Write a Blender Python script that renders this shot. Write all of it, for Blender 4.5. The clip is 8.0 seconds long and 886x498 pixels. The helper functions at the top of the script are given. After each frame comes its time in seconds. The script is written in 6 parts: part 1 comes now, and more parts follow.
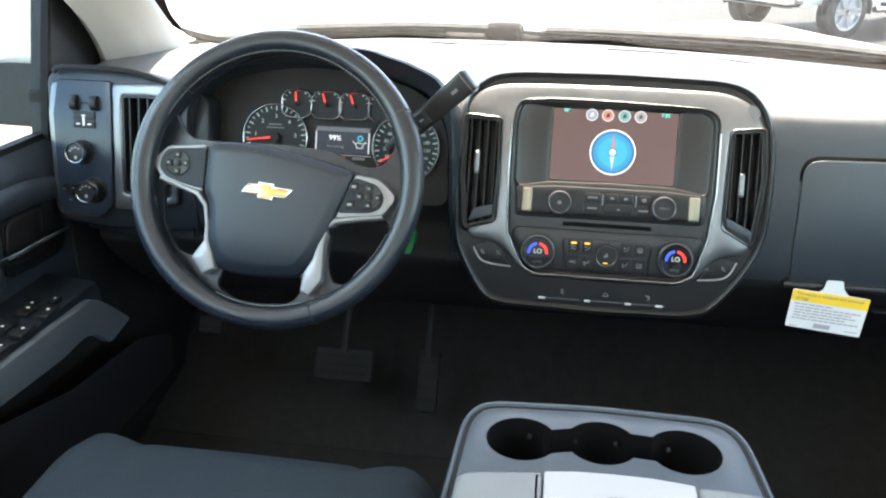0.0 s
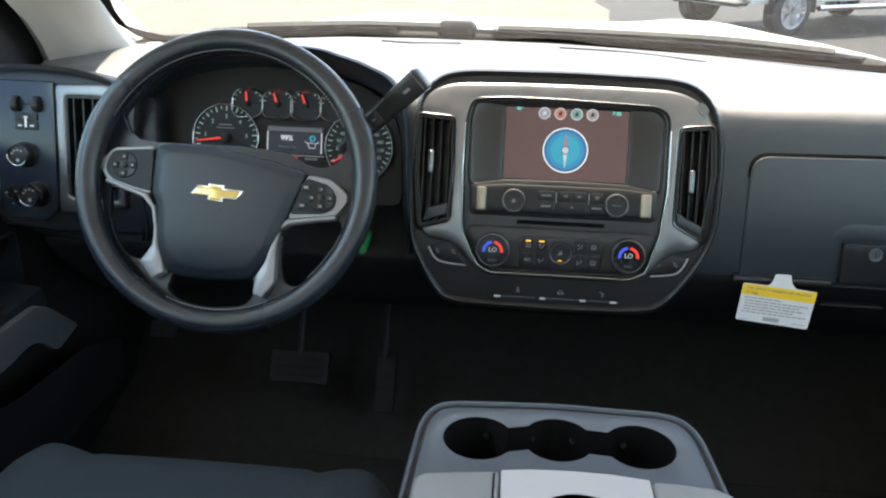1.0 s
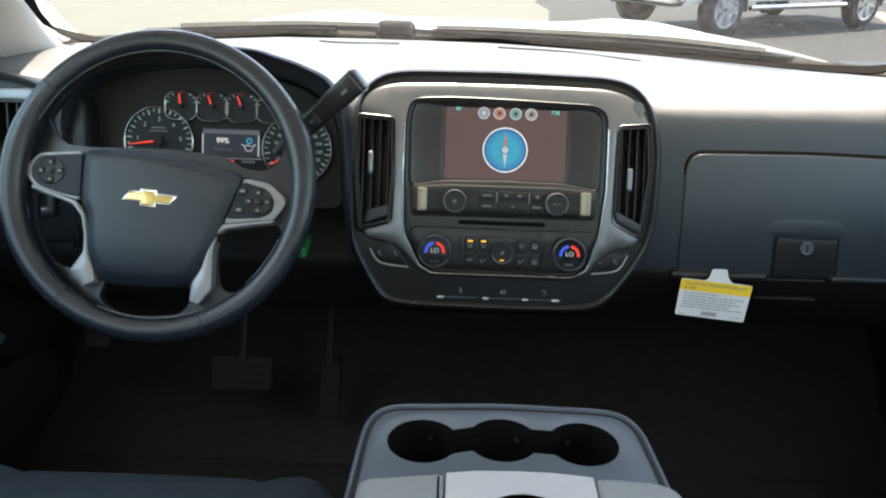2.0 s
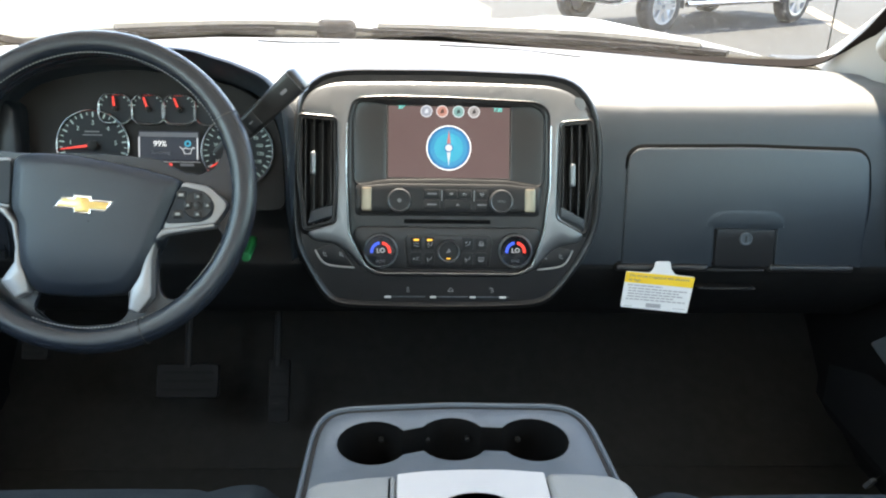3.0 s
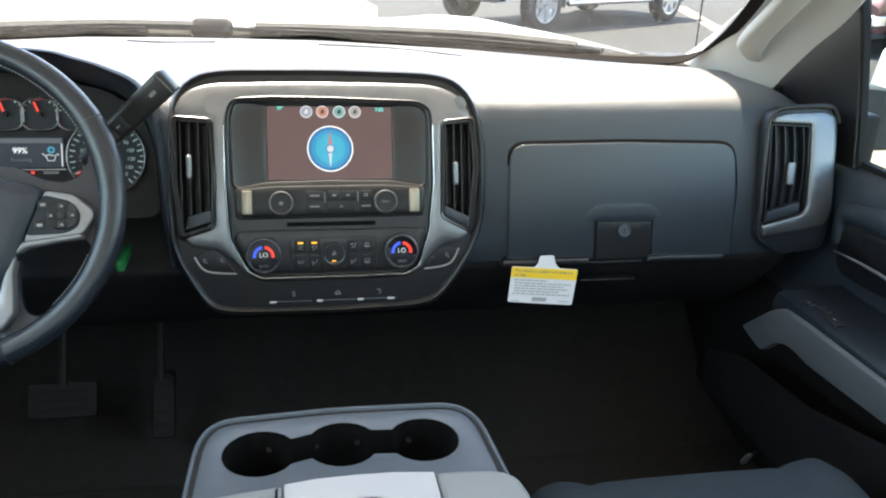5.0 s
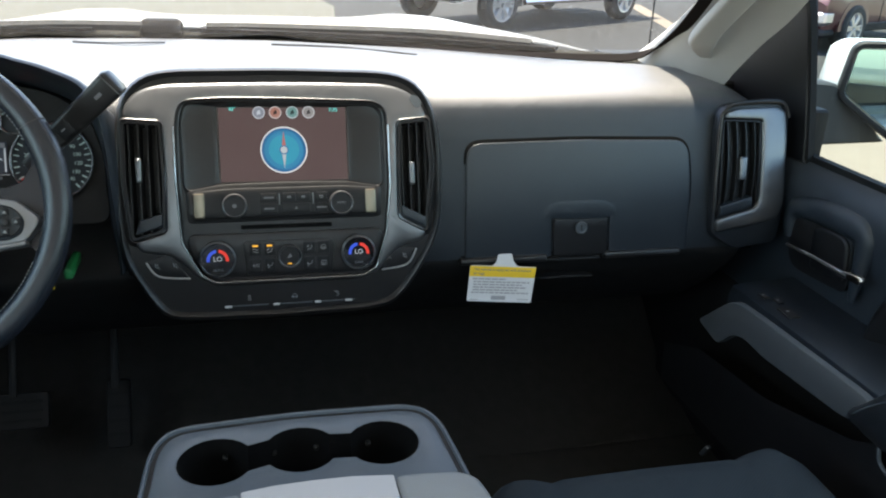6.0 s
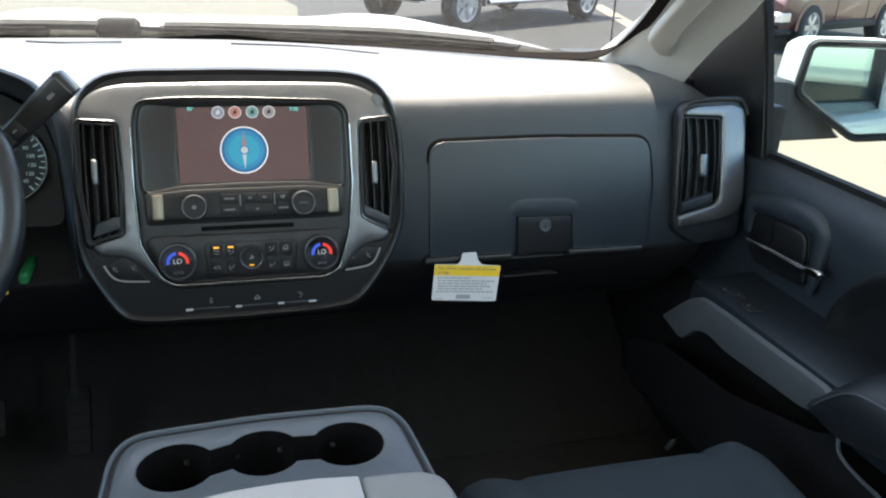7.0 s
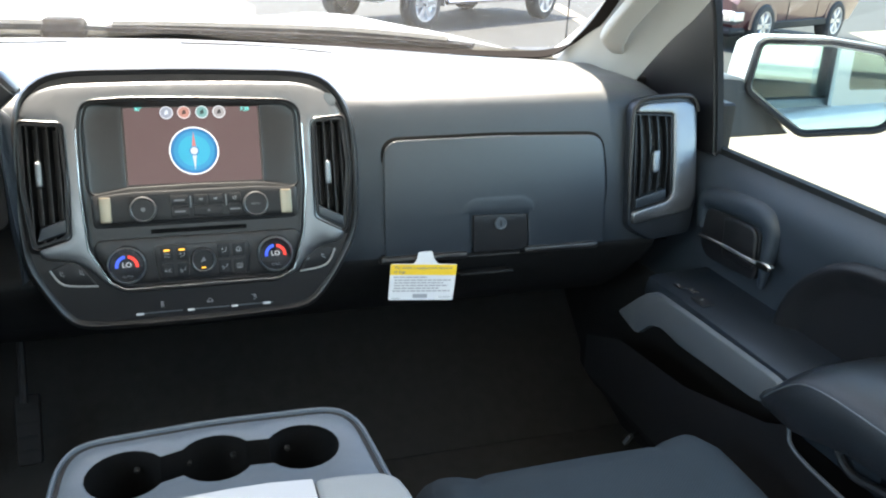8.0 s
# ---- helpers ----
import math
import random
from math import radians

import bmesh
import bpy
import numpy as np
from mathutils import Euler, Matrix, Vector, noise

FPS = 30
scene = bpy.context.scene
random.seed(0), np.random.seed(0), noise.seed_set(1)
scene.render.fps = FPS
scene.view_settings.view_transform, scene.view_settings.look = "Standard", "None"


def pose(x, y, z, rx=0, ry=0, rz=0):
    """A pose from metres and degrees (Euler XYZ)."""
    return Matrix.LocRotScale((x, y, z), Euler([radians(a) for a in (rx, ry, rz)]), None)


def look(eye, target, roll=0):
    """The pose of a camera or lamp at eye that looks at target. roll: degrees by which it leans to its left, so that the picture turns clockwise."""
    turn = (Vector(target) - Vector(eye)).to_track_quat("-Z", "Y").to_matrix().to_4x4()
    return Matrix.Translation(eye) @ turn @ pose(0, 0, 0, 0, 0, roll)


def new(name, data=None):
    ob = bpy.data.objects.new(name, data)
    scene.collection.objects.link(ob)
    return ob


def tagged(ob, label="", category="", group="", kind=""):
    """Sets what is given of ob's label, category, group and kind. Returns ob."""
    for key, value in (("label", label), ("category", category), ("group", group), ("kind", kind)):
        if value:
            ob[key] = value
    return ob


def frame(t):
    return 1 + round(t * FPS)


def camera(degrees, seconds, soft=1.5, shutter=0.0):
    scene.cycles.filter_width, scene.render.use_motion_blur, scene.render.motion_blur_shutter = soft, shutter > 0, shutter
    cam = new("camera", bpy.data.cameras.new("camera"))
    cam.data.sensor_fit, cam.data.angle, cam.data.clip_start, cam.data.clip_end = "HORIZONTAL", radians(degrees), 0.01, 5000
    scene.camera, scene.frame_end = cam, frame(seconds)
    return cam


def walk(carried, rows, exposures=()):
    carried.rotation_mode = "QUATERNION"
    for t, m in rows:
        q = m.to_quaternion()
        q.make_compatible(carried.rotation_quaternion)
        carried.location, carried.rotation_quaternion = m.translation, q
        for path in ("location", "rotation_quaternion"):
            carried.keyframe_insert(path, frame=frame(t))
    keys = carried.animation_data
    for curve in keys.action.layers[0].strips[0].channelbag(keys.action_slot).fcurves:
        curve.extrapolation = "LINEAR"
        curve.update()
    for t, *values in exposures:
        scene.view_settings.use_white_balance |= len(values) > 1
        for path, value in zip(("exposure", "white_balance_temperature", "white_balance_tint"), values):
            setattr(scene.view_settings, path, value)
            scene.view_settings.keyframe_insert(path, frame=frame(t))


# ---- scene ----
cam = camera(57.4, 8.0, 2.1)
PATH = [
    (0, (-0.085, -1.169, 1.631), (-0.339, 0.661, 0.867), 1.0),
    (0.5, (-0.082, -1.167, 1.631), (-0.314, 0.666, 0.866), 0.8),
    (1, (-0.081, -1.164, 1.631), (-0.232, 0.678, 0.865), 1.4),
    (1.5, (-0.078, -1.16, 1.631), (-0.151, 0.687, 0.868), 1.9),
    (3, (-0.071, -1.151, 1.629), (0.037, 0.695, 0.867), 1.8),
    (3.5, (-0.068, -1.15, 1.629), (0.132, 0.69, 0.871), 2.4),
    (4, (-0.064, -1.149, 1.629), (0.182, 0.685, 0.87), 2.4),
    (4.5, (-0.06, -1.148, 1.629), (0.245, 0.678, 0.872), 2.6),
    (6, (-0.047, -1.14, 1.627), (0.406, 0.656, 0.875), 2.7),
    (6.5, (-0.045, -1.141, 1.626), (0.448, 0.646, 0.877), 2.8),
    (7, (-0.041, -1.138, 1.624), (0.49, 0.639, 0.876), 2.9),
    (7.5, (-0.035, -1.137, 1.622), (0.534, 0.63, 0.876), 3.1),
    (8, (-0.029, -1.138, 1.622), (0.589, 0.612, 0.878), 3.1),
]
EXPOSURE = [(0, 0.2), (0.5, -0.16), (1, -0.58), (1.5, -0.83), (3, -0.06), (3.5, 0.22), (4, 0.58), (4.5, 0.3), (6, -0.95), (6.5, -0.95), (7, -0.7), (7.5, -0.42), (8, 0.04)]
walk(cam, [(t, look(eye, target, roll)) for t, eye, target, roll in PATH], [(t, 3.15 + e, 7150 if t < 5 else 6900, 10) for t, e in EXPOSURE])

# ---- light ----
world = bpy.data.worlds.new("world")
scene.world = world
world.use_nodes = True
wn = world.node_tree
sky = wn.nodes.new("ShaderNodeTexSky")
sky.sky_type, sky.sun_disc = "NISHITA", False
SUN_EL, SUN_AZ = 71.0, -6.0          # degrees: above the horizon; from straight ahead, to the right
sky.sun_elevation, sky.sun_rotation = radians(SUN_EL), radians(SUN_AZ)
wn.links.new(sky.outputs[0], wn.nodes["Background"].inputs[0])
wn.nodes["Background"].inputs[1].default_value = 0.15
sun = new("sun", bpy.data.lights.new("sun", "SUN"))
sun.data.energy, sun.data.angle, sun.data.color = 4.0, radians(0.5), (1.0, 0.94, 0.84)
way = Vector((math.sin(radians(SUN_AZ)) * math.cos(radians(SUN_EL)), math.cos(radians(SUN_AZ)) * math.cos(radians(SUN_EL)), math.sin(radians(SUN_EL))))
sun.matrix_basis = look(way * 30, (0, 0, 0))

# lamps added out of view at the side and rear windows, as extra sky light
for wx, wy, wz, tx, sx, sy, watts in ((0.875, -1.81, 1.51, -1, 0.74, 0.34, 0.4), (-0.905, -1.81, 1.51, 1, 0.74, 0.34, 0.4), (0.0, -2.42, 1.5, 0, 1.2, 0.36, 0.25), (0.885, -0.72, 1.665, -1, 0.95, 0.17, 0.5), (-0.915, -0.72, 1.665, 1, 0.95, 0.17, 0.75)):
    lamp = new("window_light", bpy.data.lights.new("window_light", "AREA"))
    lamp.data.shape, lamp.data.size, lamp.data.size_y, lamp.data.energy, lamp.data.color = "RECTANGLE", sx, sy, watts, (0.71, 0.88, 0.98)
    lamp.matrix_basis = look((wx, wy, wz), (wx + tx, wy + (0 if tx else 1), wz - 0.15))


# ---- materials ----
def material(name, color, rough=0.5, metal=0.0, vary=0.15, scale=40.0, bump=0.1, grain=900.0, coat=0.0, spec=0.5, emit=None, glow=0.0):
    """A surface with stains at a large scale, grain at a small one and fine relief."""
    m = bpy.data.materials.new(name)
    m.use_nodes = True
    t = m.node_tree
    b = t.nodes["Principled BSDF"]
    b.inputs["Roughness"].default_value, b.inputs["Metallic"].default_value = rough, metal
    b.inputs["Coat Weight"].default_value, b.inputs["Specular IOR Level"].default_value = coat, spec
    co = t.nodes.new("ShaderNodeTexCoord")
    big, fine = t.nodes.new("ShaderNodeTexNoise"), t.nodes.new("ShaderNodeTexNoise")
    big.inputs["Scale"].default_value, big.inputs["Detail"].default_value = scale, 4
    fine.inputs["Scale"].default_value, fine.inputs["Detail"].default_value = grain, 2
    for n in (big, fine):
        t.links.new(co.outputs["Object"], n.inputs["Vector"])
    mix = t.nodes.new("ShaderNodeMix")
    mix.data_type = "RGBA"
    mix.inputs[6].default_value = (*[c * (1 - vary) for c in color], 1)
    mix.inputs[7].default_value = (*[min(1, c * (1 + vary)) for c in color], 1)
    add = t.nodes.new("ShaderNodeMath")
    add.operation = "MULTIPLY_ADD"
    add.inputs[1].default_value, add.inputs[2].default_value = 0.35, 0.0
    t.links.new(fine.outputs[0], add.inputs[0])
    tot = t.nodes.new("ShaderNodeMath")
    tot.operation = "MULTIPLY_ADD"
    tot.inputs[1].default_value = 0.65
    t.links.new(big.outputs[0], tot.inputs[0])
    t.links.new(add.outputs[0], tot.inputs[2])
    t.links.new(tot.outputs[0], mix.inputs[0])
    t.links.new(mix.outputs[2], b.inputs["Base Color"])
    rr = t.nodes.new("ShaderNodeMapRange")
    rr.inputs[3].default_value, rr.inputs[4].default_value = rough * 0.85, min(1, rough * 1.15)
    t.links.new(big.outputs[0], rr.inputs[0])
    t.links.new(rr.outputs[0], b.inputs["Roughness"])
    if bump:
        bn = t.nodes.new("ShaderNodeBump")
        bn.inputs["Strength"].default_value, bn.inputs["Distance"].default_value = bump, 0.001
        t.links.new(fine.outputs[0], bn.inputs["Height"])
        t.links.new(bn.outputs[0], b.inputs["Normal"])
    if emit:
        b.inputs["Emission Color"].default_value, b.inputs["Emission Strength"].default_value = (*emit, 1), glow
    return m


def glass(name, tint, dust_or_glare=0.0, shine=0.6):
    m = bpy.data.materials.new(name)
    m.use_nodes = True
    t = m.node_tree
    t.nodes.remove(t.nodes["Principled BSDF"])
    out = t.nodes["Material Output"]
    clear, gloss, film = t.nodes.new("ShaderNodeBsdfTransparent"), t.nodes.new("ShaderNodeBsdfGlossy"), t.nodes.new("ShaderNodeBsdfTranslucent")
    clear.inputs[0].default_value = (*tint, 1)
    gloss.inputs["Roughness"].default_value = 0.02
    film.inputs[0].default_value = (0.8, 0.78, 0.74, 1)
    fr, steep, half = t.nodes.new("ShaderNodeLayerWeight"), t.nodes.new("ShaderNodeMath"), t.nodes.new("ShaderNodeMath")
    fr.inputs[0].default_value = 0.5
    steep.operation, half.operation = "POWER", "MULTIPLY_ADD"
    steep.inputs[1].default_value = 4.0
    half.inputs[1].default_value, half.inputs[2].default_value = shine * 0.95, shine * 0.04
    a, c = t.nodes.new("ShaderNodeMixShader"), t.nodes.new("ShaderNodeMixShader")
    t.links.new(fr.outputs["Facing"], steep.inputs[0])
    t.links.new(steep.outputs[0], half.inputs[0])
    t.links.new(half.outputs[0], a.inputs[0])
    t.links.new(clear.outputs[0], a.inputs[1])
    t.links.new(gloss.outputs[0], a.inputs[2])
    co, sp, haze = t.nodes.new("ShaderNodeTexCoord"), t.nodes.new("ShaderNodeTexNoise"), t.nodes.new("ShaderNodeTexNoise")
    sp.inputs["Scale"].default_value, haze.inputs["Scale"].default_value = 540, 6
    r1, r2, s = t.nodes.new("ShaderNodeMapRange"), t.nodes.new("ShaderNodeMapRange"), t.nodes.new("ShaderNodeMath")
    r1.inputs[1].default_value, r1.inputs[2].default_value, r1.inputs[4].default_value = 0.615, 0.70, dust_or_glare * 18
    r2.inputs[3].default_value, r2.inputs[4].default_value = dust_or_glare * 0.4, dust_or_glare * 1.6
    for n in (sp, haze):
        t.links.new(co.outputs["Object"], n.inputs["Vector"])
    t.links.new(sp.outputs[0], r1.inputs[0])
    t.links.new(haze.outputs[0], r2.inputs[0])
    t.links.new(r1.outputs[0], s.inputs[0])
    t.links.new(r2.outputs[0], s.inputs[1])
    t.links.new(s.outputs[0], c.inputs[0])
    t.links.new(a.outputs[0], c.inputs[1])
    t.links.new(film.outputs[0], c.inputs[2])
    t.links.new(c.outputs[0] if dust_or_glare else a.outputs[0], out.inputs[0])
    return m


def sunstruck(m, dust_or_glare, amount):
    """Paints sun glare into a material: its upward faces take a paler colour."""
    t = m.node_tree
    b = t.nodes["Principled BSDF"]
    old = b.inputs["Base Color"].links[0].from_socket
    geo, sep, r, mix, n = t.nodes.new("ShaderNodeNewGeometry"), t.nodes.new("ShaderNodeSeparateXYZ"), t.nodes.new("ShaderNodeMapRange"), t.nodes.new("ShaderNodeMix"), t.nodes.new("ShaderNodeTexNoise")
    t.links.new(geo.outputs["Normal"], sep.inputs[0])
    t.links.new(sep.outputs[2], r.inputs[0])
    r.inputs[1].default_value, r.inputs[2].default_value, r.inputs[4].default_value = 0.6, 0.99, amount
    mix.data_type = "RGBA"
    mix.inputs[7].default_value = (*dust_or_glare, 1)
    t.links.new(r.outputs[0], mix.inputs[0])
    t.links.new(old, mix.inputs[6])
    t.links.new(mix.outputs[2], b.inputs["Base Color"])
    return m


def eased(m, radius):
    """Rounds the look of a material's edges."""
    t = m.node_tree
    b = t.nodes["Principled BSDF"]
    n = t.nodes.new("ShaderNodeBevel")
    n.samples = 6
    n.inputs["Radius"].default_value = radius
    t.links.new(n.outputs[0], b.inputs["Normal"])
    return m


def woven(m):
    """A fine diagonal weave laid over a cloth."""
    t = m.node_tree
    b = t.nodes["Principled BSDF"]
    co, mp, wv, mx = t.nodes.new("ShaderNodeTexCoord"), t.nodes.new("ShaderNodeMapping"), t.nodes.new("ShaderNodeTexWave"), t.nodes.new("ShaderNodeMix")
    mp.inputs["Rotation"].default_value = (0, 0, 0.9)
    wv.inputs["Scale"].default_value, wv.inputs["Distortion"].default_value, wv.inputs["Detail"].default_value = 95, 1.2, 1
    old = b.inputs["Base Color"].links[0].from_socket
    mx.data_type, mx.blend_type = "RGBA", "MULTIPLY"
    mx.inputs[0].default_value = 0.22
    t.links.new(co.outputs["Object"], mp.inputs[0])
    t.links.new(mp.outputs[0], wv.inputs[0])
    t.links.new(old, mx.inputs[6])
    t.links.new(wv.outputs[0], mx.inputs[7])
    t.links.new(mx.outputs[2], b.inputs["Base Color"])
    return m


DASH = material("dash_plastic", (0.0172, 0.0232, 0.0296), 0.33, vary=0.12, scale=25, bump=0.3, grain=1400, spec=0.6)
# dash plastic with the sun's glare painted on its upward faces
DASHTOP = sunstruck(material("sunstruck_dash_plastic", (0.0168, 0.0226, 0.0288), 0.33, vary=0.12, bump=0.5, grain=1400), (0.21, 0.2, 0.185), 0.5)
LOWER = material("lower_plastic", (0.0108, 0.0108, 0.0110), 0.6, bump=0.4, grain=1400, spec=0.22)
PANEL = material("panel_plastic", (0.0175, 0.0172, 0.0176), 0.33, bump=0.1, grain=1600, spec=0.38)
PADDARK = material("elbow_vinyl", (0.0105, 0.0135, 0.017), 0.36, vary=0.12, bump=0.5, grain=900, spec=0.5)
PADKEY = material("button_pad_plastic", (0.012, 0.0155, 0.0205), 0.5, bump=0.1, spec=0.25)
MOUNT = material("mirror_mount_plastic", (0.020, 0.026, 0.031), 0.5, vary=0.2, scale=15, bump=0.2, grain=700, spec=0.3)
# near-black that holds the shade of the gap, slot and wells
SHADEBLACK = material("shade_black", (0.0035, 0.0035, 0.0036), 0.8, bump=0.0, spec=0.1)
RINGDIM = material("dim_ring", (0.14, 0.142, 0.148), 0.32, metal=0.7, vary=0.05, bump=0.0)
PODDARK = material("pod_plastic", (0.0115, 0.0150, 0.0195), 0.36, vary=0.1, bump=0.3, grain=1400, spec=0.45)
PANELBLUE = material("blue_black_plastic", (0.014, 0.022, 0.033), 0.24, bump=0.1, grain=1600)
SHELF = material("shelf_plastic", (0.0105, 0.0150, 0.0210), 0.36, vary=0.12, bump=0.2, grain=1400, spec=0.4)
BUTTON = material("button_rubber", (0.0105, 0.0108, 0.0118), 0.45, bump=0.1, spec=0.35)
PIANO = material("gloss_black", (0.012, 0.012, 0.013), 0.12, bump=0.0, coat=0.6)
RECESS = material("recess_plastic", (0.018, 0.0185, 0.019), 0.34, vary=0.1, scale=12, bump=0.1, grain=1500, spec=0.45)
DEEP = material("deep_black", (0.008, 0.008, 0.008), 0.7, bump=0.2)
SILVER = eased(material("satin_silver", (0.190, 0.196, 0.203), 0.36, metal=0.9, vary=0.05, bump=0.0, grain=2200), 0.007)
SPOKE = eased(material("painted_silver", (0.23, 0.235, 0.245), 0.42, metal=0.55, vary=0.04, bump=0.0, grain=2200), 0.002)
BRUSHED = material("brushed_metal", (0.27, 0.235, 0.18), 0.36, metal=0.9, vary=0.06, bump=0.0, grain=1800)
CHROME = material("chrome", (0.85, 0.85, 0.85), 0.16, metal=1.0, vary=0.04, bump=0.0)
LEATHER = material("black_leather", (0.0120, 0.0158, 0.0220), 0.25, vary=0.15, scale=60, bump=0.3, grain=900)
VINYL = material("airbag_vinyl", (0.0145, 0.0200, 0.0282), 0.30, vary=0.12, bump=0.5, grain=1100, spec=0.45)
THREAD = material("grey_thread", (0.24, 0.245, 0.24), 0.8, spec=0.2)
INSERT = material("door_insert_vinyl", (0.0085, 0.009, 0.0105), 0.4, vary=0.12, bump=0.4, grain=900, spec=0.3)
COWL = material("weathered_cowl", (0.046, 0.042, 0.032), 0.9, vary=0.6, scale=60, bump=0.3, grain=400, spec=0.08)
RIM = material("dark_chrome", (0.42, 0.43, 0.44), 0.25, metal=1.0, vary=0.04, bump=0.0)
FRIT = material("glass_border", (0.012, 0.010, 0.009), 0.95, vary=0.2, bump=0.0, spec=0.05)
FABRIC = woven(material("seat_fabric", (0.0225, 0.0330, 0.0425), 0.9, vary=0.25, scale=25, bump=1.0, grain=650, spec=0.2))
CONSOLE = material("console_plastic", (0.08, 0.099, 0.118), 0.36, vary=0.08, bump=0.3, grain=1200)
PAD = material("armrest_vinyl", (0.2, 0.212, 0.218), 0.5, vary=0.06, bump=0.5, grain=800)
LIDMAT = material("tray_insert", (0.37, 0.37, 0.36), 0.4, metal=0.3, vary=0.04, bump=0.1)
CARPET = material("carpet", (0.031, 0.030, 0.028), 0.95, vary=0.4, bump=1.0, grain=500, spec=0.05)
TRIMLIGHT = material("pillar_trim", (0.385, 0.375, 0.35), 0.75, vary=0.05, bump=0.3, grain=900)
HEADLINER = material("headliner", (0.42, 0.41, 0.39), 0.9, vary=0.06, bump=0.5, grain=500)
TICK = material("dial_print", (0.30, 0.37, 0.355), 0.5, emit=(0.6, 0.95, 0.88), glow=0.02)
TRIMDARK = material("door_trim", (0.0215, 0.0295, 0.0385), 0.33, vary=0.12, bump=0.5, grain=1200)
DOORGREY = material("door_grey", (0.066, 0.077, 0.087), 0.42, vary=0.08, bump=0.3, grain=1200)
RUBBER = material("rubber", (0.009, 0.0098, 0.010), 0.7, bump=0.2, spec=0.2)
PAINT = material("white_paint", (0.75, 0.75, 0.74), 0.25, vary=0.04, scale=3, bump=0.0, coat=0.8)
REDPAINT = material("maroon_paint", (0.066, 0.017, 0.019), 0.3, vary=0.1, scale=3, bump=0.0, coat=0.8)
TYRE = material("tyre_rubber", (0.02, 0.02, 0.02), 0.8, bump=0.3, grain=200)
ALLOY = material("alloy", (0.6, 0.6, 0.6), 0.3, metal=0.9, bump=0.0)
ASPHALT = material("asphalt", (0.032, 0.032, 0.031), 0.9, vary=0.35, scale=1.2, bump=0.5, grain=90, spec=0.1)
# asphalt with glare painted in as a paler colour
GLARELOT = material("glare_asphalt", (0.088, 0.085, 0.070), 0.9, vary=0.3, scale=1.5, bump=0.4, grain=80, spec=0.1)
CONCRETE = material("concrete", (0.150, 0.127, 0.100), 0.9, vary=0.25, scale=1.0, bump=0.3, grain=60, spec=0.1)
WHITE = material("white_print", (0.8, 0.8, 0.8), 0.6, bump=0.0)
PAPER = material("tag_paper", (0.60, 0.61, 0.615), 0.7, vary=0.05, bump=0.1)
YELLOW = material("tag_yellow", (0.76, 0.50, 0.02), 0.7, vary=0.05, bump=0.1)
INK = material("ink_grey", (0.16, 0.16, 0.17), 0.8)
INKPALE = material("ink_pale", (0.30, 0.305, 0.32), 0.8)
GOLD = material("gold_badge", (0.62, 0.45, 0.17), 0.3, metal=0.9, vary=0.1, bump=0.1)
GREEN = material("green_clip", (0.01, 0.16, 0.05), 0.5)
MIRROR = material("mirror_glass", (0.30, 0.38, 0.38), 0.02, metal=1.0, vary=0.01, bump=0.0)
# the screen's own glow, with the mauve of reflections put into it
SCREEN = material("display_screen", (0.022, 0.017, 0.017), 0.16, vary=0.3, scale=14, bump=0.0, emit=(0.5, 0.29, 0.305), glow=0.030)
CYAN = material("lit_cyan", (0.02, 0.2, 0.3), 0.4, emit=(0.01, 0.40, 0.60), glow=0.08)
CYANMID = material("lit_blue_mid", (0.02, 0.15, 0.3), 0.4, emit=(0.006, 0.32, 0.56), glow=0.068)
CYANDEEP = material("lit_blue_deep", (0.01, 0.1, 0.25), 0.4, emit=(0.004, 0.2, 0.44), glow=0.055)
DIMLIT = material("lit_grey", (0.4, 0.4, 0.42), 0.4, emit=(0.7, 0.75, 0.8), glow=0.06)
LIT = material("lit_white", (0.5, 0.5, 0.5), 0.4, emit=(0.9, 0.95, 1.0), glow=0.13)
TEAL = material("lit_teal", (0.02, 0.2, 0.2), 0.4, emit=(0.1, 0.8, 0.75), glow=0.25)
LITRED = material("lit_red", (0.4, 0.02, 0.02), 0.4, emit=(1.0, 0.06, 0.03), glow=0.12)
LITBLUE = material("lit_blue", (0.02, 0.05, 0.3), 0.4, emit=(0.05, 0.12, 1.0), glow=0.12)
AMBER = material("lit_amber", (0.5, 0.25, 0.02), 0.4, emit=(1.0, 0.5, 0.05), glow=0.2)
LCD = material("small_display", (0.014, 0.016, 0.022), 0.4, spec=0.25, emit=(0.4, 0.5, 0.75), glow=0.006)
GAUGE = material("gauge_face", (0.016, 0.019, 0.022), 0.6, bump=0.05, spec=0.25)
HOODED = material("cluster_plastic", (0.0150, 0.0140, 0.0132), 0.65, bump=0.2, spec=0.25)
WINDGLASS = glass("windshield_glass", (0.93, 0.95, 0.94), 0.009, 0.10)
SIDEGLASS = glass("side_glass", (0.78, 0.9, 0.87), 0.001, 0.8)
REARGLASS = glass("rear_side_glass", (0.55, 0.68, 0.64), 0.001, 1.0)


# ---- building helpers ----
def thing(name, m, label="", category="", group="", kind=""):
    ob = new(name)
    ob.empty_display_size = 0.05
    ob.matrix_basis = m
    return tagged(ob, label, category, group, kind)


def part(name, bm, mat, parent, label=""):
    """Links a bmesh as one mesh object under a thing or a part."""
    bmesh.ops.recalc_face_normals(bm, faces=bm.faces[:])
    for f in bm.faces:
        f.smooth = True
    for e in bm.edges:
        e.smooth = e.calc_face_angle(0.0) < 0.7
    me = bpy.data.meshes.new(name)
    bm.to_mesh(me)
    bm.free()
    me.materials.append(mat)
    ob = new(name, me)
    ob.parent = parent
    return tagged(ob, label)


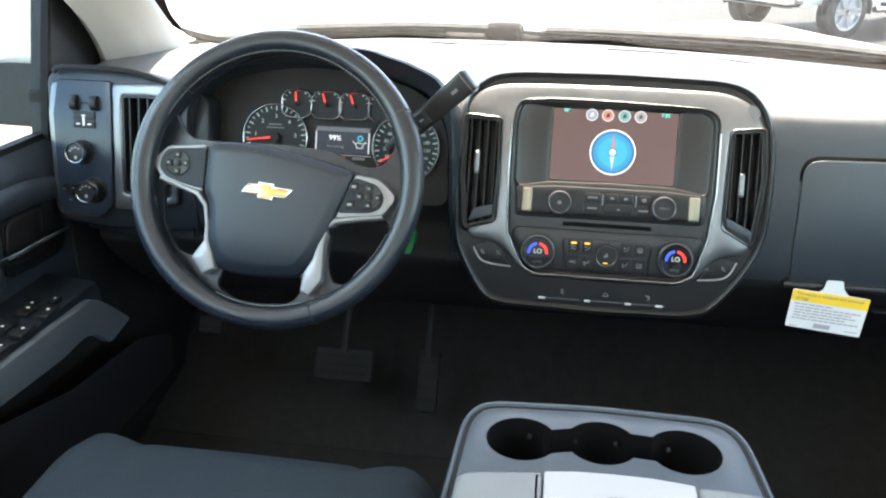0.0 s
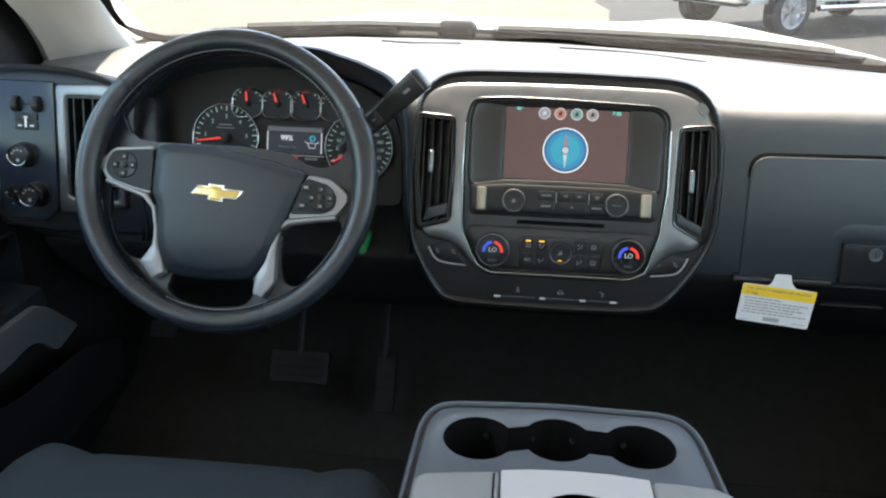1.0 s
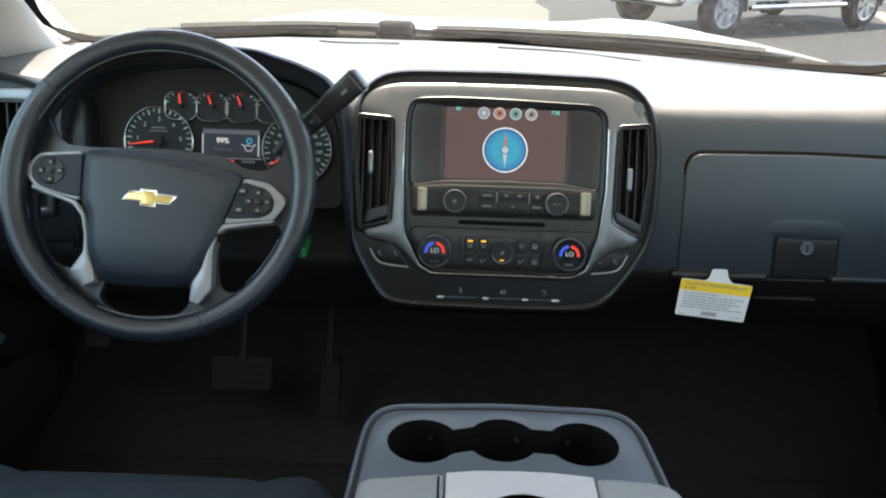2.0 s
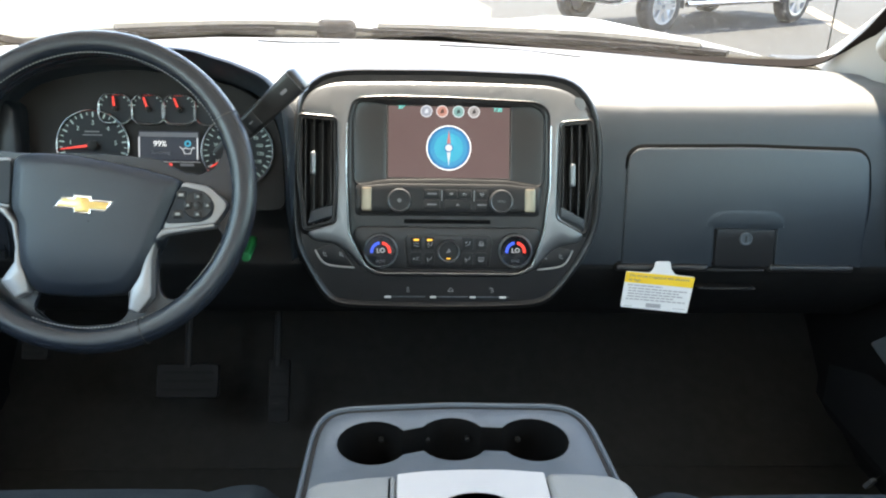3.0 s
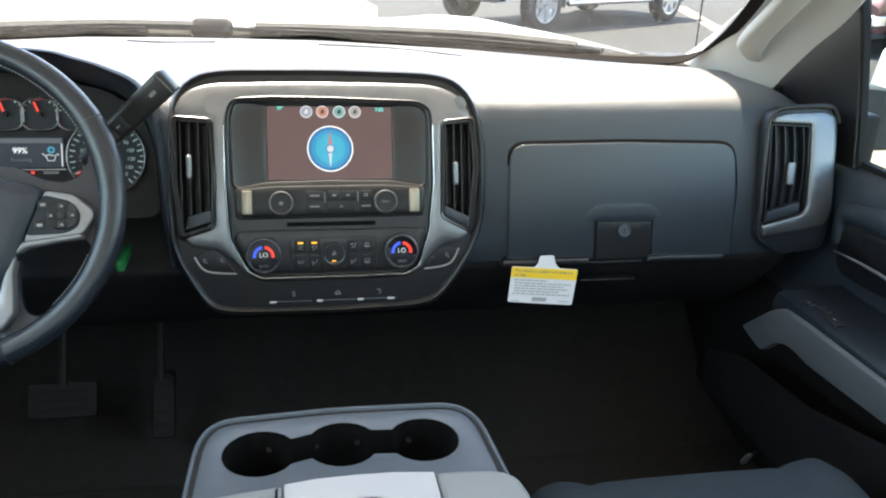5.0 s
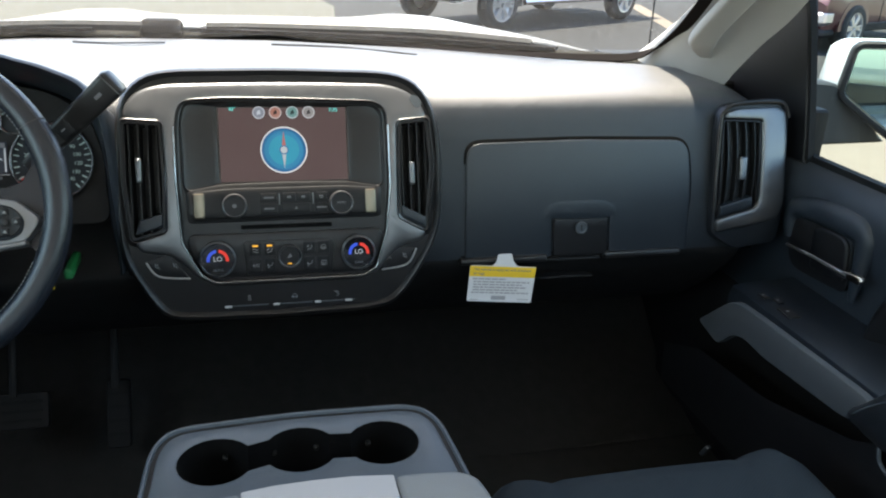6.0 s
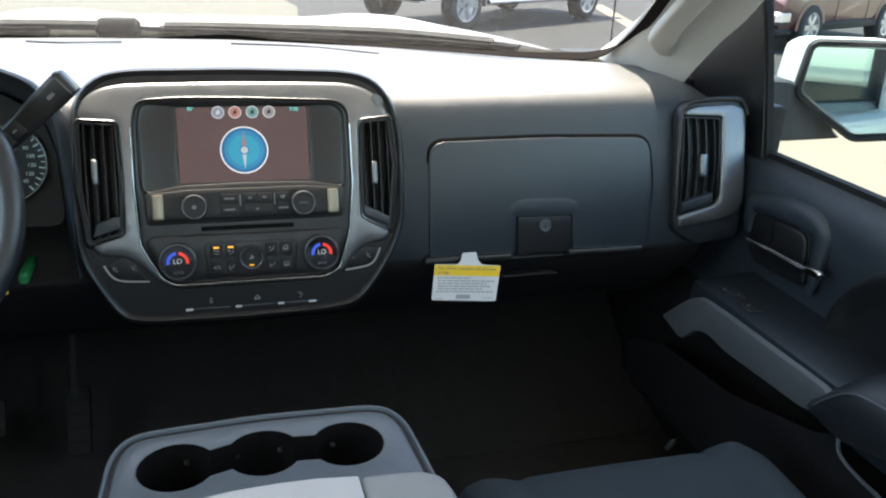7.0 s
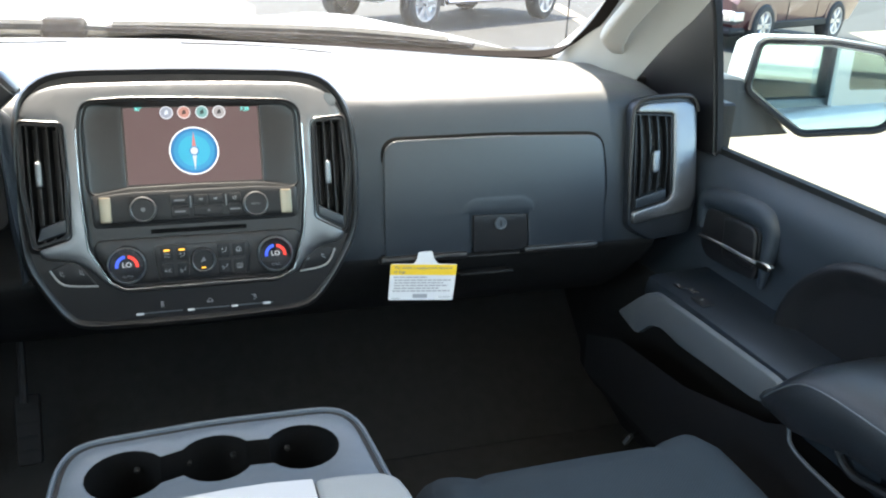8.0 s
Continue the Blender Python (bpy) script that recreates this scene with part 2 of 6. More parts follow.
def plane_at(x, y, z, tilt, yaw=0):
    """A frame whose x runs right, y up along a face that leans back by tilt, z out of the face."""
    return pose(x, y, z, 90 - tilt, 0, yaw)


def signed(p):
    return sum(p[i - 1][0] * p[i][1] - p[i][0] * p[i - 1][1] for i in range(len(p)))


def rounded(pts, r, n=4):
    """A polygon with rounded corners; r is one radius, or one for each corner."""
    out, radii = [], r if isinstance(r, (list, tuple)) else [r] * len(pts)
    for i, p in enumerate(pts):
        r = radii[i]
        a, p, b = Vector(pts[i - 1]), Vector(p), Vector(pts[(i + 1) % len(pts)])
        ra = min(r, (a - p).length * 0.48)
        rb = min(r, (b - p).length * 0.48)
        s, e = p + (a - p).normalized() * ra, p + (b - p).normalized() * rb
        for k in range(n + 1):
            t = k / n
            out.append(tuple(s * (1 - t) ** 2 + p * 2 * t * (1 - t) + e * t * t))
    return out


def inset(pts, d):
    """Moves a contour to its left by d."""
    out, n = [], len(pts)
    for i in range(n):
        a, p, b = Vector(pts[i - 1]), Vector(pts[i]), Vector(pts[(i + 1) % n])
        u, v = (p - a).normalized(), (b - p).normalized()
        nu, nv = Vector((-u.y, u.x)), Vector((-v.y, v.x))
        m = nu + nv
        m = nu if m.length < 1e-6 else m / max(0.35, m.dot(nu))
        out.append(tuple(p + m * d))
    return out


def slab(bm, outer, profile, holes=(), back=True):
    """A plate over an outline: profile is rows of (inset, height), from the back to the front."""
    loops = [outer if signed(outer) > 0 else outer[::-1]] + [h if signed(h) < 0 else h[::-1] for h in holes]
    first, last = [], []
    for c in loops:
        prev = None
        for d, w in profile:
            ring = [bm.verts.new((x, y, w)) for x, y in (inset(c, d) if d else c)]
            if prev:
                for i in range(len(ring)):
                    bm.faces.new((prev[i - 1], prev[i], ring[i], ring[i - 1]))
            else:
                first.append(ring)
            prev = ring
        last.append(prev)
    for rings in ((first, last) if back else (last,)):
        edges = []
        for ring in rings:
            for i in range(len(ring)):
                edges.append(bm.edges.get((ring[i - 1], ring[i])) or bm.edges.new((ring[i - 1], ring[i])))
        bmesh.ops.triangle_fill(bm, edges=edges, use_beauty=True)
    return bm


def soft(w0, w1, b):
    return [(0, w0), (0, w1 - b), (b * 0.3, w1 - b * 0.3), (b, w1)]


def plate(outer, w0, w1, b=0.0015, holes=()):
    return slab(bmesh.new(), outer, soft(w0, w1, b), holes)


def box2(x0, y0, x1, y1):
    return [(x0, y0), (x1, y0), (x1, y1), (x0, y1)]


def rbox(x0, y0, x1, y1, r=0.003, n=3):
    return rounded(box2(x0, y0, x1, y1), r, n)


def circle(cx, cy, r, n=32, a0=0.0, a1=360.0):
    full = abs(a1 - a0) >= 360
    return [(cx + r * math.cos(radians(a0 + (a1 - a0) * i / (n if full else n - 1))), cy + r * math.sin(radians(a0 + (a1 - a0) * i / (n if full else n - 1)))) for i in range(n)]


def arc_band(cx, cy, r0, r1, a0, a1, n=24):
    return circle(cx, cy, r1, n, a0, a1) + circle(cx, cy, r0, n, a0, a1)[::-1]


def lathe(bm, profile, cx=0.0, cy=0.0, n=32):
    """Turns rows of (radius, height) round an axis through (cx, cy)."""
    prev = None
    for r, w in profile:
        ring = [bm.verts.new((cx + max(r, 1e-5) * math.cos(2 * math.pi * i / n), cy + max(r, 1e-5) * math.sin(2 * math.pi * i / n), w)) for i in range(n)]
        if prev:
            for i in range(n):
                bm.faces.new((prev[i - 1], prev[i], ring[i], ring[i - 1]))
        prev = ring
    return bm


def sweep(bm, path, section, closed=False, up=(0, 0, 1), scale=None):
    """A tube along a path; section is rows of (side, up)."""
    path = [Vector(p) for p in path]
    rings, n = [], len(path)
    for i, p in enumerate(path):
        a = path[i - 1] if (closed or i > 0) else p
        b = path[(i + 1) % n] if (closed or i < n - 1) else p
        d = (b - a).normalized()
        s = d.cross(Vector(up)).normalized()
        u = s.cross(d)
        k = scale(i / max(1, n - 1)) if scale else 1.0
        rings.append([bm.verts.new(p + s * (x * k) + u * (y * k)) for x, y in section])
    m = len(section)
    for j in range(n if closed else n - 1):
        A, B = rings[j], rings[(j + 1) % n]
        for i in range(m):
            bm.faces.new((A[i - 1], A[i], B[i], B[i - 1]))
    if not closed:
        bm.faces.new(rings[0])
        bm.faces.new(rings[-1][::-1])
    return bm


def rod(r, n=10):
    return circle(0, 0, r, n)


def loft(bm, rows, closed=False, caps=False):
    """A skin over rows of points with equal counts."""
    vs = [[bm.verts.new(p) for p in row] for row in rows]
    for A, B in zip(vs, vs[1:]):
        for i in range(0 if closed else 1, len(A)):
            bm.faces.new((A[i - 1], A[i], B[i], B[i - 1]))
    if caps:
        bm.faces.new(vs[0])
        bm.faces.new(vs[-1][::-1])
    return bm


def block(bm, x0, y0, z0, x1, y1, z1, b=0.003):
    slab(bm, rbox(x0, y0, x1, y1, b, 2), [(b, z0), (0, z0 + b), (0, z1 - b), (b, z1)])
    return bm


def smooth_curve(pts, n=6):
    """A Catmull-Rom curve through the points."""
    out = []
    for i in range(len(pts) - 1):
        p = [Vector(pts[max(0, min(len(pts) - 1, i + k))]) for k in (-1, 0, 1, 2)]
        for k in range(n):
            t = k / n
            out.append(0.5 * (2 * p[1] + (p[2] - p[0]) * t + (2 * p[0] - 5 * p[1] + 4 * p[2] - p[3]) * t * t + (3 * p[1] - p[0] - 3 * p[2] + p[3]) * t ** 3))
    return out + [Vector(pts[-1])]


def words(name, text, x, y, w, size, mat, parent, align="CENTER", turn=0.0):
    """Lettering, as a mesh, lying on a face."""
    cu = bpy.data.curves.new(name, "FONT")
    cu.body, cu.size, cu.align_x, cu.align_y, cu.extrude = text, size, align, "CENTER", 0.0002
    tmp = new(name, cu)
    me = bpy.data.meshes.new_from_object(tmp)
    bpy.data.objects.remove(tmp)
    me.materials.append(mat)
    ob = new(name, me)
    ob.parent = parent
    ob.matrix_basis = pose(x, y, w, 0, 0, turn)
    return ob


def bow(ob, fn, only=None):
    """Bulges a thing to fit the camera's view: its parts sink along lines of sight by fn(side, up) of its own face."""
    # near the camera's path, so outlines keep their place in its view
    view_point, top = Vector((-0.06, -1.155, 1.63)), ob
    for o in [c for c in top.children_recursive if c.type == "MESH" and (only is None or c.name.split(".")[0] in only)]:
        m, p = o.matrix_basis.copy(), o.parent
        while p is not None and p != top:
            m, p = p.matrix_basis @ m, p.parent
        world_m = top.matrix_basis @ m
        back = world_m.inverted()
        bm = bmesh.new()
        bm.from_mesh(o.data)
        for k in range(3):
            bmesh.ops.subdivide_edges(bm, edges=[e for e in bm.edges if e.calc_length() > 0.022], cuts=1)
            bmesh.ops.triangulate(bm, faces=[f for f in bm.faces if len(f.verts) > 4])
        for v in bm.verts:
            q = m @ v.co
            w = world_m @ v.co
            v.co = back @ (w + (w - view_point).normalized() * fn(q.x, q.y))
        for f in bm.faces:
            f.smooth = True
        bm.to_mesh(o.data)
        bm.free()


def bar(name, x0, y0, x1, y1, w, mat, parent, t=0.0006, r=0.0005):
    return part(name, slab(bmesh.new(), rbox(x0, y0, x1, y1, r, 2), [(0, w - t), (0, w)]), mat, parent)


SIGNS = {   # small printed signs, as strokes in a box from -1 to 1
    "face": [[(-0.9, 0.2), (-0.2, 0.5)], [(-0.5, 0.75), (-0.2, 0.5), (-0.45, 0.15)], [(0.9, 0.9), (0.55, -0.4), (-0.3, -0.5), (-0.5, -0.95)]],
    "feet": [[(0.9, 0.9), (0.6, -0.1), (-0.2, -0.2), (-0.4, -0.8), (-0.9, -0.8)], [(-0.7, 0.5), (-0.7, -0.2)], [(-0.9, 0.0), (-0.7, -0.3), (-0.5, 0.0)]],
    "front": [[(-0.9, -0.5), (-0.6, 0.6), (0.0, 0.8), (0.6, 0.6), (0.9, -0.5), (-0.9, -0.5)], [(-0.3, -0.9), (-0.25, 0.2)], [(0.3, -0.9), (0.35, 0.2)]],
    "rear": [[(-0.9, -0.6), (-0.9, 0.7), (0.9, 0.7), (0.9, -0.6), (-0.9, -0.6)], [(-0.35, -0.9), (-0.3, 0.3)], [(0.3, -0.9), (0.35, 0.3)]],
    "flow": [[(-0.9, 0.5), (-0.3, 0.7), (0.3, 0.3), (0.9, 0.5)], [(-0.9, -0.4), (-0.3, -0.2), (0.3, -0.6), (0.9, -0.4)]],
    "seat": [[(-0.6, 1.0), (-0.3, -0.4), (0.7, -0.4), (0.5, -0.9)], [(0.1, 0.8), (0.25, 0.5), (0.1, 0.2)]],
    "car": [[(-1.0, -0.4), (-0.6, 0.0), (-0.3, 0.6), (0.4, 0.6), (0.7, 0.0), (1.0, -0.1), (1.0, -0.4), (-1.0, -0.4)], [(-0.6, -0.8), (-0.3, -0.5)], [(0.5, -0.8), (0.7, -0.5)]],
    "skid": [[(-0.3, 0.9), (0.3, 0.9), (0.3, 0.1), (-0.3, 0.1), (-0.3, 0.9)], [(-0.3, -0.1), (-0.1, -0.4), (-0.3, -0.9)], [(0.3, -0.1), (0.5, -0.4), (0.3, -0.9)]],
    "slope": [[(-0.9, 0.8), (-0.2, 0.6), (0.2, -0.1), (0.9, -0.4)], [(-0.1, 0.9), (0.5, 0.5), (0.7, 0.1)], [(-0.2, -0.7), (0.4, -0.9)]],
    "call": [[(-0.5, 0.7), (-0.8, 0.1), (-0.3, -0.6), (0.4, -0.6), (0.7, 0.0), (0.4, 0.6), (-0.1, 0.4), (0.2, -0.1)]],
    "back": [[(0.8, 0.5), (0.1, 0.0), (0.8, -0.5), (0.8, 0.5)], [(0.0, 0.5), (-0.7, 0.0), (0.0, -0.5), (0.0, 0.5)]],
    "next": [[(-0.8, 0.5), (-0.1, 0.0), (-0.8, -0.5), (-0.8, 0.5)], [(0.0, 0.5), (0.7, 0.0), (0.0, -0.5), (0.0, 0.5)]],
    "can": [[(-1.0, 0.5), (-0.55, 0.15), (-0.25, -0.55), (0.6, -0.55), (0.85, 0.2), (0.2, 0.2), (-0.05, 0.35), (-0.5, 0.15)], [(0.85, 0.2), (1.1, 0.45), (1.25, 0.2)]],
}


def sign(kind, x, y, w, size, mat, parent, stroke=0.0004, name="legend"):
    bm = bmesh.new()
    for path in SIGNS[kind]:
        sweep(bm, [(x + a * size, y + b * size, w) for a, b in path], rod(stroke, 5))
    return part(name, bm, mat, parent)


# ---- cabin shell ----
def lerp_table(rows, x):
    for (a, p), (b, q) in zip(rows, rows[1:]):
        if x <= b:
            k = max(0.0, min(1.0, (x - a) / (b - a)))
            return p + (q - p) * k
    return rows[-1][1]


BASE = [(-0.9, 0.24), (-0.72, 0.36), (-0.64, 0.42), (-0.43, 0.52), (-0.23, 0.536), (0, 0.53), (0.31, 0.44), (0.51, 0.345), (0.68, 0.27), (0.85, 0.2)]


def base_y(x):
    return lerp_table(BASE, x)


def simple(name, bm, mat, label, category, kind="structure"):
    ob = part(name, bm, mat, None, label)
    return tagged(ob, category=category, kind=kind)


floor = simple("floor", block(bmesh.new(), -0.92, -2.4, 0.56, 0.9, 0.62, 0.62), CARPET, "black carpeted cabin floor in deep shade", "floor")
fire = bmesh.new()
loft(fire, [[(x, 0.16, 0.622), (x, 0.34, 0.68), (x, 0.50, 0.82), (x, 0.55, 1.0), (x, 0.55, 1.3), (x, 0.58, 1.3), (x, 0.58, 0.6), (x, 0.16, 0.6)] for x in (-0.92, -0.3, 0.3, 0.9)], closed=True, caps=True)
simple("wall_front", fire, CARPET, "black carpeted footwell wall below the dashboard", "wall")
tunnel = bmesh.new()
loft(tunnel, [[(-0.26, y, 0.622), (-0.2, y, 0.645), (-0.12, y, 0.665), (0.12, y, 0.665), (0.2, y, 0.645), (0.26, y, 0.622)] for y in (0.5, 0.2, -0.3, -1.0, -2.3)])
simple("floor_tunnel", tunnel, CARPET, "raised black carpet hump along the cabin floor", "floor")
# unseen roof; its front and side edges are set to block the sun
roof = bmesh.new()
loft(roof, [[(x, y, 1.83 - 0.04 * (x / 0.8) ** 4 - 0.10 * max(0, (y + 0.6) / 0.6) ** 2) for y in (0.11 + 0.06 * x * x, -0.12, -0.3, -0.5, -1.2, -2.0, -2.42)] for x in [-0.94 + 0.1175 * i for i in range(17)]])
bmesh.ops.solidify(roof, geom=roof.faces[:], thickness=0.04)
simple("ceiling", roof, HEADLINER, "unseen light grey headliner with edges set to shade the cabin", "ceiling")
rear = slab(bmesh.new(), box2(-0.88, 0.6, 0.88, 1.84), [(0, 0), (0, 0.06)], [rbox(-0.62, 1.3, 0.62, 1.7, 0.06)])
rw = simple("wall_rear", rear, TRIMDARK, "dark rear cabin wall with a wide window", "wall")
rw.matrix_basis = Matrix.Translation((0, -2.44, 0)) @ pose(0, 0, 0, 90, 0, 0)

# windshield
wind = bmesh.new()
rows = []
for i in range(13):
    x = -0.86 + 1.72 * i / 12
    y0 = base_y(x) + 0.03
    rows.append([(x * (1 - 0.1 * k), y0 + (0.115 + 0.06 * x * x - y0) * k, 1.385 + 0.345 * k) for k in (0, 0.15, 0.35, 0.6, 0.8, 1)])
loft(wind, rows)
ws = simple("window_1", wind, WINDGLASS, "dusty windshield glass glowing in the sun", "window")
ws.visible_shadow = False

# pillars
def pillar(name, front, back, s):
    """Trim over a windshield pillar: a rounded skin from the glass edge to the door edge."""
    F, B = smooth_curve(front, 6), smooth_curve(back, 6)
    rows = []
    for f, b in zip(F, B):
        out = Vector((0.04 * s, 0.03, 0.02))
        row = [f + out]
        for k in range(13):
            t = k / 12
            bulge = 0.042 * math.sin(math.pi * t ** 0.8) + 0.006 * math.exp(-((t - 0.78) / 0.05) ** 2)
            row.append(f.lerp(b, t) + Vector((-0.85 * s, -0.35, 0.25)) * bulge)
        rows.append(row + [b + out])
    return simple(name, loft(bmesh.new(), rows), TRIMLIGHT, "pale grey windshield pillar trim, partly sunlit", "pillar")


pillar("pillar_right", [(0.66, 0.50, 1.30), (0.685, 0.43, 1.345), (0.70, 0.375, 1.380), (0.705, 0.30, 1.425), (0.70, 0.19, 1.49), (0.68, -0.13, 1.69), (0.67, -0.2, 1.74)],
       [(0.765, 0.26, 1.26), (0.775, 0.20, 1.32), (0.78, 0.145, 1.385), (0.79, 0.08, 1.455), (0.80, 0.0, 1.532), (0.77, -0.15, 1.70), (0.76, -0.22, 1.75)], 1)
pillar("pillar_left", [(-0.74, 0.50, 1.30), (-0.765, 0.43, 1.345), (-0.79, 0.35, 1.380), (-0.80, 0.285, 1.43), (-0.785, 0.19, 1.49), (-0.74, -0.13, 1.69), (-0.72, -0.2, 1.74)],
       [(-0.88, 0.25, 1.26), (-0.88, 0.19, 1.32), (-0.865, 0.155, 1.39), (-0.855, 0.10, 1.45), (-0.85, 0.03, 1.51), (-0.82, -0.15, 1.70), (-0.80, -0.22, 1.75)], -1)
grab = thing("grab_handle", pose(0, 0, 0), "pale grey grab handle on the windshield pillar", "handle")
gp = [(0.745, 0.165, 1.425), (0.715, 0.135, 1.448), (0.70, 0.10, 1.475), (0.69, 0.0, 1.545), (0.68, -0.1, 1.615), (0.69, -0.15, 1.66), (0.72, -0.17, 1.68)]
part("bar", sweep(bmesh.new(), smooth_curve(gp, 6), rounded([(-0.024, -0.011), (0.024, -0.011), (0.022, 0.011), (-0.022, 0.011)], 0.009, 3), scale=lambda k: min(1.0, 0.42 + k * 2.4)), TRIMLIGHT, grab)
for s_, x_ in ((1, 0.865), (-1, 0.89)):
    kick = simple("wall_kick", block(bmesh.new(), min(s_ * x_, s_ * (x_ + 0.04)), 0.02, 0.6, max(s_ * x_, s_ * (x_ + 0.04)), 0.6, 1.36, 0.004), LOWER, "black kick panel at the side of the footwell", "wall")

# hidden blocks added to stop sun leaking past the dashboard's ends
for s_, x0_, x1_, y_ in ((1, 0.74, 0.93, 0.245), (-1, -0.95, -0.76, 0.30)):
    simple("wall_cowl", block(bmesh.new(), x0_, y_, 1.31, x1_, 0.64, 1.365, 0.004), LOWER, "unseen black block that keeps sun out beside the dashboard", "wall")

# ---- own truck, outside ----
truck = thing("pickup_truck", pose(0, 0, 0), "white pickup truck whose hood shows through the windshield", "truck")
hood = bmesh.new()
rows = []
for i in range(25):
    x = -1 + 2 * i / 24
    row = []
    for k in range(13):
        t = k / 12
        y = (0.63 + 0.13 * min(1, max(0, (abs(x) - 0.28) / 0.2)) - 0.12 * x * x) * (1 - t) + (1.99 - 0.12 * x * x) * t
        half = 0.80 - 0.05 * t
        z = 1.392 - 0.04 * t - 0.09 * t * t - 0.05 * abs(x) ** 5 - 0.22 * max(0, t - 0.88) / 0.12 * 0.4 + 0.014 * math.exp(-((abs(x) - 0.55) / 0.12) ** 2)
        row.append((x * half, y, z))
    rows.append(row)
loft(hood, rows)
bmesh.ops.solidify(hood, geom=hood.faces[:], thickness=0.03)
part("hood", hood, PAINT, truck, "white painted hood, glaring in the sun")
for s in (-1, 1):
    fen = bmesh.new()
    loft(fen, [[(s * (0.76 + 0.01), y, 1.17 - 0.05 * (y - 0.7)), (s * 0.86, y, 1.15 - 0.05 * (y - 0.7)), (s * 0.93, y, 1.08), (s * 0.96, y, 1.0), (s * 0.96, y, 0.55), (s * 0.8, y, 0.55)] for y in (0.35, 0.7, 1.1, 1.5, 1.9, 2.1)])
    bmesh.ops.solidify(fen, geom=fen.faces[:], thickness=0.02)
    part("fender", fen, PAINT, truck)
    bed = bmesh.new()
    loft(bed, [[(s * 0.9, y, 1.36), (s * 0.96, y, 1.33), (s * 0.98, y, 1.0), (s * 0.96, y, 0.6), (s * 0.9, y, 0.58)] for y in (-2.45, -3.2, -4.0)])
    bmesh.ops.solidify(bed, geom=bed.faces[:], thickness=0.03)
    part("bed_side", bed, PAINT, truck)
cowl = bmesh.new()
loft(cowl, [[(x, base_y(x) + 0.03, 1.392), (x, base_y(x) + 0.09, 1.396), (x, base_y(x) + 0.17, 1.388), (x, base_y(x) + 0.26, 1.30)] for x in [-0.8 + 0.1 * i for i in range(17)]])
bmesh.ops.solidify(cowl, geom=cowl.faces[:], thickness=0.02)
part("cowl_panel", cowl, COWL, truck, "black plastic cowl panel under the windshield")


for x0, x1, y0, y1 in ((-0.685, -0.33, 0.47, 0.62), (-0.13, 0.54, 0.50, 0.42)):
    for r in range(3):
        pts = [(x0 + (x1 - x0) * t, base_y(x0 + (x1 - x0) * t) + 0.035 + 0.022 * r, 1.4045 - 0.001 * r) for t in (0, 0.33, 0.66, 1)]
        part("louver", sweep(bmesh.new(), pts, box2(-0.010, -0.004, 0.010, 0.004)), FRIT, truck, "black cowl louver")
blk = slab(bmesh.new(), rbox(-0.247, 0.562, -0.167, 0.630, 0.022, 6), [(0, 1.383), (0, 1.398), (-0.002, 1.400), (-0.002, 1.411), (0.002, 1.417), (0.008, 1.4205)])
blk_o = part("washer_block", blk, FRIT, truck, "ribbed black nozzle block")
for r in range(12):
    x = -0.2345 + 0.005 * r
    part("rib", block(bmesh.new(), x - 0.0013, 0.575, 1.417, x + 0.0013, 0.618, 1.4218, 0.0006), RUBBER, blk_o)


def make_wiper(pts, blade):
    w = part("wiper", sweep(bmesh.new(), smooth_curve(pts, 4), box2(-0.009, -0.004, 0.009, 0.004)), RUBBER, truck, "black wiper arm")
    part("blade", sweep(bmesh.new(), smooth_curve(blade, 4), [(-0.006, -0.008), (0.006, -0.008), (0.010, 0.003), (0.0, 0.010), (-0.010, 0.003)]), RUBBER, w)


make_wiper([(0.55, 0.385, 1.404), (0.42, 0.46, 1.410), (0.25, 0.52, 1.412)], [(0.50, 0.40, 1.409), (0.3, 0.50, 1.413), (0.0, 0.57, 1.410), (-0.12, 0.575, 1.409)])
make_wiper([(-0.12, 0.58, 1.404), (-0.3, 0.575, 1.409), (-0.4, 0.56, 1.41)], [(-0.17, 0.575, 1.409), (-0.4, 0.56, 1.411), (-0.62, 0.47, 1.409)])
# panels added behind the pillar trim to stop leaking sun
for s in (-1, 1):
    skin = bmesh.new()
    loft(skin, [[(s * (x + 0.0), y + 0.05, z + 0.01), (s * (x + 0.05), y + 0.035, z + 0.005), (s * (x + 0.095), y + 0.0, z - 0.01)] for x, y, z in ((0.80, 0.42, 1.36), (0.80, 0.30, 1.43), (0.79, 0.19, 1.50), (0.775, 0.02, 1.61), (0.76, -0.13, 1.70), (0.75, -0.24, 1.75))])
    bmesh.ops.solidify(skin, geom=skin.faces[:], thickness=0.01)
    part("pillar_skin", skin, PAINT, truck, "white outer windshield pillar, added out of sight to block sun")
part("antenna", sweep(bmesh.new(), [(0.955, 0.85, 1.07), (0.987, 0.85, 1.336), (0.986, 0.85, 1.455), (0.98, 0.84, 1.75)], rod(0.0025, 6)), RUBBER, truck, "thin black mast antenna")
fr = [(0.16, 0.485, 1.397), (0.30, 0.42, 1.398), (0.42, 0.345, 1.401), (0.495, 0.300, 1.403), (0.585, 0.293, 1.401), (0.659, 0.285, 1.404), (0.692, 0.249, 1.426), (0.695, 0.178, 1.468), (0.678, 0.094, 1.518), (0.658, 0.022, 1.562), (0.63, -0.1, 1.64)]
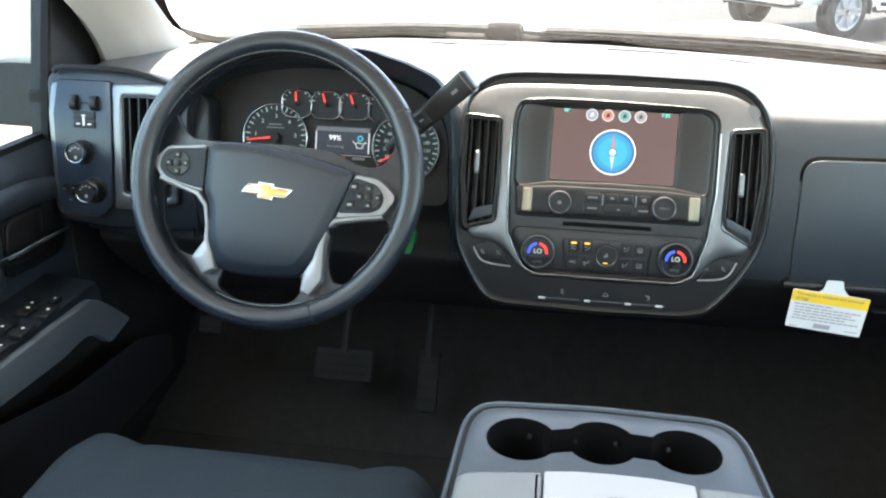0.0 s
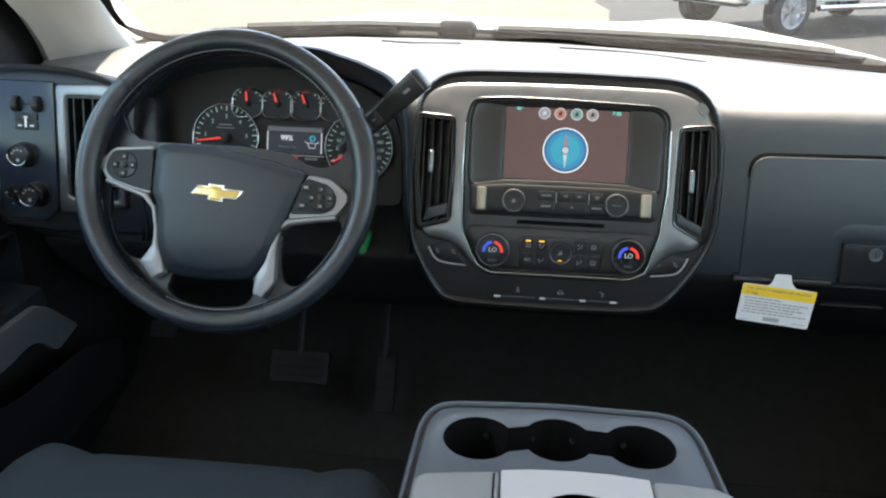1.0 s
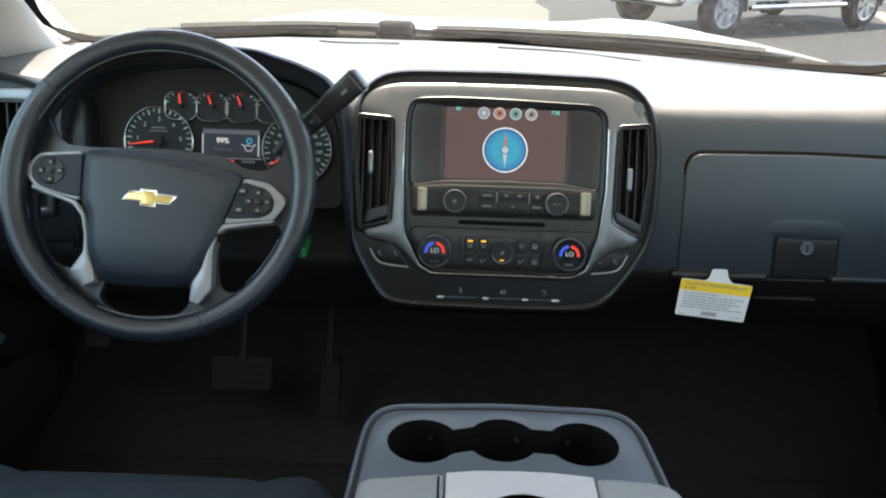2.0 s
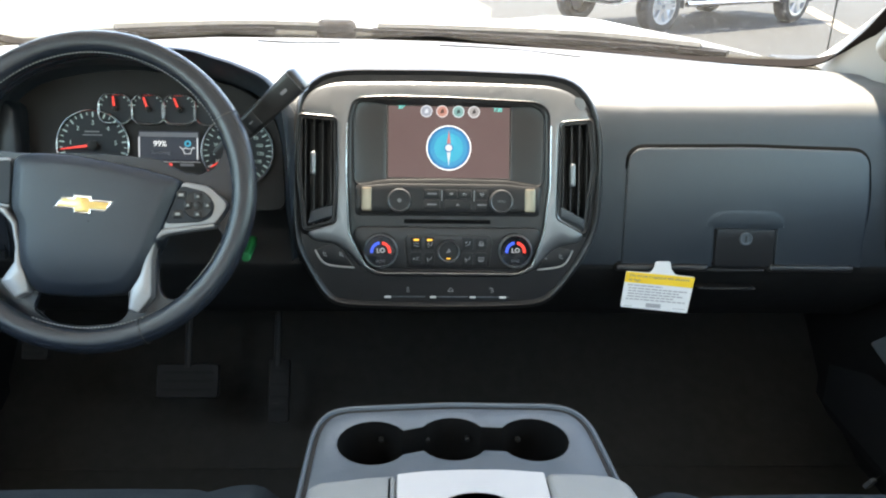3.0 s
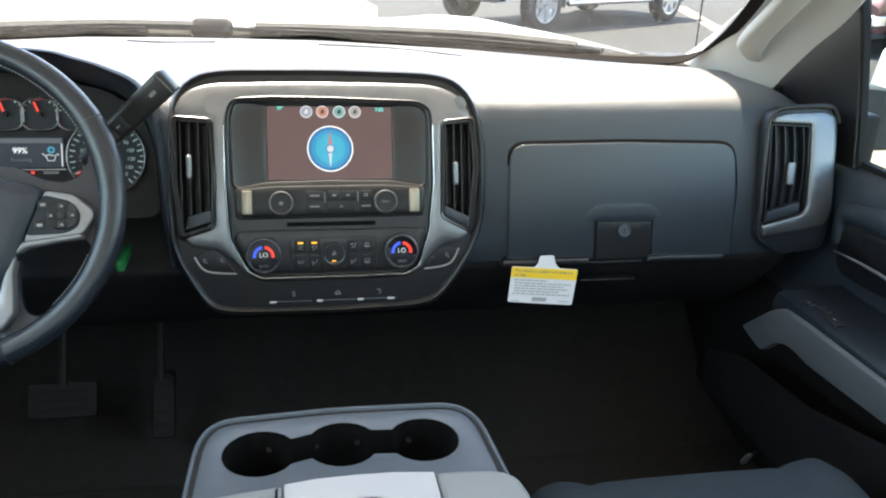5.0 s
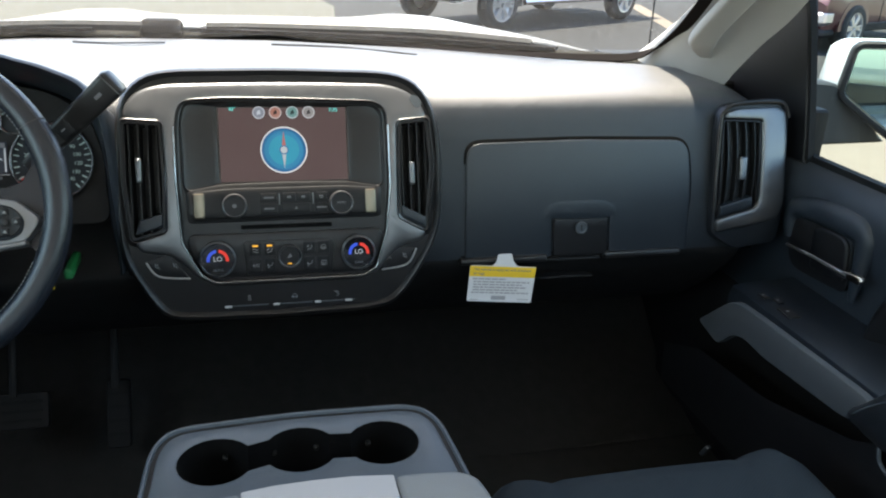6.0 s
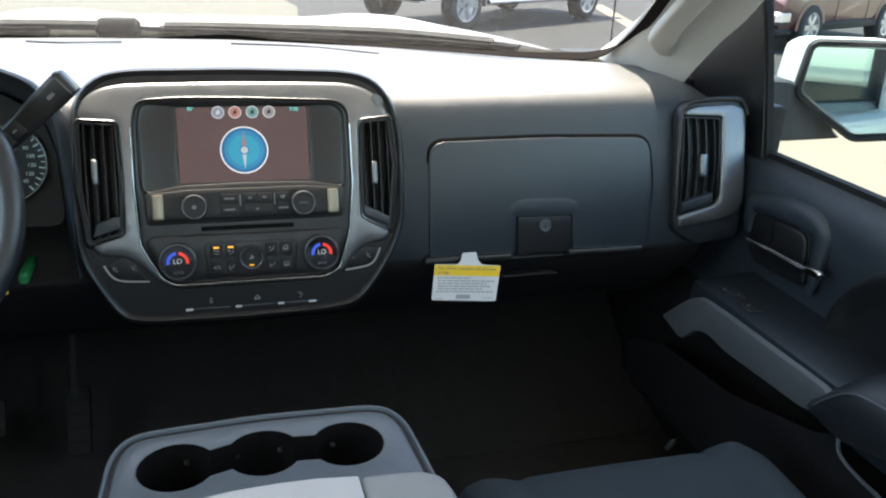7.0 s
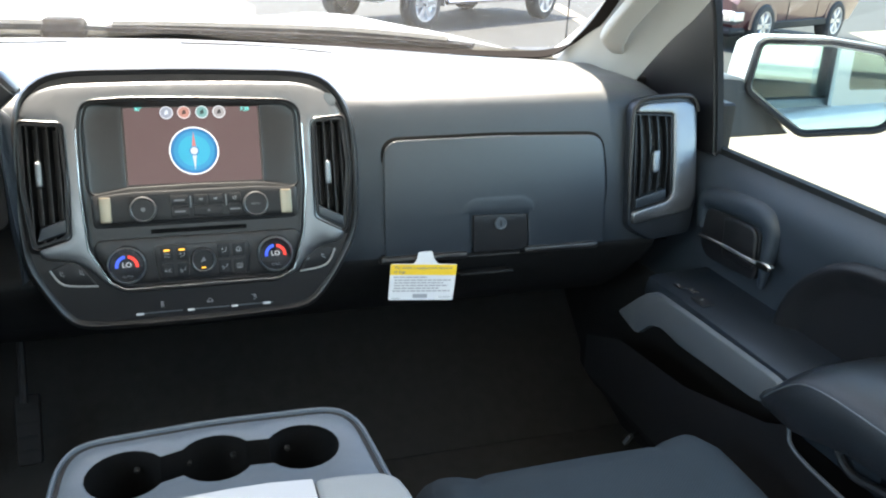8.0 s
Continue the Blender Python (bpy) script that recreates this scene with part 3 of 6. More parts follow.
fl = [(-0.5, 0.46, 1.395), (-0.6, 0.41, 1.395), (-0.675, 0.367, 1.397), (-0.723, 0.371, 1.395), (-0.773, 0.356, 1.403), (-0.804, 0.327, 1.421), (-0.807, 0.28, 1.449), (-0.789, 0.221, 1.485), (-0.776, 0.166, 1.517), (-0.75, 0.05, 1.6)]
for c in (fr, fl):
    band = sweep(bmesh.new(), smooth_curve(c, 6), box2(-0.010, -0.0015, 0.010, 0.0015), up=(0, -0.5, 0.86), scale=lambda k: 0.2 + 0.8 * min(1, k * 2.2))
    simple("trim", band, FRIT, "black painted border of the windshield glass", "glass border")


def make_mirror(s, shift, label):
    m = thing("side_mirror", pose(shift, 0, 0), label, "mirror")
    g = [(0.0102, 1.4277), (0.1359, 1.4334), (0.2386, 1.4231), (0.266, 1.3843), (0.2743, 1.2965), (0.2582, 1.2835), (0.1158, 1.2622), (0.0591, 1.2988), (0.0, 1.341)]
    g = rounded([(x * s, z) for x, z in g], 0.010, 3)
    if signed(g) < 0:
        g = g[::-1]
    o = inset(g, -0.016)
    fwd = Matrix.Translation((1.118 * s, 0.25, 0)) @ pose(0, 0, 0, 0, 0, -29 * s) @ pose(0, 0, 0, 90, 0, 0)
    shell = part("housing", slab(bmesh.new(), o, [(0.002, -0.016), (0.0, -0.012), (0.0, 0.004), (0.003, 0.008)], [inset(g, -0.004)]), LOWER, m, "black mirror housing")
    shell.matrix_basis = fwd
    rim_pts = inset(g, -0.0165)
    near = min(p[0] * s for p in rim_pts)
    mid = sum(p[1] for p in rim_pts) / len(rim_pts)
    rows = [[(s * (near + (x * s - near) * kx - back), mid + (y - mid) * ky + 0.1 * back, w) for x, y in rim_pts] for w, kx, ky, back in ((-0.015, 1.0, 1.0, 0.0), (-0.05, 0.99, 0.99, 0.006), (-0.09, 0.95, 0.93, 0.014), (-0.125, 0.86, 0.82, 0.018), (-0.15, 0.7, 0.62, 0.010), (-0.16, 0.4, 0.3, -0.03))]
    part("cap", loft(bmesh.new(), rows, closed=True, caps=True), PAINT, m, "white painted mirror cap").matrix_basis = fwd
    gl = part("glass", slab(bmesh.new(), g, [(0, -0.012), (0, -0.006)]), MIRROR, m, "mirror glass")
    gl.matrix_basis = fwd @ Matrix.Translation((0.14 * s, 1.33, 0)) @ pose(0, 0, 0, -3.6, 0, 0) @ Matrix.Translation((-0.14 * s, -1.33, 0))
    arm = [(x * s, z) for x, z in ((0.90, 1.362), (1.06, 1.364), (1.10, 1.360), (1.14, 1.325), (1.25, 1.236), (0.90, 1.228))]
    bm = slab(bmesh.new(), rounded(arm if s > 0 else arm[::-1], 0.012, 3), [(0.01, -0.10), (0, -0.08), (0, -0.012), (0.006, -0.004)])
    part("mount_arm", bm, MOUNT, m, "dark mirror mount").matrix_basis = Matrix.Translation((0, 0.25, 0)) @ pose(0, 0, 0, 90, 0, 0)
    return m


make_mirror(1, 0.0, "passenger door mirror with pale cap and black rim")
make_mirror(-1, -0.06, "driver door mirror with pale cap and dark mount")


# ---- doors ----
def make_door(name, s, xs, xa, dy, dz, label):
    """s: side; xs: inner trim plane; xa: inner plane of the armrest strip; dy, dz: shift of this side's features."""
    k = (xs + 0.03) / 0.81

    def on(y, z):
        return (-1.138 + (y + 1.138) * k + dy, 1.622 - (1.622 - z) * k + dz)

    def lie(y, z):
        return (-1.138 + (y + 1.138) * (xs + 0.03) / 0.88 + dy, 1.622 - (1.622 - z) * (xs + 0.03) / 0.88 + dz)

    sill = on(0, 1.306)[1]
    d = thing(name, pose(0, 0, 0), label, "door", kind="structure")
    # inner trim panel, with a rolled upper edge
    prof = [(0.012, 1.0), (0.014, 1.08), (0.012, 1.15), (0.0, sill - 0.085), (-0.003, sill - 0.055), (0.001, sill - 0.032), (0.010, sill - 0.012), (0.024, sill), (0.05, sill), (0.06, sill - 0.02), (0.06, 1.0)]
    low = [(0.0, 0.66), (-0.012, 0.8), (-0.004, 0.95), (0.012, 1.0), (0.06, 1.0), (0.06, 0.66)]
    for outline, mat_, told in ((prof, TRIMDARK, "dark textured plastic door trim"), (low, LOWER, "black lower door trim")):
        rows = []
        for y in (0.34, 0.2, 0.05, -0.1, -0.3, -0.6, -0.9, -1.25):
            rows.append([(s * (xs + dx + 0.01 * max(0, y)), y, z) for dx, z in outline])
        part("inner_panel", loft(bmesh.new(), rows, closed=True, caps=True), mat_, d, told)
    # strip of the armrest
    strip = [(0.028, 0.976), (-0.03, 1.03), (-0.055, 1.05), (-0.075, 1.060), (-0.146, 1.063), (-0.36, 1.067), (-0.385, 1.066), (-0.392, 1.052), (-0.362, 1.022), (-0.347, 1.0165), (-0.162, 1.005), (-0.125, 1.009), (-0.1, 1.008), (-0.075, 0.997), (-0.041, 0.963)]
    bm = bmesh.new()
    slab(bm, [(-y * s, z) for y, z in [(y + dy, z) for y, z in rounded(strip, 0.012, 3)]], soft(-0.012, 0.0, 0.003))
    o = part("armrest_strip", bm, DOORGREY, d, "smooth grey armrest strip")
    o.matrix_basis = Matrix.Translation((s * xa, 0, 0)) @ pose(0, 0, 0, 90, 0, -90 * s)
    bm = bmesh.new()
    loft(bm, [[(s * (xa + 0.013), y, 1.055), (s * (xa + 0.018), y, 1.069), (s * (xa + 0.03), y, 1.072), (s * (xs + 0.015), y, 1.078), (s * (xs + 0.015), y, 1.0), (s * (xa + 0.013), y, 1.01)] for y in (dy - 0.03, dy - 0.06, -0.2, -0.4, -0.56)], closed=True, caps=True)
    part("switch_shelf", bm, SHELF, d, "black shelf for window switches")
    # padded elbow rest
    rows, pipe = [], []
    for y, zl, zp, zt, o in ((-0.362, 1.040, 1.044, 1.050, 0.005), (-0.372, 1.036, 1.042, 1.058, -0.012), (-0.385, 1.033, 1.048, 1.075, -0.019), (-0.408, 1.031, 1.073, 1.100, -0.022), (-0.4435, 1.031, 1.103, 1.124, -0.024), (-0.483, 1.042, 1.113, 1.139, -0.024), (-0.53, 1.056, 1.116, 1.146, -0.024), (-0.65, 1.068, 1.118, 1.149, -0.024), (-0.95, 1.068, 1.118, 1.149, -0.024), (-1.1, 1.068, 1.110, 1.138, -0.02)):
        x0 = xa + o
        rows.append([(s * (xs + 0.02), y, zl), (s * (x0 + 0.006), y, zl), (s * (x0 + 0.001), y, zl + (zp - zl) * 0.15), (s * (x0 - 0.003), y, zl + (zp - zl) * 0.6), (s * x0, y, zp), (s * (x0 + 0.008), y, zp + (zt - zp) * 0.35), (s * (x0 + 0.025), y, zp + (zt - zp) * 0.7), (s * (x0 + 0.06), y, zt), (s * (xs + 0.02), y, zt + 0.002)])
        if y < -0.38 and y > -1:
            pipe.append((s * (x0 - 0.0005), y, zp))
    part("elbow_pad", loft(bmesh.new(), rows, closed=True, caps=True), PADDARK, d, "padded black elbow rest with stitched edge")
    part("piping", sweep(bmesh.new(), smooth_curve(pipe, 5), rod(0.0013, 6)), DOORGREY, d, "thin stitched piping")
    # pocket below the elbow rest
    lip = [(s * (xa - 0.005), y, z) for y, z in ((-0.424, 1.028), (-0.4275, 1.017), (-0.436, 1.002), (-0.466, 0.994), (-0.5305, 0.9895), (-0.7, 0.982), (-0.9, 0.98))]
    part("pocket_lip", sweep(bmesh.new(), smooth_curve(lip, 5), rod(0.0028, 8)), DOORGREY, d)
    hold = [(s * (xa + 0.004), y, z) for y, z in ((-0.497, 1.052), (-0.501, 1.040), (-0.512, 1.027), (-0.5355, 1.021), (-0.5856, 1.031), (-0.7, 1.045))]
    part("pocket_handle", sweep(bmesh.new(), smooth_curve(hold, 5), rod(0.006, 8)), INSERT, d)
    part("lower_panel", loft(bmesh.new(), [[(s * (xa - 0.002), y, z), (s * (xa + 0.002), y, 0.8), (s * (xs + 0.01), y, 0.72)] for y, z in ((0.12, 0.88), (0.0, 0.93), (-0.2, 0.95), (-0.38, 1.0), (-0.424, 1.024), (-0.4275, 1.014), (-0.436, 0.999), (-0.466, 0.991), (-0.53, 0.986), (-0.7, 0.978), (-0.95, 0.977))]), INSERT, d)
    # pull cup and lever
    turned = Matrix.Translation((s * (xs - 0.004), 0, 0)) @ pose(0, 0, 0, 90, 0, -90 * s)
    inner = [lie(y, z) for y, z in [(-0.016, 1.150), (-0.020, 1.182), (-0.034, 1.190), (-0.067, 1.1945), (-0.107, 1.1985), (-0.146, 1.200), (-0.162, 1.193), (-0.168, 1.162), (-0.170, 1.125), (-0.165, 1.112), (-0.10, 1.106), (-0.045, 1.104), (-0.025, 1.115)]]
    brow = [(s * (xs + 0.002), *lie(y, z)) for y, z in ((-0.012, 1.150), (-0.010, 1.185), (-0.022, 1.205), (-0.06, 1.2135), (-0.115, 1.219), (-0.165, 1.2185), (-0.184, 1.208), (-0.186, 1.180), (-0.184, 1.140), (-0.183, 1.105))]
    hump = [(0.018 * math.cos(a), 0.013 * math.sin(a)) for a in [2 * math.pi * k / 16 for k in range(16)]]
    part("pull_brow", sweep(bmesh.new(), smooth_curve(brow, 6), hump, up=(-s, 0, 0), scale=lambda k: 0.28 + 0.95 * math.sin(math.pi * min(1.0, 0.06 + k * 0.94)) ** 0.8), TRIMDARK, d, "rounded brow over the door pull")
    # no real hollow: a dark plate on the panel holds its shade
    part("cup_floor", slab(bmesh.new(), [(-y * s, z) for y, z in rounded(inner, 0.010, 4)], [(0, -0.012), (0, -0.0035), (0.002, -0.0025)]), INSERT, d, "flat dark plate that stands for the door pull's hollow").matrix_basis = turned
    tongue = [lie(y, z) for y, z in ((-0.075, 1.190), (-0.107, 1.196), (-0.146, 1.1975), (-0.158, 1.190), (-0.164, 1.162), (-0.163, 1.130), (-0.085, 1.120))]
    part("release_tongue", slab(bmesh.new(), [(-y * s, z) for y, z in rounded(tongue, 0.008, 3)], [(0, -0.016), (0, 0.0005), (0.002, 0.0025), (0.006, 0.0035)]), INSERT, d).matrix_basis = turned
    lev = [(s * (xs - o), *lie(y, z)) for o, y, z in ((0.016, -0.034, 1.143), (0.021, -0.070, 1.148), (0.025, -0.112, 1.1525), (0.026, -0.165, 1.154), (0.0255, -0.1905, 1.1548), (0.025, -0.212, 1.158))]
    lever = part("door_lever", sweep(bmesh.new(), smooth_curve(lev, 4), rod(0.0062, 12), scale=lambda k: 0.5 + 0.5 * k), CHROME, d, "chrome inner door lever")
    tip = rounded([(-0.016, -0.0065), (0.013, -0.006), (0.016, 0.004), (0.006, 0.007), (-0.016, 0.005)], 0.003, 3)
    part("lever_tip", slab(bmesh.new(), [(x * s, y) for x, y in tip], [(0.001, -0.006), (0, -0.003), (0, 0.004), (0.0015, 0.006)]), CHROME, lever).matrix_basis = Matrix.Translation(lev[-1]) @ pose(0, 0, 0, 90, 0, -90 * s)
    # grab panel above the elbow rest
    gp = [lie(y, z) for y, z in [(-0.222, 0.97), (-0.2365, 1.085), (-0.250, 1.132), (-0.272, 1.164), (-0.301, 1.193), (-0.331, 1.2135), (-0.365, 1.2255), (-0.41, 1.231), (-0.6, 1.235), (-0.8, 1.2), (-0.9, 1.10), (-0.9, 0.97)]]
    slab_bm = slab(bmesh.new(), [(-y * s, z) for y, z in rounded(gp, 0.03, 5)], [(0, -0.02), (0, 0.002), (0.002, 0.008), (0.006, 0.0125), (0.012, 0.0135), (0.020, 0.010), (0.032, 0.0), (0.045, -0.006)])
    part("door_insert", slab_bm, INSERT, d, "soft black door insert").matrix_basis = turned
    # window seal, front edge of the frame, sail panel
    seal = [(s * (xs + 0.03), y, sill + 0.003) for y in (0.1, -0.06, -0.3, -0.7, -1.25)]
    part("window_seal", sweep(bmesh.new(), seal, box2(-0.008, -0.006, 0.008, 0.005)), RUBBER, d)
    sail = [on(y, z) for y, z in ((0.16, 1.285), (-0.088, 1.30), (-0.077, 1.35), (-0.03, 1.515), (0.0, 1.60), (-0.10, 1.72), (-0.2, 1.82), (-0.1, 1.82), (0.2, 1.53), (0.34, 1.36))]
    bm = slab(bmesh.new(), [(-y * s, z) for y, z in sail], [(0, -0.012 if s > 0 else -0.03), (0, 0.0), (0.004, 0.004)])
    part("sail_panel", bm, INSERT, d, "dark triangular trim at the front of the door window").matrix_basis = Matrix.Translation((s * (xs + 0.016), 0, 0)) @ pose(0, 0, 0, 90, 0, -90 * s)
    post = [(s * (xs + 0.02 - o), *on(y, z)) for o, y, z in ((0, -0.088, 1.306), (0.0, -0.06, 1.41), (0.003, -0.03, 1.515), (0.01, -0.01, 1.58), (0.03, -0.1, 1.69), (0.05, -0.25, 1.74))]
    part("window_frame", sweep(bmesh.new(), smooth_curve(post, 4), [(-0.006, -0.005), (0.006, -0.005), (0.006, 0.005), (-0.006, 0.005)], up=(0, 1, 0.2)), RUBBER, d, "black rubber window frame")
    bm = bmesh.new()
    loft(bm, [[(s * (xs + 0.09), y, 0.6), (s * (xs + 0.135), y, 0.8), (s * (xs + 0.14), y, 1.1), (s * (xs + 0.125), y, sill - 0.07), (s * (xs + 0.09), y, sill - 0.03), (s * (xs + 0.055), y, sill - 0.022)] for y in (0.35, 0.0, -0.5, -1.25, -1.27, -2.4)])
    bmesh.ops.solidify(bm, geom=bm.faces[:], thickness=0.01)
    part("outer_skin", bm, PAINT, d, "white painted outer door skin")
    bm = bmesh.new()
    loft(bm, [[(s * (xs + 0.036), y, sill - 0.02), (s * (xs + 0.033), y, 1.5), (s * (xs + 0.01), y, 1.76)] for y in (0.05, -0.3, -1.25)])
    g = part("pane", bm, SIDEGLASS, d, "clear side window glass")
    g.visible_shadow = False
    rows_sw = ((-0.19, 0.028), (-0.25, 0.028), (-0.30, 0.028)) if s < 0 else ((-0.150, 0.040),)
    for y, x in rows_sw:
        for dx in ((0.0, 0.032) if s < 0 else (0.008,)):
            h = 0.007 if s < 0 else 0.0035
            b = part("window_switch", block(bmesh.new(), -0.011, -0.018, 0, 0.011, 0.018, h, 0.0015), BUTTON, d)
            b.matrix_basis = Matrix.Translation((s * (xa + x + dx - 0.006), y, 1.0725))
            part("legend", block(bmesh.new(), -0.0022, 0.001, h - 0.0004, 0.0022, 0.0050, h + 0.0006, 0.0003), WHITE if s < 0 else THREAD, b)
    for y, x in (((-0.345, 0.03), (-0.15, 0.035), (-0.17, 0.06)) if s < 0 else ((-0.085, 0.040), (-0.108, 0.052))):
        h = 0.006 if s < 0 else 0.003
        b = part("lock_button", block(bmesh.new(), -0.006, -0.010, 0, 0.006, 0.010, h, 0.0012), BUTTON, d)
        b.matrix_basis = Matrix.Translation((s * (xa + x), y, 1.0725))
        part("legend", block(bmesh.new(), -0.002, 0.0, h - 0.0004, 0.002, 0.003, h + 0.0004, 0.0003), (WHITE if s < 0 else THREAD) if y > -0.3 else AMBER, b)
    return d


make_door("door_1", 1, 0.85, 0.73, 0.0, 0.0, "dark passenger door with grey armrest and chrome lever")
make_door("door_2", -1, 0.88, 0.79, -0.035, 0.02, "dark driver door with grey armrest and window switches")
for s, xs in ((1, 0.85), (-1, 0.88)):
    bm = slab(bmesh.new(), box2(1.25, 0.62, 2.45, 1.82), [(0, -0.03), (0, 0.03)], [rbox(1.42, 1.32, 2.2, 1.70, 0.04)])
    o = simple("wall_side", bm, TRIMDARK, "dark rear side of the cabin with a window", "wall")
    o.matrix_basis = Matrix.Translation((s * (xs + 0.03), 0, 0)) @ Matrix(((0, 0, 1, 0), (-1, 0, 0, 0), (0, 1, 0, 0), (0, 0, 0, 1)))
    bm = slab(bmesh.new(), box2(1.20, 1.24, 2.46, 1.80), [(0, -0.006), (0, 0.006)], [rbox(1.40, 1.31, 2.22, 1.71, 0.05)])
    rp = slab(bmesh.new(), rbox(1.40, 1.31, 2.22, 1.71, 0.05), [(0, -0.002), (0, 0.002)])
    rear_pane = part("rear_side_pane", rp, REARGLASS, truck, "greenish rear side window glass")
    rear_pane.visible_shadow = False
    rear_pane.matrix_basis = Matrix.Translation((s * (xs + 0.066), 0, 0)) @ Matrix(((0, 0, 1, 0), (-1, 0, 0, 0), (0, 1, 0, 0), (0, 0, 0, 1)))
    part("side_panel", bm, PAINT, truck, "white upper side of the cabin").matrix_basis = Matrix.Translation((s * (xs + 0.07), 0, 0)) @ Matrix(((0, 0, 1, 0), (-1, 0, 0, 0), (0, 1, 0, 0), (0, 0, 0, 1)))

# ---- dashboard ----
dash = thing("dashboard", pose(0, 0, 0), "dark grey grained plastic dashboard with a sunlit top", "dashboard")


def face_y(z):
    return 0.03 + (z - 1.25) * 0.2126 + (z - 1.25) ** 2


def face_bow(u, v):
    return max(-0.12, min(0.1, v * 0.978)) ** 2


def top_pts(x):
    yb = base_y(x)
    lift = 0.008 * math.exp(-((x + 0.43) / 0.17) ** 4) + 0.008 * math.exp(-(x / 0.21) ** 6)
    z1 = 1.372
    drop = 0.035 * max(0.0, (x - 0.71) / 0.12) ** 2
    return [(a, b, c - drop) for a, b, c in [(x, yb + 0.02, 1.385), (x, yb - 0.02, 1.395), (x, yb * 0.62 + 0.06, 1.396 + lift), (x, 0.20, 1.392 + lift), (x, 0.145, 1.388 + lift * 0.8), (x, 0.104, z1 + 0.010 + lift * 0.6), (x, 0.079, z1 - 0.003 + lift * 0.4), (x, 0.066, z1 - 0.017)]] + [(x, face_y(1.338) + 0.0005, 1.338 - drop * 0.4)]


bm = bmesh.new()
rows = []
for i in range(67):
    x = -0.87 + 1.72 * i / 66
    pts = top_pts(x)
    if -0.655 < x < -0.215:
        low = [(x, 0.08, 1.33), (x, 0.08, 1.29), (x, 0.08, 1.25), (x, 0.07, 1.2), (x, 0.05, 1.16), (x, 0.03, 1.135), (x, 0.0190, 1.122)]
    else:
        low = [(x, face_y(1.315), 1.315), (x, face_y(1.285), 1.285), (x, face_y(1.25), 1.25), (x, face_y(1.21), 1.21), (x, face_y(1.16), 1.16), (x, 0.0172, 1.135), (x, 0.0182, 1.122)]
    end = 0.02 * max(0, (abs(x + 0.01) - 0.76) / 0.1) ** 2
    rows.append([(a, b + end, c) for a, b, c in pts + low])
loft(bm, rows)
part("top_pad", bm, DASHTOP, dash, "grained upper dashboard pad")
bm = bmesh.new()
loft(bm, [[(x, 0.030, 1.128), (x, 0.0192, 1.1215), (x, 0.0190, 1.116), (x, 0.0235, 1.105), (x, 0.050, 1.072), (x, 0.105, 1.015), (x, 0.18, 0.955), (x, 0.3, 0.90), (x, 0.5, 0.88)] for x in [-0.84 + 0.06 * i for i in range(28)]])
part("lower_panel", bm, LOWER, dash, "black lower dashboard panel")
knee = loft(bmesh.new(), [[(x, 0.074, 1.215), (x, 0.066, 1.20), (x, 0.046, 1.16), (x, 0.026, 1.135), (x, 0.0165, 1.123), (x, 0.0165, 1.118)] for x in (-0.668, -0.56, -0.44, -0.32, -0.205)])
part("knee_panel", knee, LOWER, dash, "black knee panel under the steering column")
for slot in (((-0.337, 0.400), (-0.28, 0.409), (-0.186, 0.418)), ((0.0, 0.390), (0.13, 0.368), (0.26, 0.341))):
    pts = [(x, y, lerp_table([(0.2, 1.392), (0.4, 1.396), (0.5, 1.396)], y) + 0.008 * math.exp(-((x + 0.43) / 0.17) ** 4) + 0.008 * math.exp(-(x / 0.21) ** 6) + 0.0012) for x, y in slot]
    part("defrost_slot", sweep(bmesh.new(), smooth_curve(pts, 4), box2(-0.0035, -0.001, 0.0035, 0.001)), DEEP, dash, "thin dark defrost slot")

# glove box
GL = plane_at(0.45, 0.03, 1.25, 12)
GAP = rounded([(-0.1745, -0.126), (-0.1735, 0.064), (0.02, 0.0675), (0.2135, 0.064), (0.2225, -0.02), (0.2185, -0.126)], [0.001, 0.03, 0.03, 0.03, 0.03, 0.001], 7)
# flat black plate stands for the shaded gap round the door
glove = part("glovebox", plate(GAP, -0.02, 0.0057, 0.0004), SHADEBLACK, dash, "closed glovebox")
glove.matrix_basis = GL @ Matrix.Translation((0, 0, -0.0048))
notch = [(-0.1712, -0.126), (-0.1700, 0.0585), (0.02, 0.0620), (0.2100, 0.0585), (0.2190, -0.02), (0.2150, -0.126), (0.0745, -0.126), (0.0735, -0.0615), (-0.0270, -0.0595), (-0.0275, -0.126)]
bm = slab(bmesh.new(), rounded(notch, [0.001, 0.028, 0.028, 0.028, 0.028, 0.001, 0.001, 0.005, 0.005, 0.001], 7), [(0, -0.01), (0, 0.0066), (0.0006, 0.0072), (0.003, 0.0075)])
part("door", bm, DASH, glove, "grained glovebox door")
bm = bmesh.new()
hoodpts = [(-0.046, -0.067), (-0.040, -0.044), (-0.02, -0.0335), (0.065, -0.034), (0.086, -0.045), (0.090, -0.067), (0.07, -0.0645), (-0.024, -0.063)]
slab(bm, rounded(hoodpts, 0.01, 4), [(0, 0.0071), (0.004, 0.0077), (0.008, 0.0081)])
part("latch_brow", bm, DASH, glove)
latch = part("latch", plate(rounded([(-0.0235, -0.126), (-0.024, -0.0645), (0.0705, -0.0665), (0.071, -0.126)], 0.004), -0.01, 0.0098, 0.0015), BUTTON, glove, "dark glovebox latch")
bm = lathe(bmesh.new(), [(0.0105, 0.008), (0.0105, 0.0120), (0.009, 0.0126), (0.0075, 0.0120), (0.0072, 0.0110), (0.0, 0.0110)], 0.0235, -0.0805, 28)
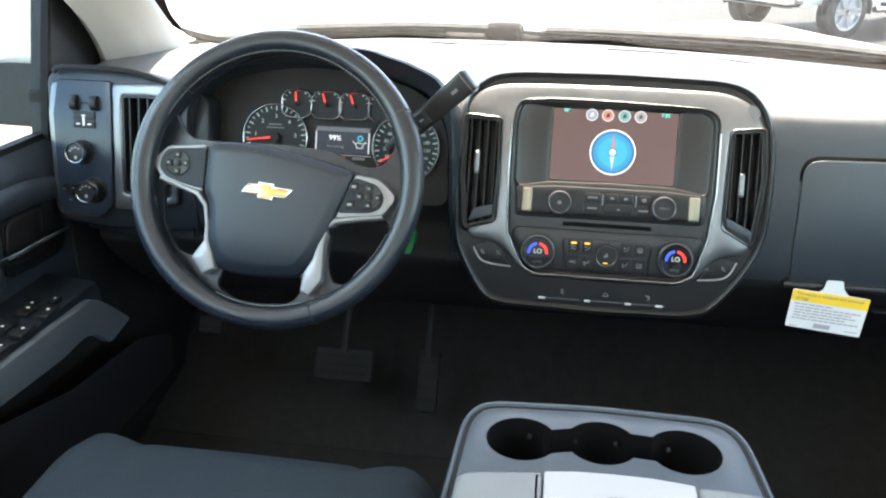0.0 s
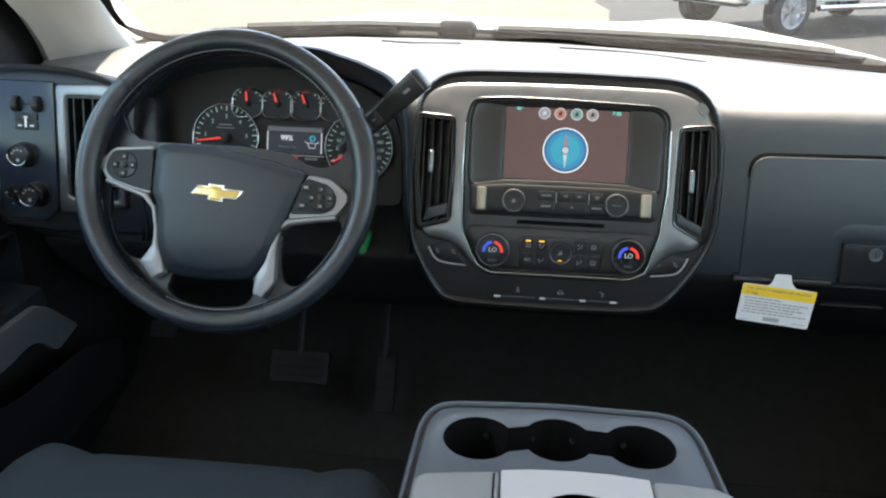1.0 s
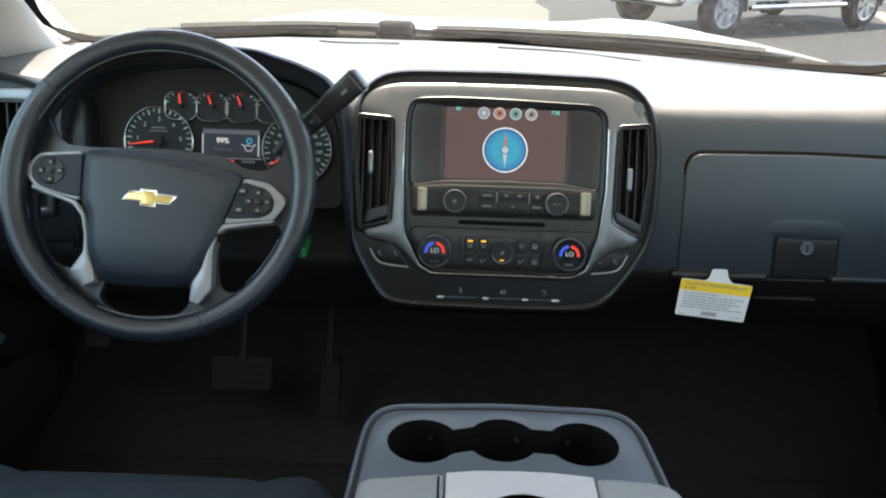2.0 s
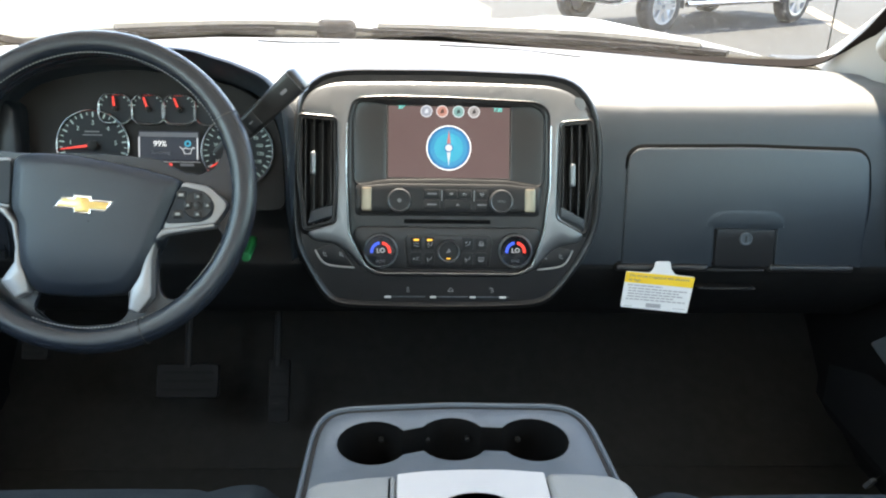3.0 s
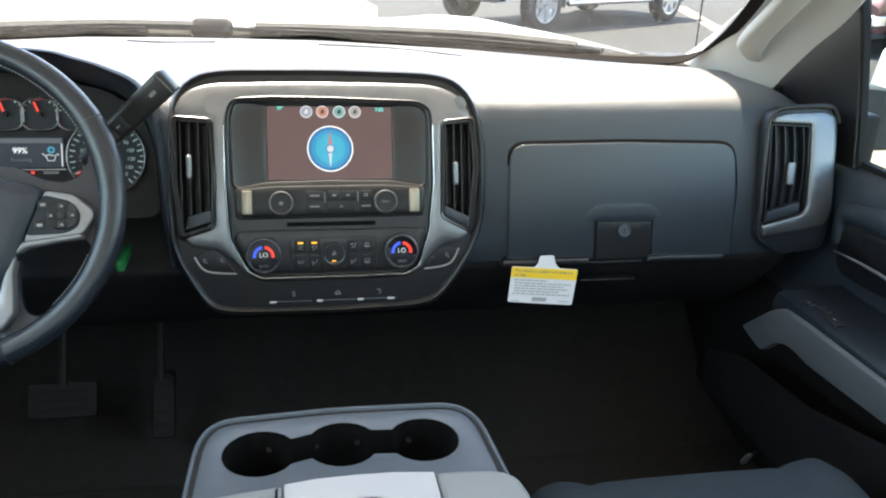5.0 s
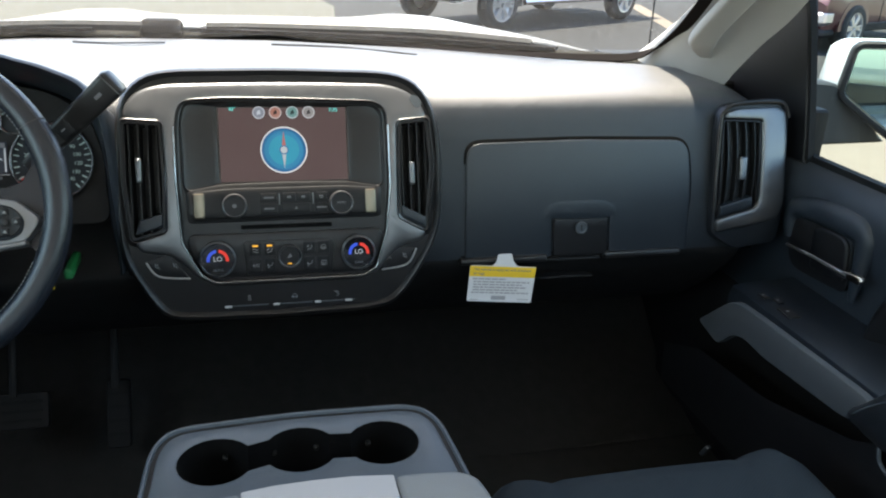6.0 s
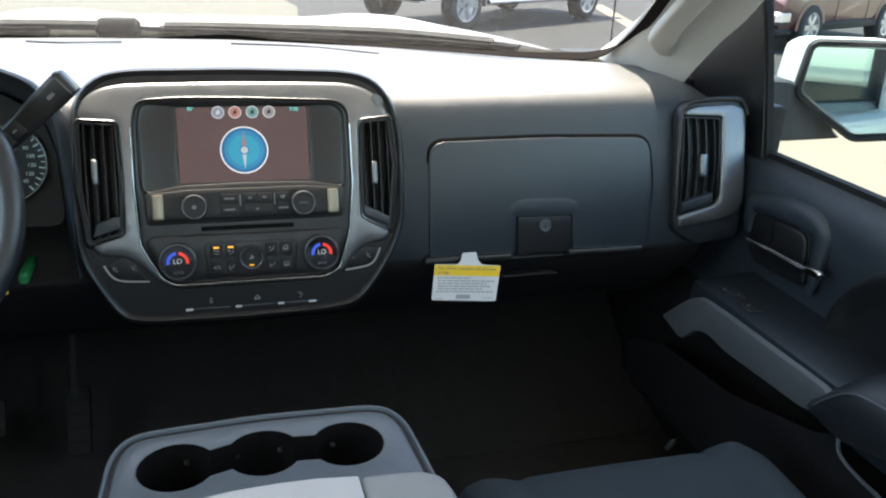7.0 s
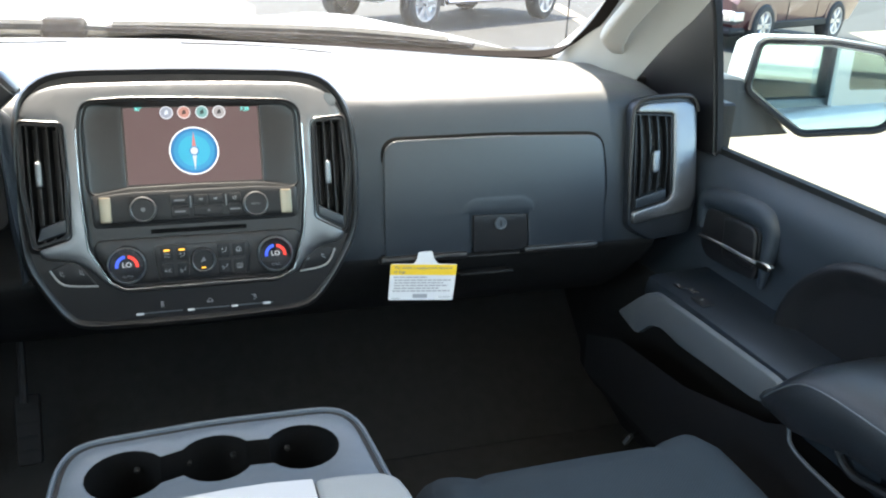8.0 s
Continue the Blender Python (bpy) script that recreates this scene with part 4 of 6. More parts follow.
part("lock", bm, DOORGREY, latch, "round metal lock")
part("key_slot", slab(bmesh.new(), box2(0.0222, -0.085, 0.0248, -0.076), [(0, 0.0108), (0, 0.0115)]), DEEP, latch)
for x0, x1 in ((-0.182, -0.034), (0.064, 0.203)):
    bm = slab(bmesh.new(), rbox(x0, -0.1335, x1, -0.1215, 0.005, 4), [(0, -0.01), (0, 0.010), (0.002, 0.0135), (0.004, 0.0145)])
    part("ledge", bm, PANEL, glove)
bm = slab(bmesh.new(), rbox(-0.034, -0.1350, 0.06, -0.1290, 0.002), [(0, -0.01), (0, 0.004), (0.002, 0.006)])
part("ledge", bm, PANEL, glove)
bm = slab(bmesh.new(), rbox(-0.046, -0.1655, 0.05, -0.1610, 0.0018), [(0, -0.05), (0, 0.001), (0.002, 0.003)])
part("ledge", bm, LOWER, glove)

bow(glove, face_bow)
# seam below the stack
part("lower_seam", sweep(bmesh.new(), smooth_curve([(-0.10, 0.0390, 1.0805), (0.0, 0.0395, 1.074), (0.12, 0.0420, 1.0700)], 5), rod(0.0018, 6)), RINGDIM, dash)
part("lower_seam", sweep(bmesh.new(), smooth_curve([(-0.05, 0.070, 1.043), (0.0, 0.070, 1.041)], 4), rod(0.003, 6)), DOORGREY, dash)
bow_self = bmesh.new()
bow_self.from_mesh(glove.data)
for v in bow_self.verts:
    v.co.z -= face_bow(v.co.x, v.co.y)
bow_self.to_mesh(glove.data)
bow_self.free()


# ---- air vents ----
def make_vent(name, m, outline, slats, tab, label, frame=None, lean=0.0, flap=None):
    v = thing(name, m, label, "air vent", "dashboard air vents")
    well = outline
    bm = bmesh.new()
    slab(bm, inset(well, -0.002), [(0, -0.05), (0, 0.0), (0.0005, 0.0015)], [inset(well, 0.0008)])
    part("housing", bm, BUTTON, v)
    part("backing", slab(bmesh.new(), inset(well, -0.001), [(0, -0.045), (0, -0.03)]), DEEP, v)
    xs = [p[0] for p in well]
    for k in range(slats):
        x = min(xs) + (max(xs) - min(xs)) * (k + 0.6) / (slats + 0.2)
        ys = []
        for i in range(len(well)):
            (ax, ay), (bx, by) = well[i - 1], well[i]
            if (ax - x) * (bx - x) <= 0 and ax != bx:
                ys.append(ay + (by - ay) * (x - ax) / (bx - ax))
        if len(ys) < 2:
            continue
        lo, hi = min(ys), max(ys)
        bm = bmesh.new()
        rows = []
        for j in range(9):
            y = lo + (hi - lo) * j / 8
            b = lean * (1 - (2 * j / 8 - 1) ** 2)
            rows.append([(x + b - 0.0012, y, -0.004), (x + b + 0.0012, y, -0.004), (x + b + 0.0035, y, -0.028), (x + b + 0.001, y, -0.028)])
        loft(bm, rows, closed=True, caps=True)
        part("slat", bm, BUTTON, v)
    tx, ty, th = tab
    hw = 0.11 * th + (0.0022 if th > 0.035 else 0.0)
    bm = slab(bmesh.new(), rbox(tx - hw, ty - th / 2, tx + hw, ty + th / 2, 0.0028), [(0, -0.01), (0, 0.0015), (0.001, 0.003)])
    part("tab", bm, SILVER, v, "small silver vent tab")
    if flap:
        bm = slab(bmesh.new(), rounded(flap, 0.003), [(0, -0.02), (0, 0.0), (0.0015, 0.003), (0.003, 0.0035)])
        f = part("dial", bm, DASH, v, "blue-grey thumb dial")
    return v


# ---- centre stack ----
ST = plane_at(0, -0.015, 1.25, 20)
stack = thing("center_stack", ST, "silver-framed center stack with touchscreen and climate controls", "control panel")
OUT = [(-0.2225, 0.105), (-0.214, 0.145), (-0.186, 0.170), (-0.15, 0.1775), (0.0, 0.1795), (0.15, 0.176), (0.19, 0.165), (0.217, 0.132), (0.2285, 0.08), (0.2265, 0.0), (0.2235, -0.048), (0.203, -0.095), (0.158, -0.155), (0.128, -0.1662), (0.0, -0.1693), (-0.15, -0.1668), (-0.177, -0.157), (-0.2075, -0.106), (-0.223, -0.073), (-0.2275, 0.01)]
OUT = inset(rounded(OUT, 0.03, 3)[::-1], -0.004)
SCR = rounded([(-0.1462, 0.02), (-0.1458, 0.1036), (-0.1385, 0.135), (-0.0846, 0.1385), (0.0, 0.1375), (0.1323, 0.133), (0.1477, 0.121), (0.1486, 0.012), (0.1412, -0.0557), (0.1245, -0.1065), (0.1043, -0.1166), (-0.1011, -0.1166), (-0.1185, -0.1062), (-0.1425, -0.0606)], 0.014, 4)
VENTL = rounded([(-0.2155, 0.1085), (-0.167, 0.105), (-0.1648, 0.03), (-0.1675, -0.0435), (-0.2085, -0.055), (-0.2165, 0.02)], 0.005)
VENTR = rounded([(0.1675, 0.103), (0.2095, 0.107), (0.2145, 0.037), (0.2035, -0.0555), (0.1652, -0.0345), (0.1657, 0.03)], 0.005)
bm = slab(bmesh.new(), OUT, [(-0.004, -0.10), (-0.003, -0.03), (-0.001, -0.006), (0.0015, 0.003), (0.005, 0.007), (0.0085, 0.004), (0.011, 0.0)], [inset(SCR, -0.003), inset(VENTL, -0.0012), inset(VENTR, -0.0012)])
part("surround", bm, PANEL, stack, "dark plastic outer surround")
SIL = [(-0.2165, 0.1115), (-0.2145, 0.1255), (-0.2075, 0.1390), (-0.1955, 0.1490), (-0.178, 0.1556), (-0.155, 0.1592), (-0.08, 0.1612), (0, 0.1618), (0.08, 0.1612), (0.142, 0.1597), (0.165, 0.1556), (0.184, 0.1478), (0.1975, 0.1360), (0.2060, 0.1215), (0.2105, 0.1075), (0.1672, 0.1035), (0.1645, 0.085), (0.1645, -0.034), (0.205, -0.057), (0.198, -0.072), (0.168, -0.077), (0.150, -0.09), (0.130, -0.113), (0.106, -0.1225), (-0.103, -0.1225), (-0.124, -0.113), (-0.147, -0.088), (-0.165, -0.077), (-0.2, -0.072), (-0.208, -0.057), (-0.1665, -0.0445), (-0.1635, 0.085), (-0.1655, 0.1055)]
bm = slab(bmesh.new(), rounded(SIL, 0.008, 4), [(0, -0.004), (0, 0.003), (0.0012, 0.0052), (0.003, 0.006)], [SCR])
frame_part = part("silver_frame", bm, SILVER, stack, "satin silver trim frame")
LIP = [(0.1510, 0.10), (0.1512, 0.012), (0.1437, -0.0565), (0.1265, -0.1083), (0.1053, -0.1192), (-0.1021, -0.1192), (-0.1205, -0.1082), (-0.1450, -0.0614), (-0.1490, 0.02), (-0.1484, 0.10)]
part("lip", sweep(bmesh.new(), [(p[0], p[1], 0.0058) for p in LIP], rod(0.0013, 8)), RIM, frame_part, "thin bright lip round the controls")
part("screen_bezel", slab(bmesh.new(), inset(SCR, 0.0003), [(0, -0.012), (0, 0.002), (0.0012, 0.0036), (0.0025, 0.0030), (0.004, 0.0018)], [rounded([(-0.137, 0.012), (-0.1385, 0.108), (-0.132, 0.1325), (0.0, 0.1355), (0.126, 0.1305), (0.1405, 0.117), (0.140, 0.012)], 0.01, 4)]), PANEL, stack, "dark bezel round the screen")
front = rounded([(-0.139, 0.008), (0.142, 0.008), (0.1425, 0.117), (0.128, 0.1325), (0.0, 0.1370), (-0.133, 0.1345), (-0.1405, 0.110)], 0.01, 4)
deep = rounded([(-0.0900, 0.0205), (0.0930, 0.0205), (0.0932, 0.1190), (0.0930, 0.1288), (0.0, 0.1292), (-0.0900, 0.1288), (-0.0902, 0.1190)], 0.002, 4)
rows = []
for k, w in ((0.0, 0.0025), (0.05, 0.0012), (0.12, -0.0005), (0.5, -0.0052), (0.85, -0.0088), (0.97, -0.0100), (1.0, -0.0112)):
    rows.append([(a[0] + (b[0] - a[0]) * k, a[1] + (b[1] - a[1]) * k, w) for a, b in zip(front, deep)])
part("screen_recess", loft(bmesh.new(), rows, closed=True), RECESS, stack, "hollowed grey plastic beside the screen")
part("screen_edge", slab(bmesh.new(), rbox(-0.0915, 0.019, 0.0945, 0.1300, 0.002), [(0, -0.014), (0, -0.0100)]), PIANO, stack, "black edge of the display glass")
disp = part("display", slab(bmesh.new(), rbox(-0.0885, 0.0225, 0.0915, 0.1275, 0.001), [(0, -0.0092), (0, -0.0080)]), SCREEN, stack, "lit dim maroon display")
W = -0.0062
cx, cy = 0.0010, 0.0666
part("compass_rim", slab(bmesh.new(), circle(cx, cy, 0.0333, 48), [(0, W - 0.001), (0, W)], [circle(cx, cy, 0.0318, 48)]), LIT, disp)
part("compass_face", slab(bmesh.new(), circle(cx, cy, 0.0315, 48), [(0, W - 0.0018), (0, W - 0.0012)]), CYANDEEP, disp, "bright blue compass face")
part("compass_ring", slab(bmesh.new(), circle(cx, cy, 0.0275, 48), [(0, W - 0.0018), (0, W - 0.0008)]), CYANMID, disp)
part("compass_center", slab(bmesh.new(), circle(cx, cy, 0.0215, 48), [(0, W - 0.0018), (0, W - 0.0004)]), CYAN, disp)
part("compass_needle", slab(bmesh.new(), [(cx - 0.0036, cy), (cx + 0.0036, cy), (cx, cy + 0.027)], [(0, W - 0.001), (0, W + 0.0002)]), material("needle_red", (0.3, 0.1, 0.1), 0.4, emit=(0.6, 0.2, 0.18), glow=0.08), disp)
part("compass_needle", slab(bmesh.new(), [(cx - 0.0036, cy), (cx, cy - 0.027), (cx + 0.0036, cy)], [(0, W - 0.001), (0, W + 0.0002)]), DIMLIT, disp)
part("compass_hub_ring", slab(bmesh.new(), circle(cx, cy, 0.0066, 24), [(0, W - 0.001), (0, W + 0.0004)]), CYANDEEP, disp)
part("compass_hub", slab(bmesh.new(), circle(cx, cy, 0.0050, 24), [(0, W - 0.001), (0, W + 0.0005)]), DIMLIT, disp)
for x, m in ((-0.0325, LITBLUE), (-0.0093, LITRED), (0.0148, TEAL), (0.038, LIT)):
    part("icon", slab(bmesh.new(), circle(x, 0.1203, 0.0088, 28), [(0, W - 0.001), (0, W)], [circle(x, 0.1203, 0.0075, 28)]), DIMLIT, disp)
    part("icon_face", slab(bmesh.new(), circle(x, 0.1203, 0.0075, 24), [(0, W - 0.001), (0, W - 0.0003)]), material("icon_fill", (0.12, 0.12, 0.12), 0.4, emit={"lit_blue": (0.45, 0.52, 0.75), "lit_red": (0.95, 0.28, 0.16), "lit_teal": (0.16, 0.62, 0.62), "lit_white": (0.6, 0.55, 0.58)}[m.name], glow=0.075), disp)
    part("icon_mark", slab(bmesh.new(), rounded([(x - 0.003, 0.117), (x + 0.003, 0.1185), (x + 0.0015, 0.1245), (x - 0.002, 0.122)], 0.001), [(0, W - 0.001), (0, W + 0.0002)]), DIMLIT if m is LITBLUE else BUTTON, disp)
words("clock_text", "7:35", 0.0735, 0.1235, W, 0.0075, TEAL, disp)
words("temperature_text", "82\u00b0", -0.069, 0.1255, W, 0.0065, TEAL, disp)

# radio
radio = part("radio", plate(rounded([(-0.1285, 0.0085), (-0.08, 0.0125), (0.08, 0.0130), (0.130, 0.009), (0.1265, -0.0295), (-0.1265, -0.0305)], 0.005), -0.01, 0.014, 0.004), BUTTON, stack, "black radio control bar")
bm = slab(bmesh.new(), rounded([(-0.137, 0.010), (-0.09, 0.0185), (0.0, 0.0205), (0.09, 0.0190), (0.139, 0.0105), (0.136, -0.034), (-0.136, -0.035)], 0.008), [(0, -0.012), (0, 0.0035), (0.002, 0.005)])
part("radio_plate", bm, PANEL, stack)
for x0, x1 in ((-0.1268, -0.1115), (0.1125, 0.1282)):
    part("end_cap", plate(rbox(x0, -0.0285, x1, 0.0065, 0.003), 0.0, 0.0158, 0.002), BRUSHED, radio, "brushed metal end cap")


def knob(x, y, r, base, h, parent, face=BUTTON, ring=RINGDIM, label=""):
    k = part("knob", lathe(bmesh.new(), [(r, base), (r, base + h * 0.55), (r * 0.97, base + h * 0.8), (r * 0.9, base + h), (r * 0.84, base + h), (r * 0.82, base + h * 0.9), (0, base + h * 0.9)], x, y, 40), face, parent, label)
    part("ring", lathe(bmesh.new(), [(r * 0.84, base + h * 0.9), (r * 0.845, base + h + 0.0006), (r * 0.90, base + h + 0.0011), (r * 0.965, base + h * 0.9), (r * 0.99, base + h * 0.75)], x, y, 40), ring, k, "thin bright ring")
    return k


k = knob(-0.0714, -0.0122, 0.0175, 0.012, 0.013, radio, label="black volume knob")
part("mark", slab(bmesh.new(), circle(-0.0714, -0.0122, 0.003, 16, 120, 420), [(0, 0.0232), (0, 0.0239)]), INK, k)
k = knob(0.0773, -0.0122, 0.0175, 0.012, 0.013, radio, label="black menu knob")
words("knob_text", "MENU", 0.0773, -0.0122, 0.0240, 0.0046, INK, k)
for i, (x0, x1) in enumerate(((-0.036, -0.012), (-0.006, 0.013), (0.0145, 0.034), (0.041, 0.058))):
    for y0, y1 in ((-0.0085, 0.0045), (-0.0245, -0.0105)):
        if i in (1, 2) and y0 < -0.02:
            continue
        b = part("button", plate(rbox(x0, y0, x1, y1, 0.0015), 0.012, 0.0153, 0.0008), BUTTON, radio)
        mx, my = (x0 + x1) / 2, (y0 + y1) / 2
        if y0 > -0.01 and i > 0:
            sign(("back", "next", "call")[i - 1], mx, my, 0.0153, 0.0033, INKPALE, b)
        else:
            part("legend", slab(bmesh.new(), rbox(mx - 0.0070, my - 0.0012, mx + 0.0070, my + 0.0012, 0.0005), [(0, 0.0150), (0, 0.0156)]), INK, b)
part("button", plate(rbox(-0.006, -0.0245, 0.034, -0.0105, 0.0015), 0.012, 0.0153, 0.0008), BUTTON, radio)
part("legend", slab(bmesh.new(), [(0.011, -0.019), (0.0165, -0.019), (0.0138, -0.0155)], [(0, 0.0150), (0, 0.0156)]), INK, radio)
for x in (-0.0095, 0.0378):
    part("divider", slab(bmesh.new(), box2(x - 0.0009, -0.0125, x + 0.0009, 0.0035), [(0, 0.013), (0, 0.0158)]), SILVER, radio)
bm = slab(bmesh.new(), rounded([(-0.140, -0.036), (0.141, -0.036), (0.137, -0.0535), (-0.137, -0.0535)], 0.004), [(0, -0.014), (0, 0.0), (0.0015, 0.0012)], [rbox(-0.064, -0.0445, 0.0635, -0.0392, 0.001)])
part("slot_panel", bm, PANEL, stack)
# slightly raised bar, painted as dark as a shaded slot
part("disc_slot", slab(bmesh.new(), rbox(-0.0645, -0.0458, 0.0640, -0.0395, 0.002), [(0, -0.004), (0, 0.0022)]), SHADEBLACK, stack, "flat near-black bar in place of the disc slot")

# climate controls
climate = part("climate_panel", plate(rounded([(-0.1345, -0.0505), (0.1350, -0.0505), (0.1395, -0.064), (0.1228, -0.1035), (0.1035, -0.1135), (-0.1005, -0.1135), (-0.117, -0.1032), (-0.139, -0.066)], 0.008), -0.01, 0.006, 0.003), PANEL, stack, "black climate control panel")
part("climate_inset", plate(rounded([(-0.06, -0.0625), (0.062, -0.0625), (0.067, -0.07), (0.062, -0.1115), (-0.058, -0.1115), (-0.063, -0.07)], 0.005), 0.0, 0.0072, 0.0012), PANEL, climate)
for x, y in ((-0.0978, -0.0862), (0.0998, -0.0846)):
    k = part("temperature_knob", lathe(bmesh.new(), [(0.0252, 0.004), (0.0250, 0.012), (0.0242, 0.017), (0.0222, 0.0185), (0.0214, 0.0175), (0.0, 0.0172)], x, y, 44), PIANO, climate, "round temperature dial")
    part("ring", lathe(bmesh.new(), [(0.0224, 0.0180), (0.0227, 0.0190), (0.0237, 0.0188), (0.0248, 0.0168), (0.0252, 0.0140)], x, y, 44), SILVER, k, "bright chrome ring")
    part("arc", slab(bmesh.new(), arc_band(x, y - 0.001, 0.0108, 0.0150, 98, 188, 16), [(0, 0.0172), (0, 0.0179)]), LITBLUE, k, "lit blue arc")
    part("arc", slab(bmesh.new(), arc_band(x, y - 0.001, 0.0108, 0.0150, -8, 82, 16), [(0, 0.0172), (0, 0.0179)]), LITRED, k, "lit red arc")
    words("readout", "LO", x, y + 0.0006, 0.0177, 0.0095, DIMLIT, k)
    words("legend", "AUTO" if x < 0 else "SYNC", x, y - 0.0150, 0.0177, 0.0050, INK, k)
k = knob(0.0013, -0.086, 0.0168, 0.006, 0.012, climate, label="black fan knob")
part("lamp", slab(bmesh.new(), box2(-0.002, -0.0972, 0.004, -0.0956), [(0, 0.0165), (0, 0.0172)]), AMBER, k)
part("lamp", slab(bmesh.new(), rounded([(-0.003, -0.089), (0.005, -0.087), (0.002, -0.081)], 0.002), [(0, 0.0165), (0, 0.0171)]), INK, k)
for i, (x0, x1) in enumerate(((-0.0545, -0.0375), (-0.0335, -0.019), (0.0215, 0.038), (0.0415, 0.0585))):
    for j, (y0, y1) in enumerate(((-0.084, -0.0655), (-0.1075, -0.088))):
        b = part("button", plate(rbox(x0, y0, x1, y1, 0.0022), 0.005, 0.0085, 0.0007), BUTTON, climate)
        kind = (("flow", "flow"), ("face", "feet"), ("face", "feet"), ("front", "rear"))[i][j]
        if (i, j) == (0, 1):
            words("legend", "A/C", (x0 + x1) / 2, (y0 + y1) / 2, 0.0086, 0.0062, INKPALE, b)
        else:
            sign(kind, (x0 + x1) / 2, (y0 + y1) / 2 - (0.002 if j == 0 and i < 2 else 0.0), 0.0086, 0.0042, INKPALE, b)
        if j == 0 and i < 2:
            part("lamp", slab(bmesh.new(), box2((x0 + x1) / 2 - 0.0038, y1 - 0.0055, (x0 + x1) / 2 + 0.0038, y1 - 0.003), [(0, 0.0088), (0, 0.0096)]), AMBER, b, "lit amber lamp")
for pts, sx in (([(-0.194, -0.086), (-0.164, -0.0745), (-0.156, -0.083), (-0.1365, -0.1115), (-0.178, -0.1065)], -1), ([(0.155, -0.0775), (0.1875, -0.0832), (0.1725, -0.1062), (0.1345, -0.1125), (0.149, -0.088)], 1)):
    b = part("seat_heat_button", plate(rounded(pts, 0.006), -0.005, 0.0045, 0.0015), BUTTON, stack, "black seat heating switch")
    edge = [(pts[0], pts[4], pts[3]) if sx < 0 else (pts[1], pts[2], pts[3])][0]
    part("silver_edge", sweep(bmesh.new(), smooth_curve([(p[0], p[1], 0.0046) for p in edge], 5), rod(0.0014, 6)), LIDMAT, b)
    c = (sum(p[0] for p in pts) / 5, sum(p[1] for p in pts) / 5)
    for d in (-0.014, 0.010):
        sign("seat", c[0] + d, c[1], 0.0046, 0.0040, INKPALE, b, 0.0005)
row = part("switch_strip", plate(rbox(-0.094, -0.1535, 0.091, -0.136, 0.004), -0.006, -0.0008, 0.0004), PANEL, stack, "row of small black switches")
# tips are paper white: the metal's glint is put into the colour
for x0, x1 in ((-0.092, -0.082), (-0.0245, -0.0155), (0.0345, 0.0435), (0.0785, 0.089)):
    part("silver_tip", plate(rbox(x0, -0.1562, x1, -0.1532, 0.0012), -0.002, 0.0048, 0.0008), PAPER, row)
for x, kind in ((-0.0575, "skid"), (0.006, "car"), (0.067, "slope")):
    part("silver_line", slab(bmesh.new(), box2(x - 0.026, -0.1552, x + 0.026, -0.1536), [(0, -0.002), (0, 0.0030)]), DOORGREY, row)
    sign(kind, x, -0.1440, 0.0000, 0.0042, INKPALE, row, 0.0005)
part("sensor", slab(bmesh.new(), rounded([(0.184, 0.137), (0.189, 0.1445), (0.2015, 0.1385), (0.2035, 0.127), (0.195, 0.1225)], 0.006), [(0, 0.004), (0, 0.0066)]), DOORGREY, stack, "small round cap on the frame")

vent_l = make_vent("air_vent", ST @ Matrix.Translation((0, 0, 0.003)), VENTL, 4, (-0.1975, 0.041, 0.034), "tall black center air vent with silver tab", flap=[(-0.2065, -0.0485), (-0.168, -0.0375), (-0.168, -0.018), (-0.2, -0.028)])
vent_r = make_vent("air_vent", ST @ Matrix.Translation((0, 0, 0.003)), VENTR, 4, (0.1855, 0.028, 0.034), "tall black center air vent with silver tab", flap=[(0.1665, -0.034), (0.2035, -0.053), (0.205, -0.037), (0.1665, -0.017)])


def stack_bow(u, v):
    return 0.8 * (v - 0.06) ** 2


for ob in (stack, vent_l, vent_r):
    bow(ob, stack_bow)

# right end vent
RV = GL @ Matrix.Translation((0, 0, 0.012))
RVENT = rounded([(0.2650, 0.0915), (0.3345, 0.0882), (0.3372, 0.02), (0.3368, -0.046), (0.3290, -0.0570), (0.2640, -0.0725), (0.2645, 0.01)], 0.005)
pod = thing("vent_pod", RV, "silver-rimmed passenger side vent surround", "vent surround")
bm = slab(bmesh.new(), rounded([(0.2545, -0.10), (0.2570, 0.104), (0.276, 0.1185), (0.366, 0.1225), (0.390, 0.107), (0.395, -0.05), (0.382, -0.118), (0.30, -0.128)], 0.014), [(0, -0.06), (0, -0.004), (0.002, 0.0), (0.005, 0.001)], [RVENT])
part("pod_body", bm, PODDARK, pod)
bm = slab(bmesh.new(), rounded([(0.2635, 0.0935), (0.2675, 0.1035), (0.290, 0.1095), (0.360, 0.1120), (0.3805, 0.104), (0.3855, 0.06), (0.3870, -0.0510), (0.3770, -0.0760), (0.340, -0.0850), (0.2615, -0.0962), (0.2615, -0.0748), (0.330, -0.0588), (0.3400, -0.0470), (0.3405, 0.02), (0.3375, 0.0905)], 0.006), [(0, -0.005), (0, 0.004), (0.0015, 0.007), (0.004, 0.008)])
part("silver_frame", bm, SILVER, pod, "satin silver vent frame")
part("brow", sweep(bmesh.new(), smooth_curve([(0.2575, -0.06, 0.002), (0.2585, 0.080, 0.004), (0.266, 0.106, 0.005), (0.285, 0.1165, 0.006), (0.345, 0.1210, 0.006), (0.376, 0.1165, 0.004), (0.390, 0.094, 0.0)], 6), rod(0.0042, 8)), PANEL, pod, "rounded dark brow over the vent")
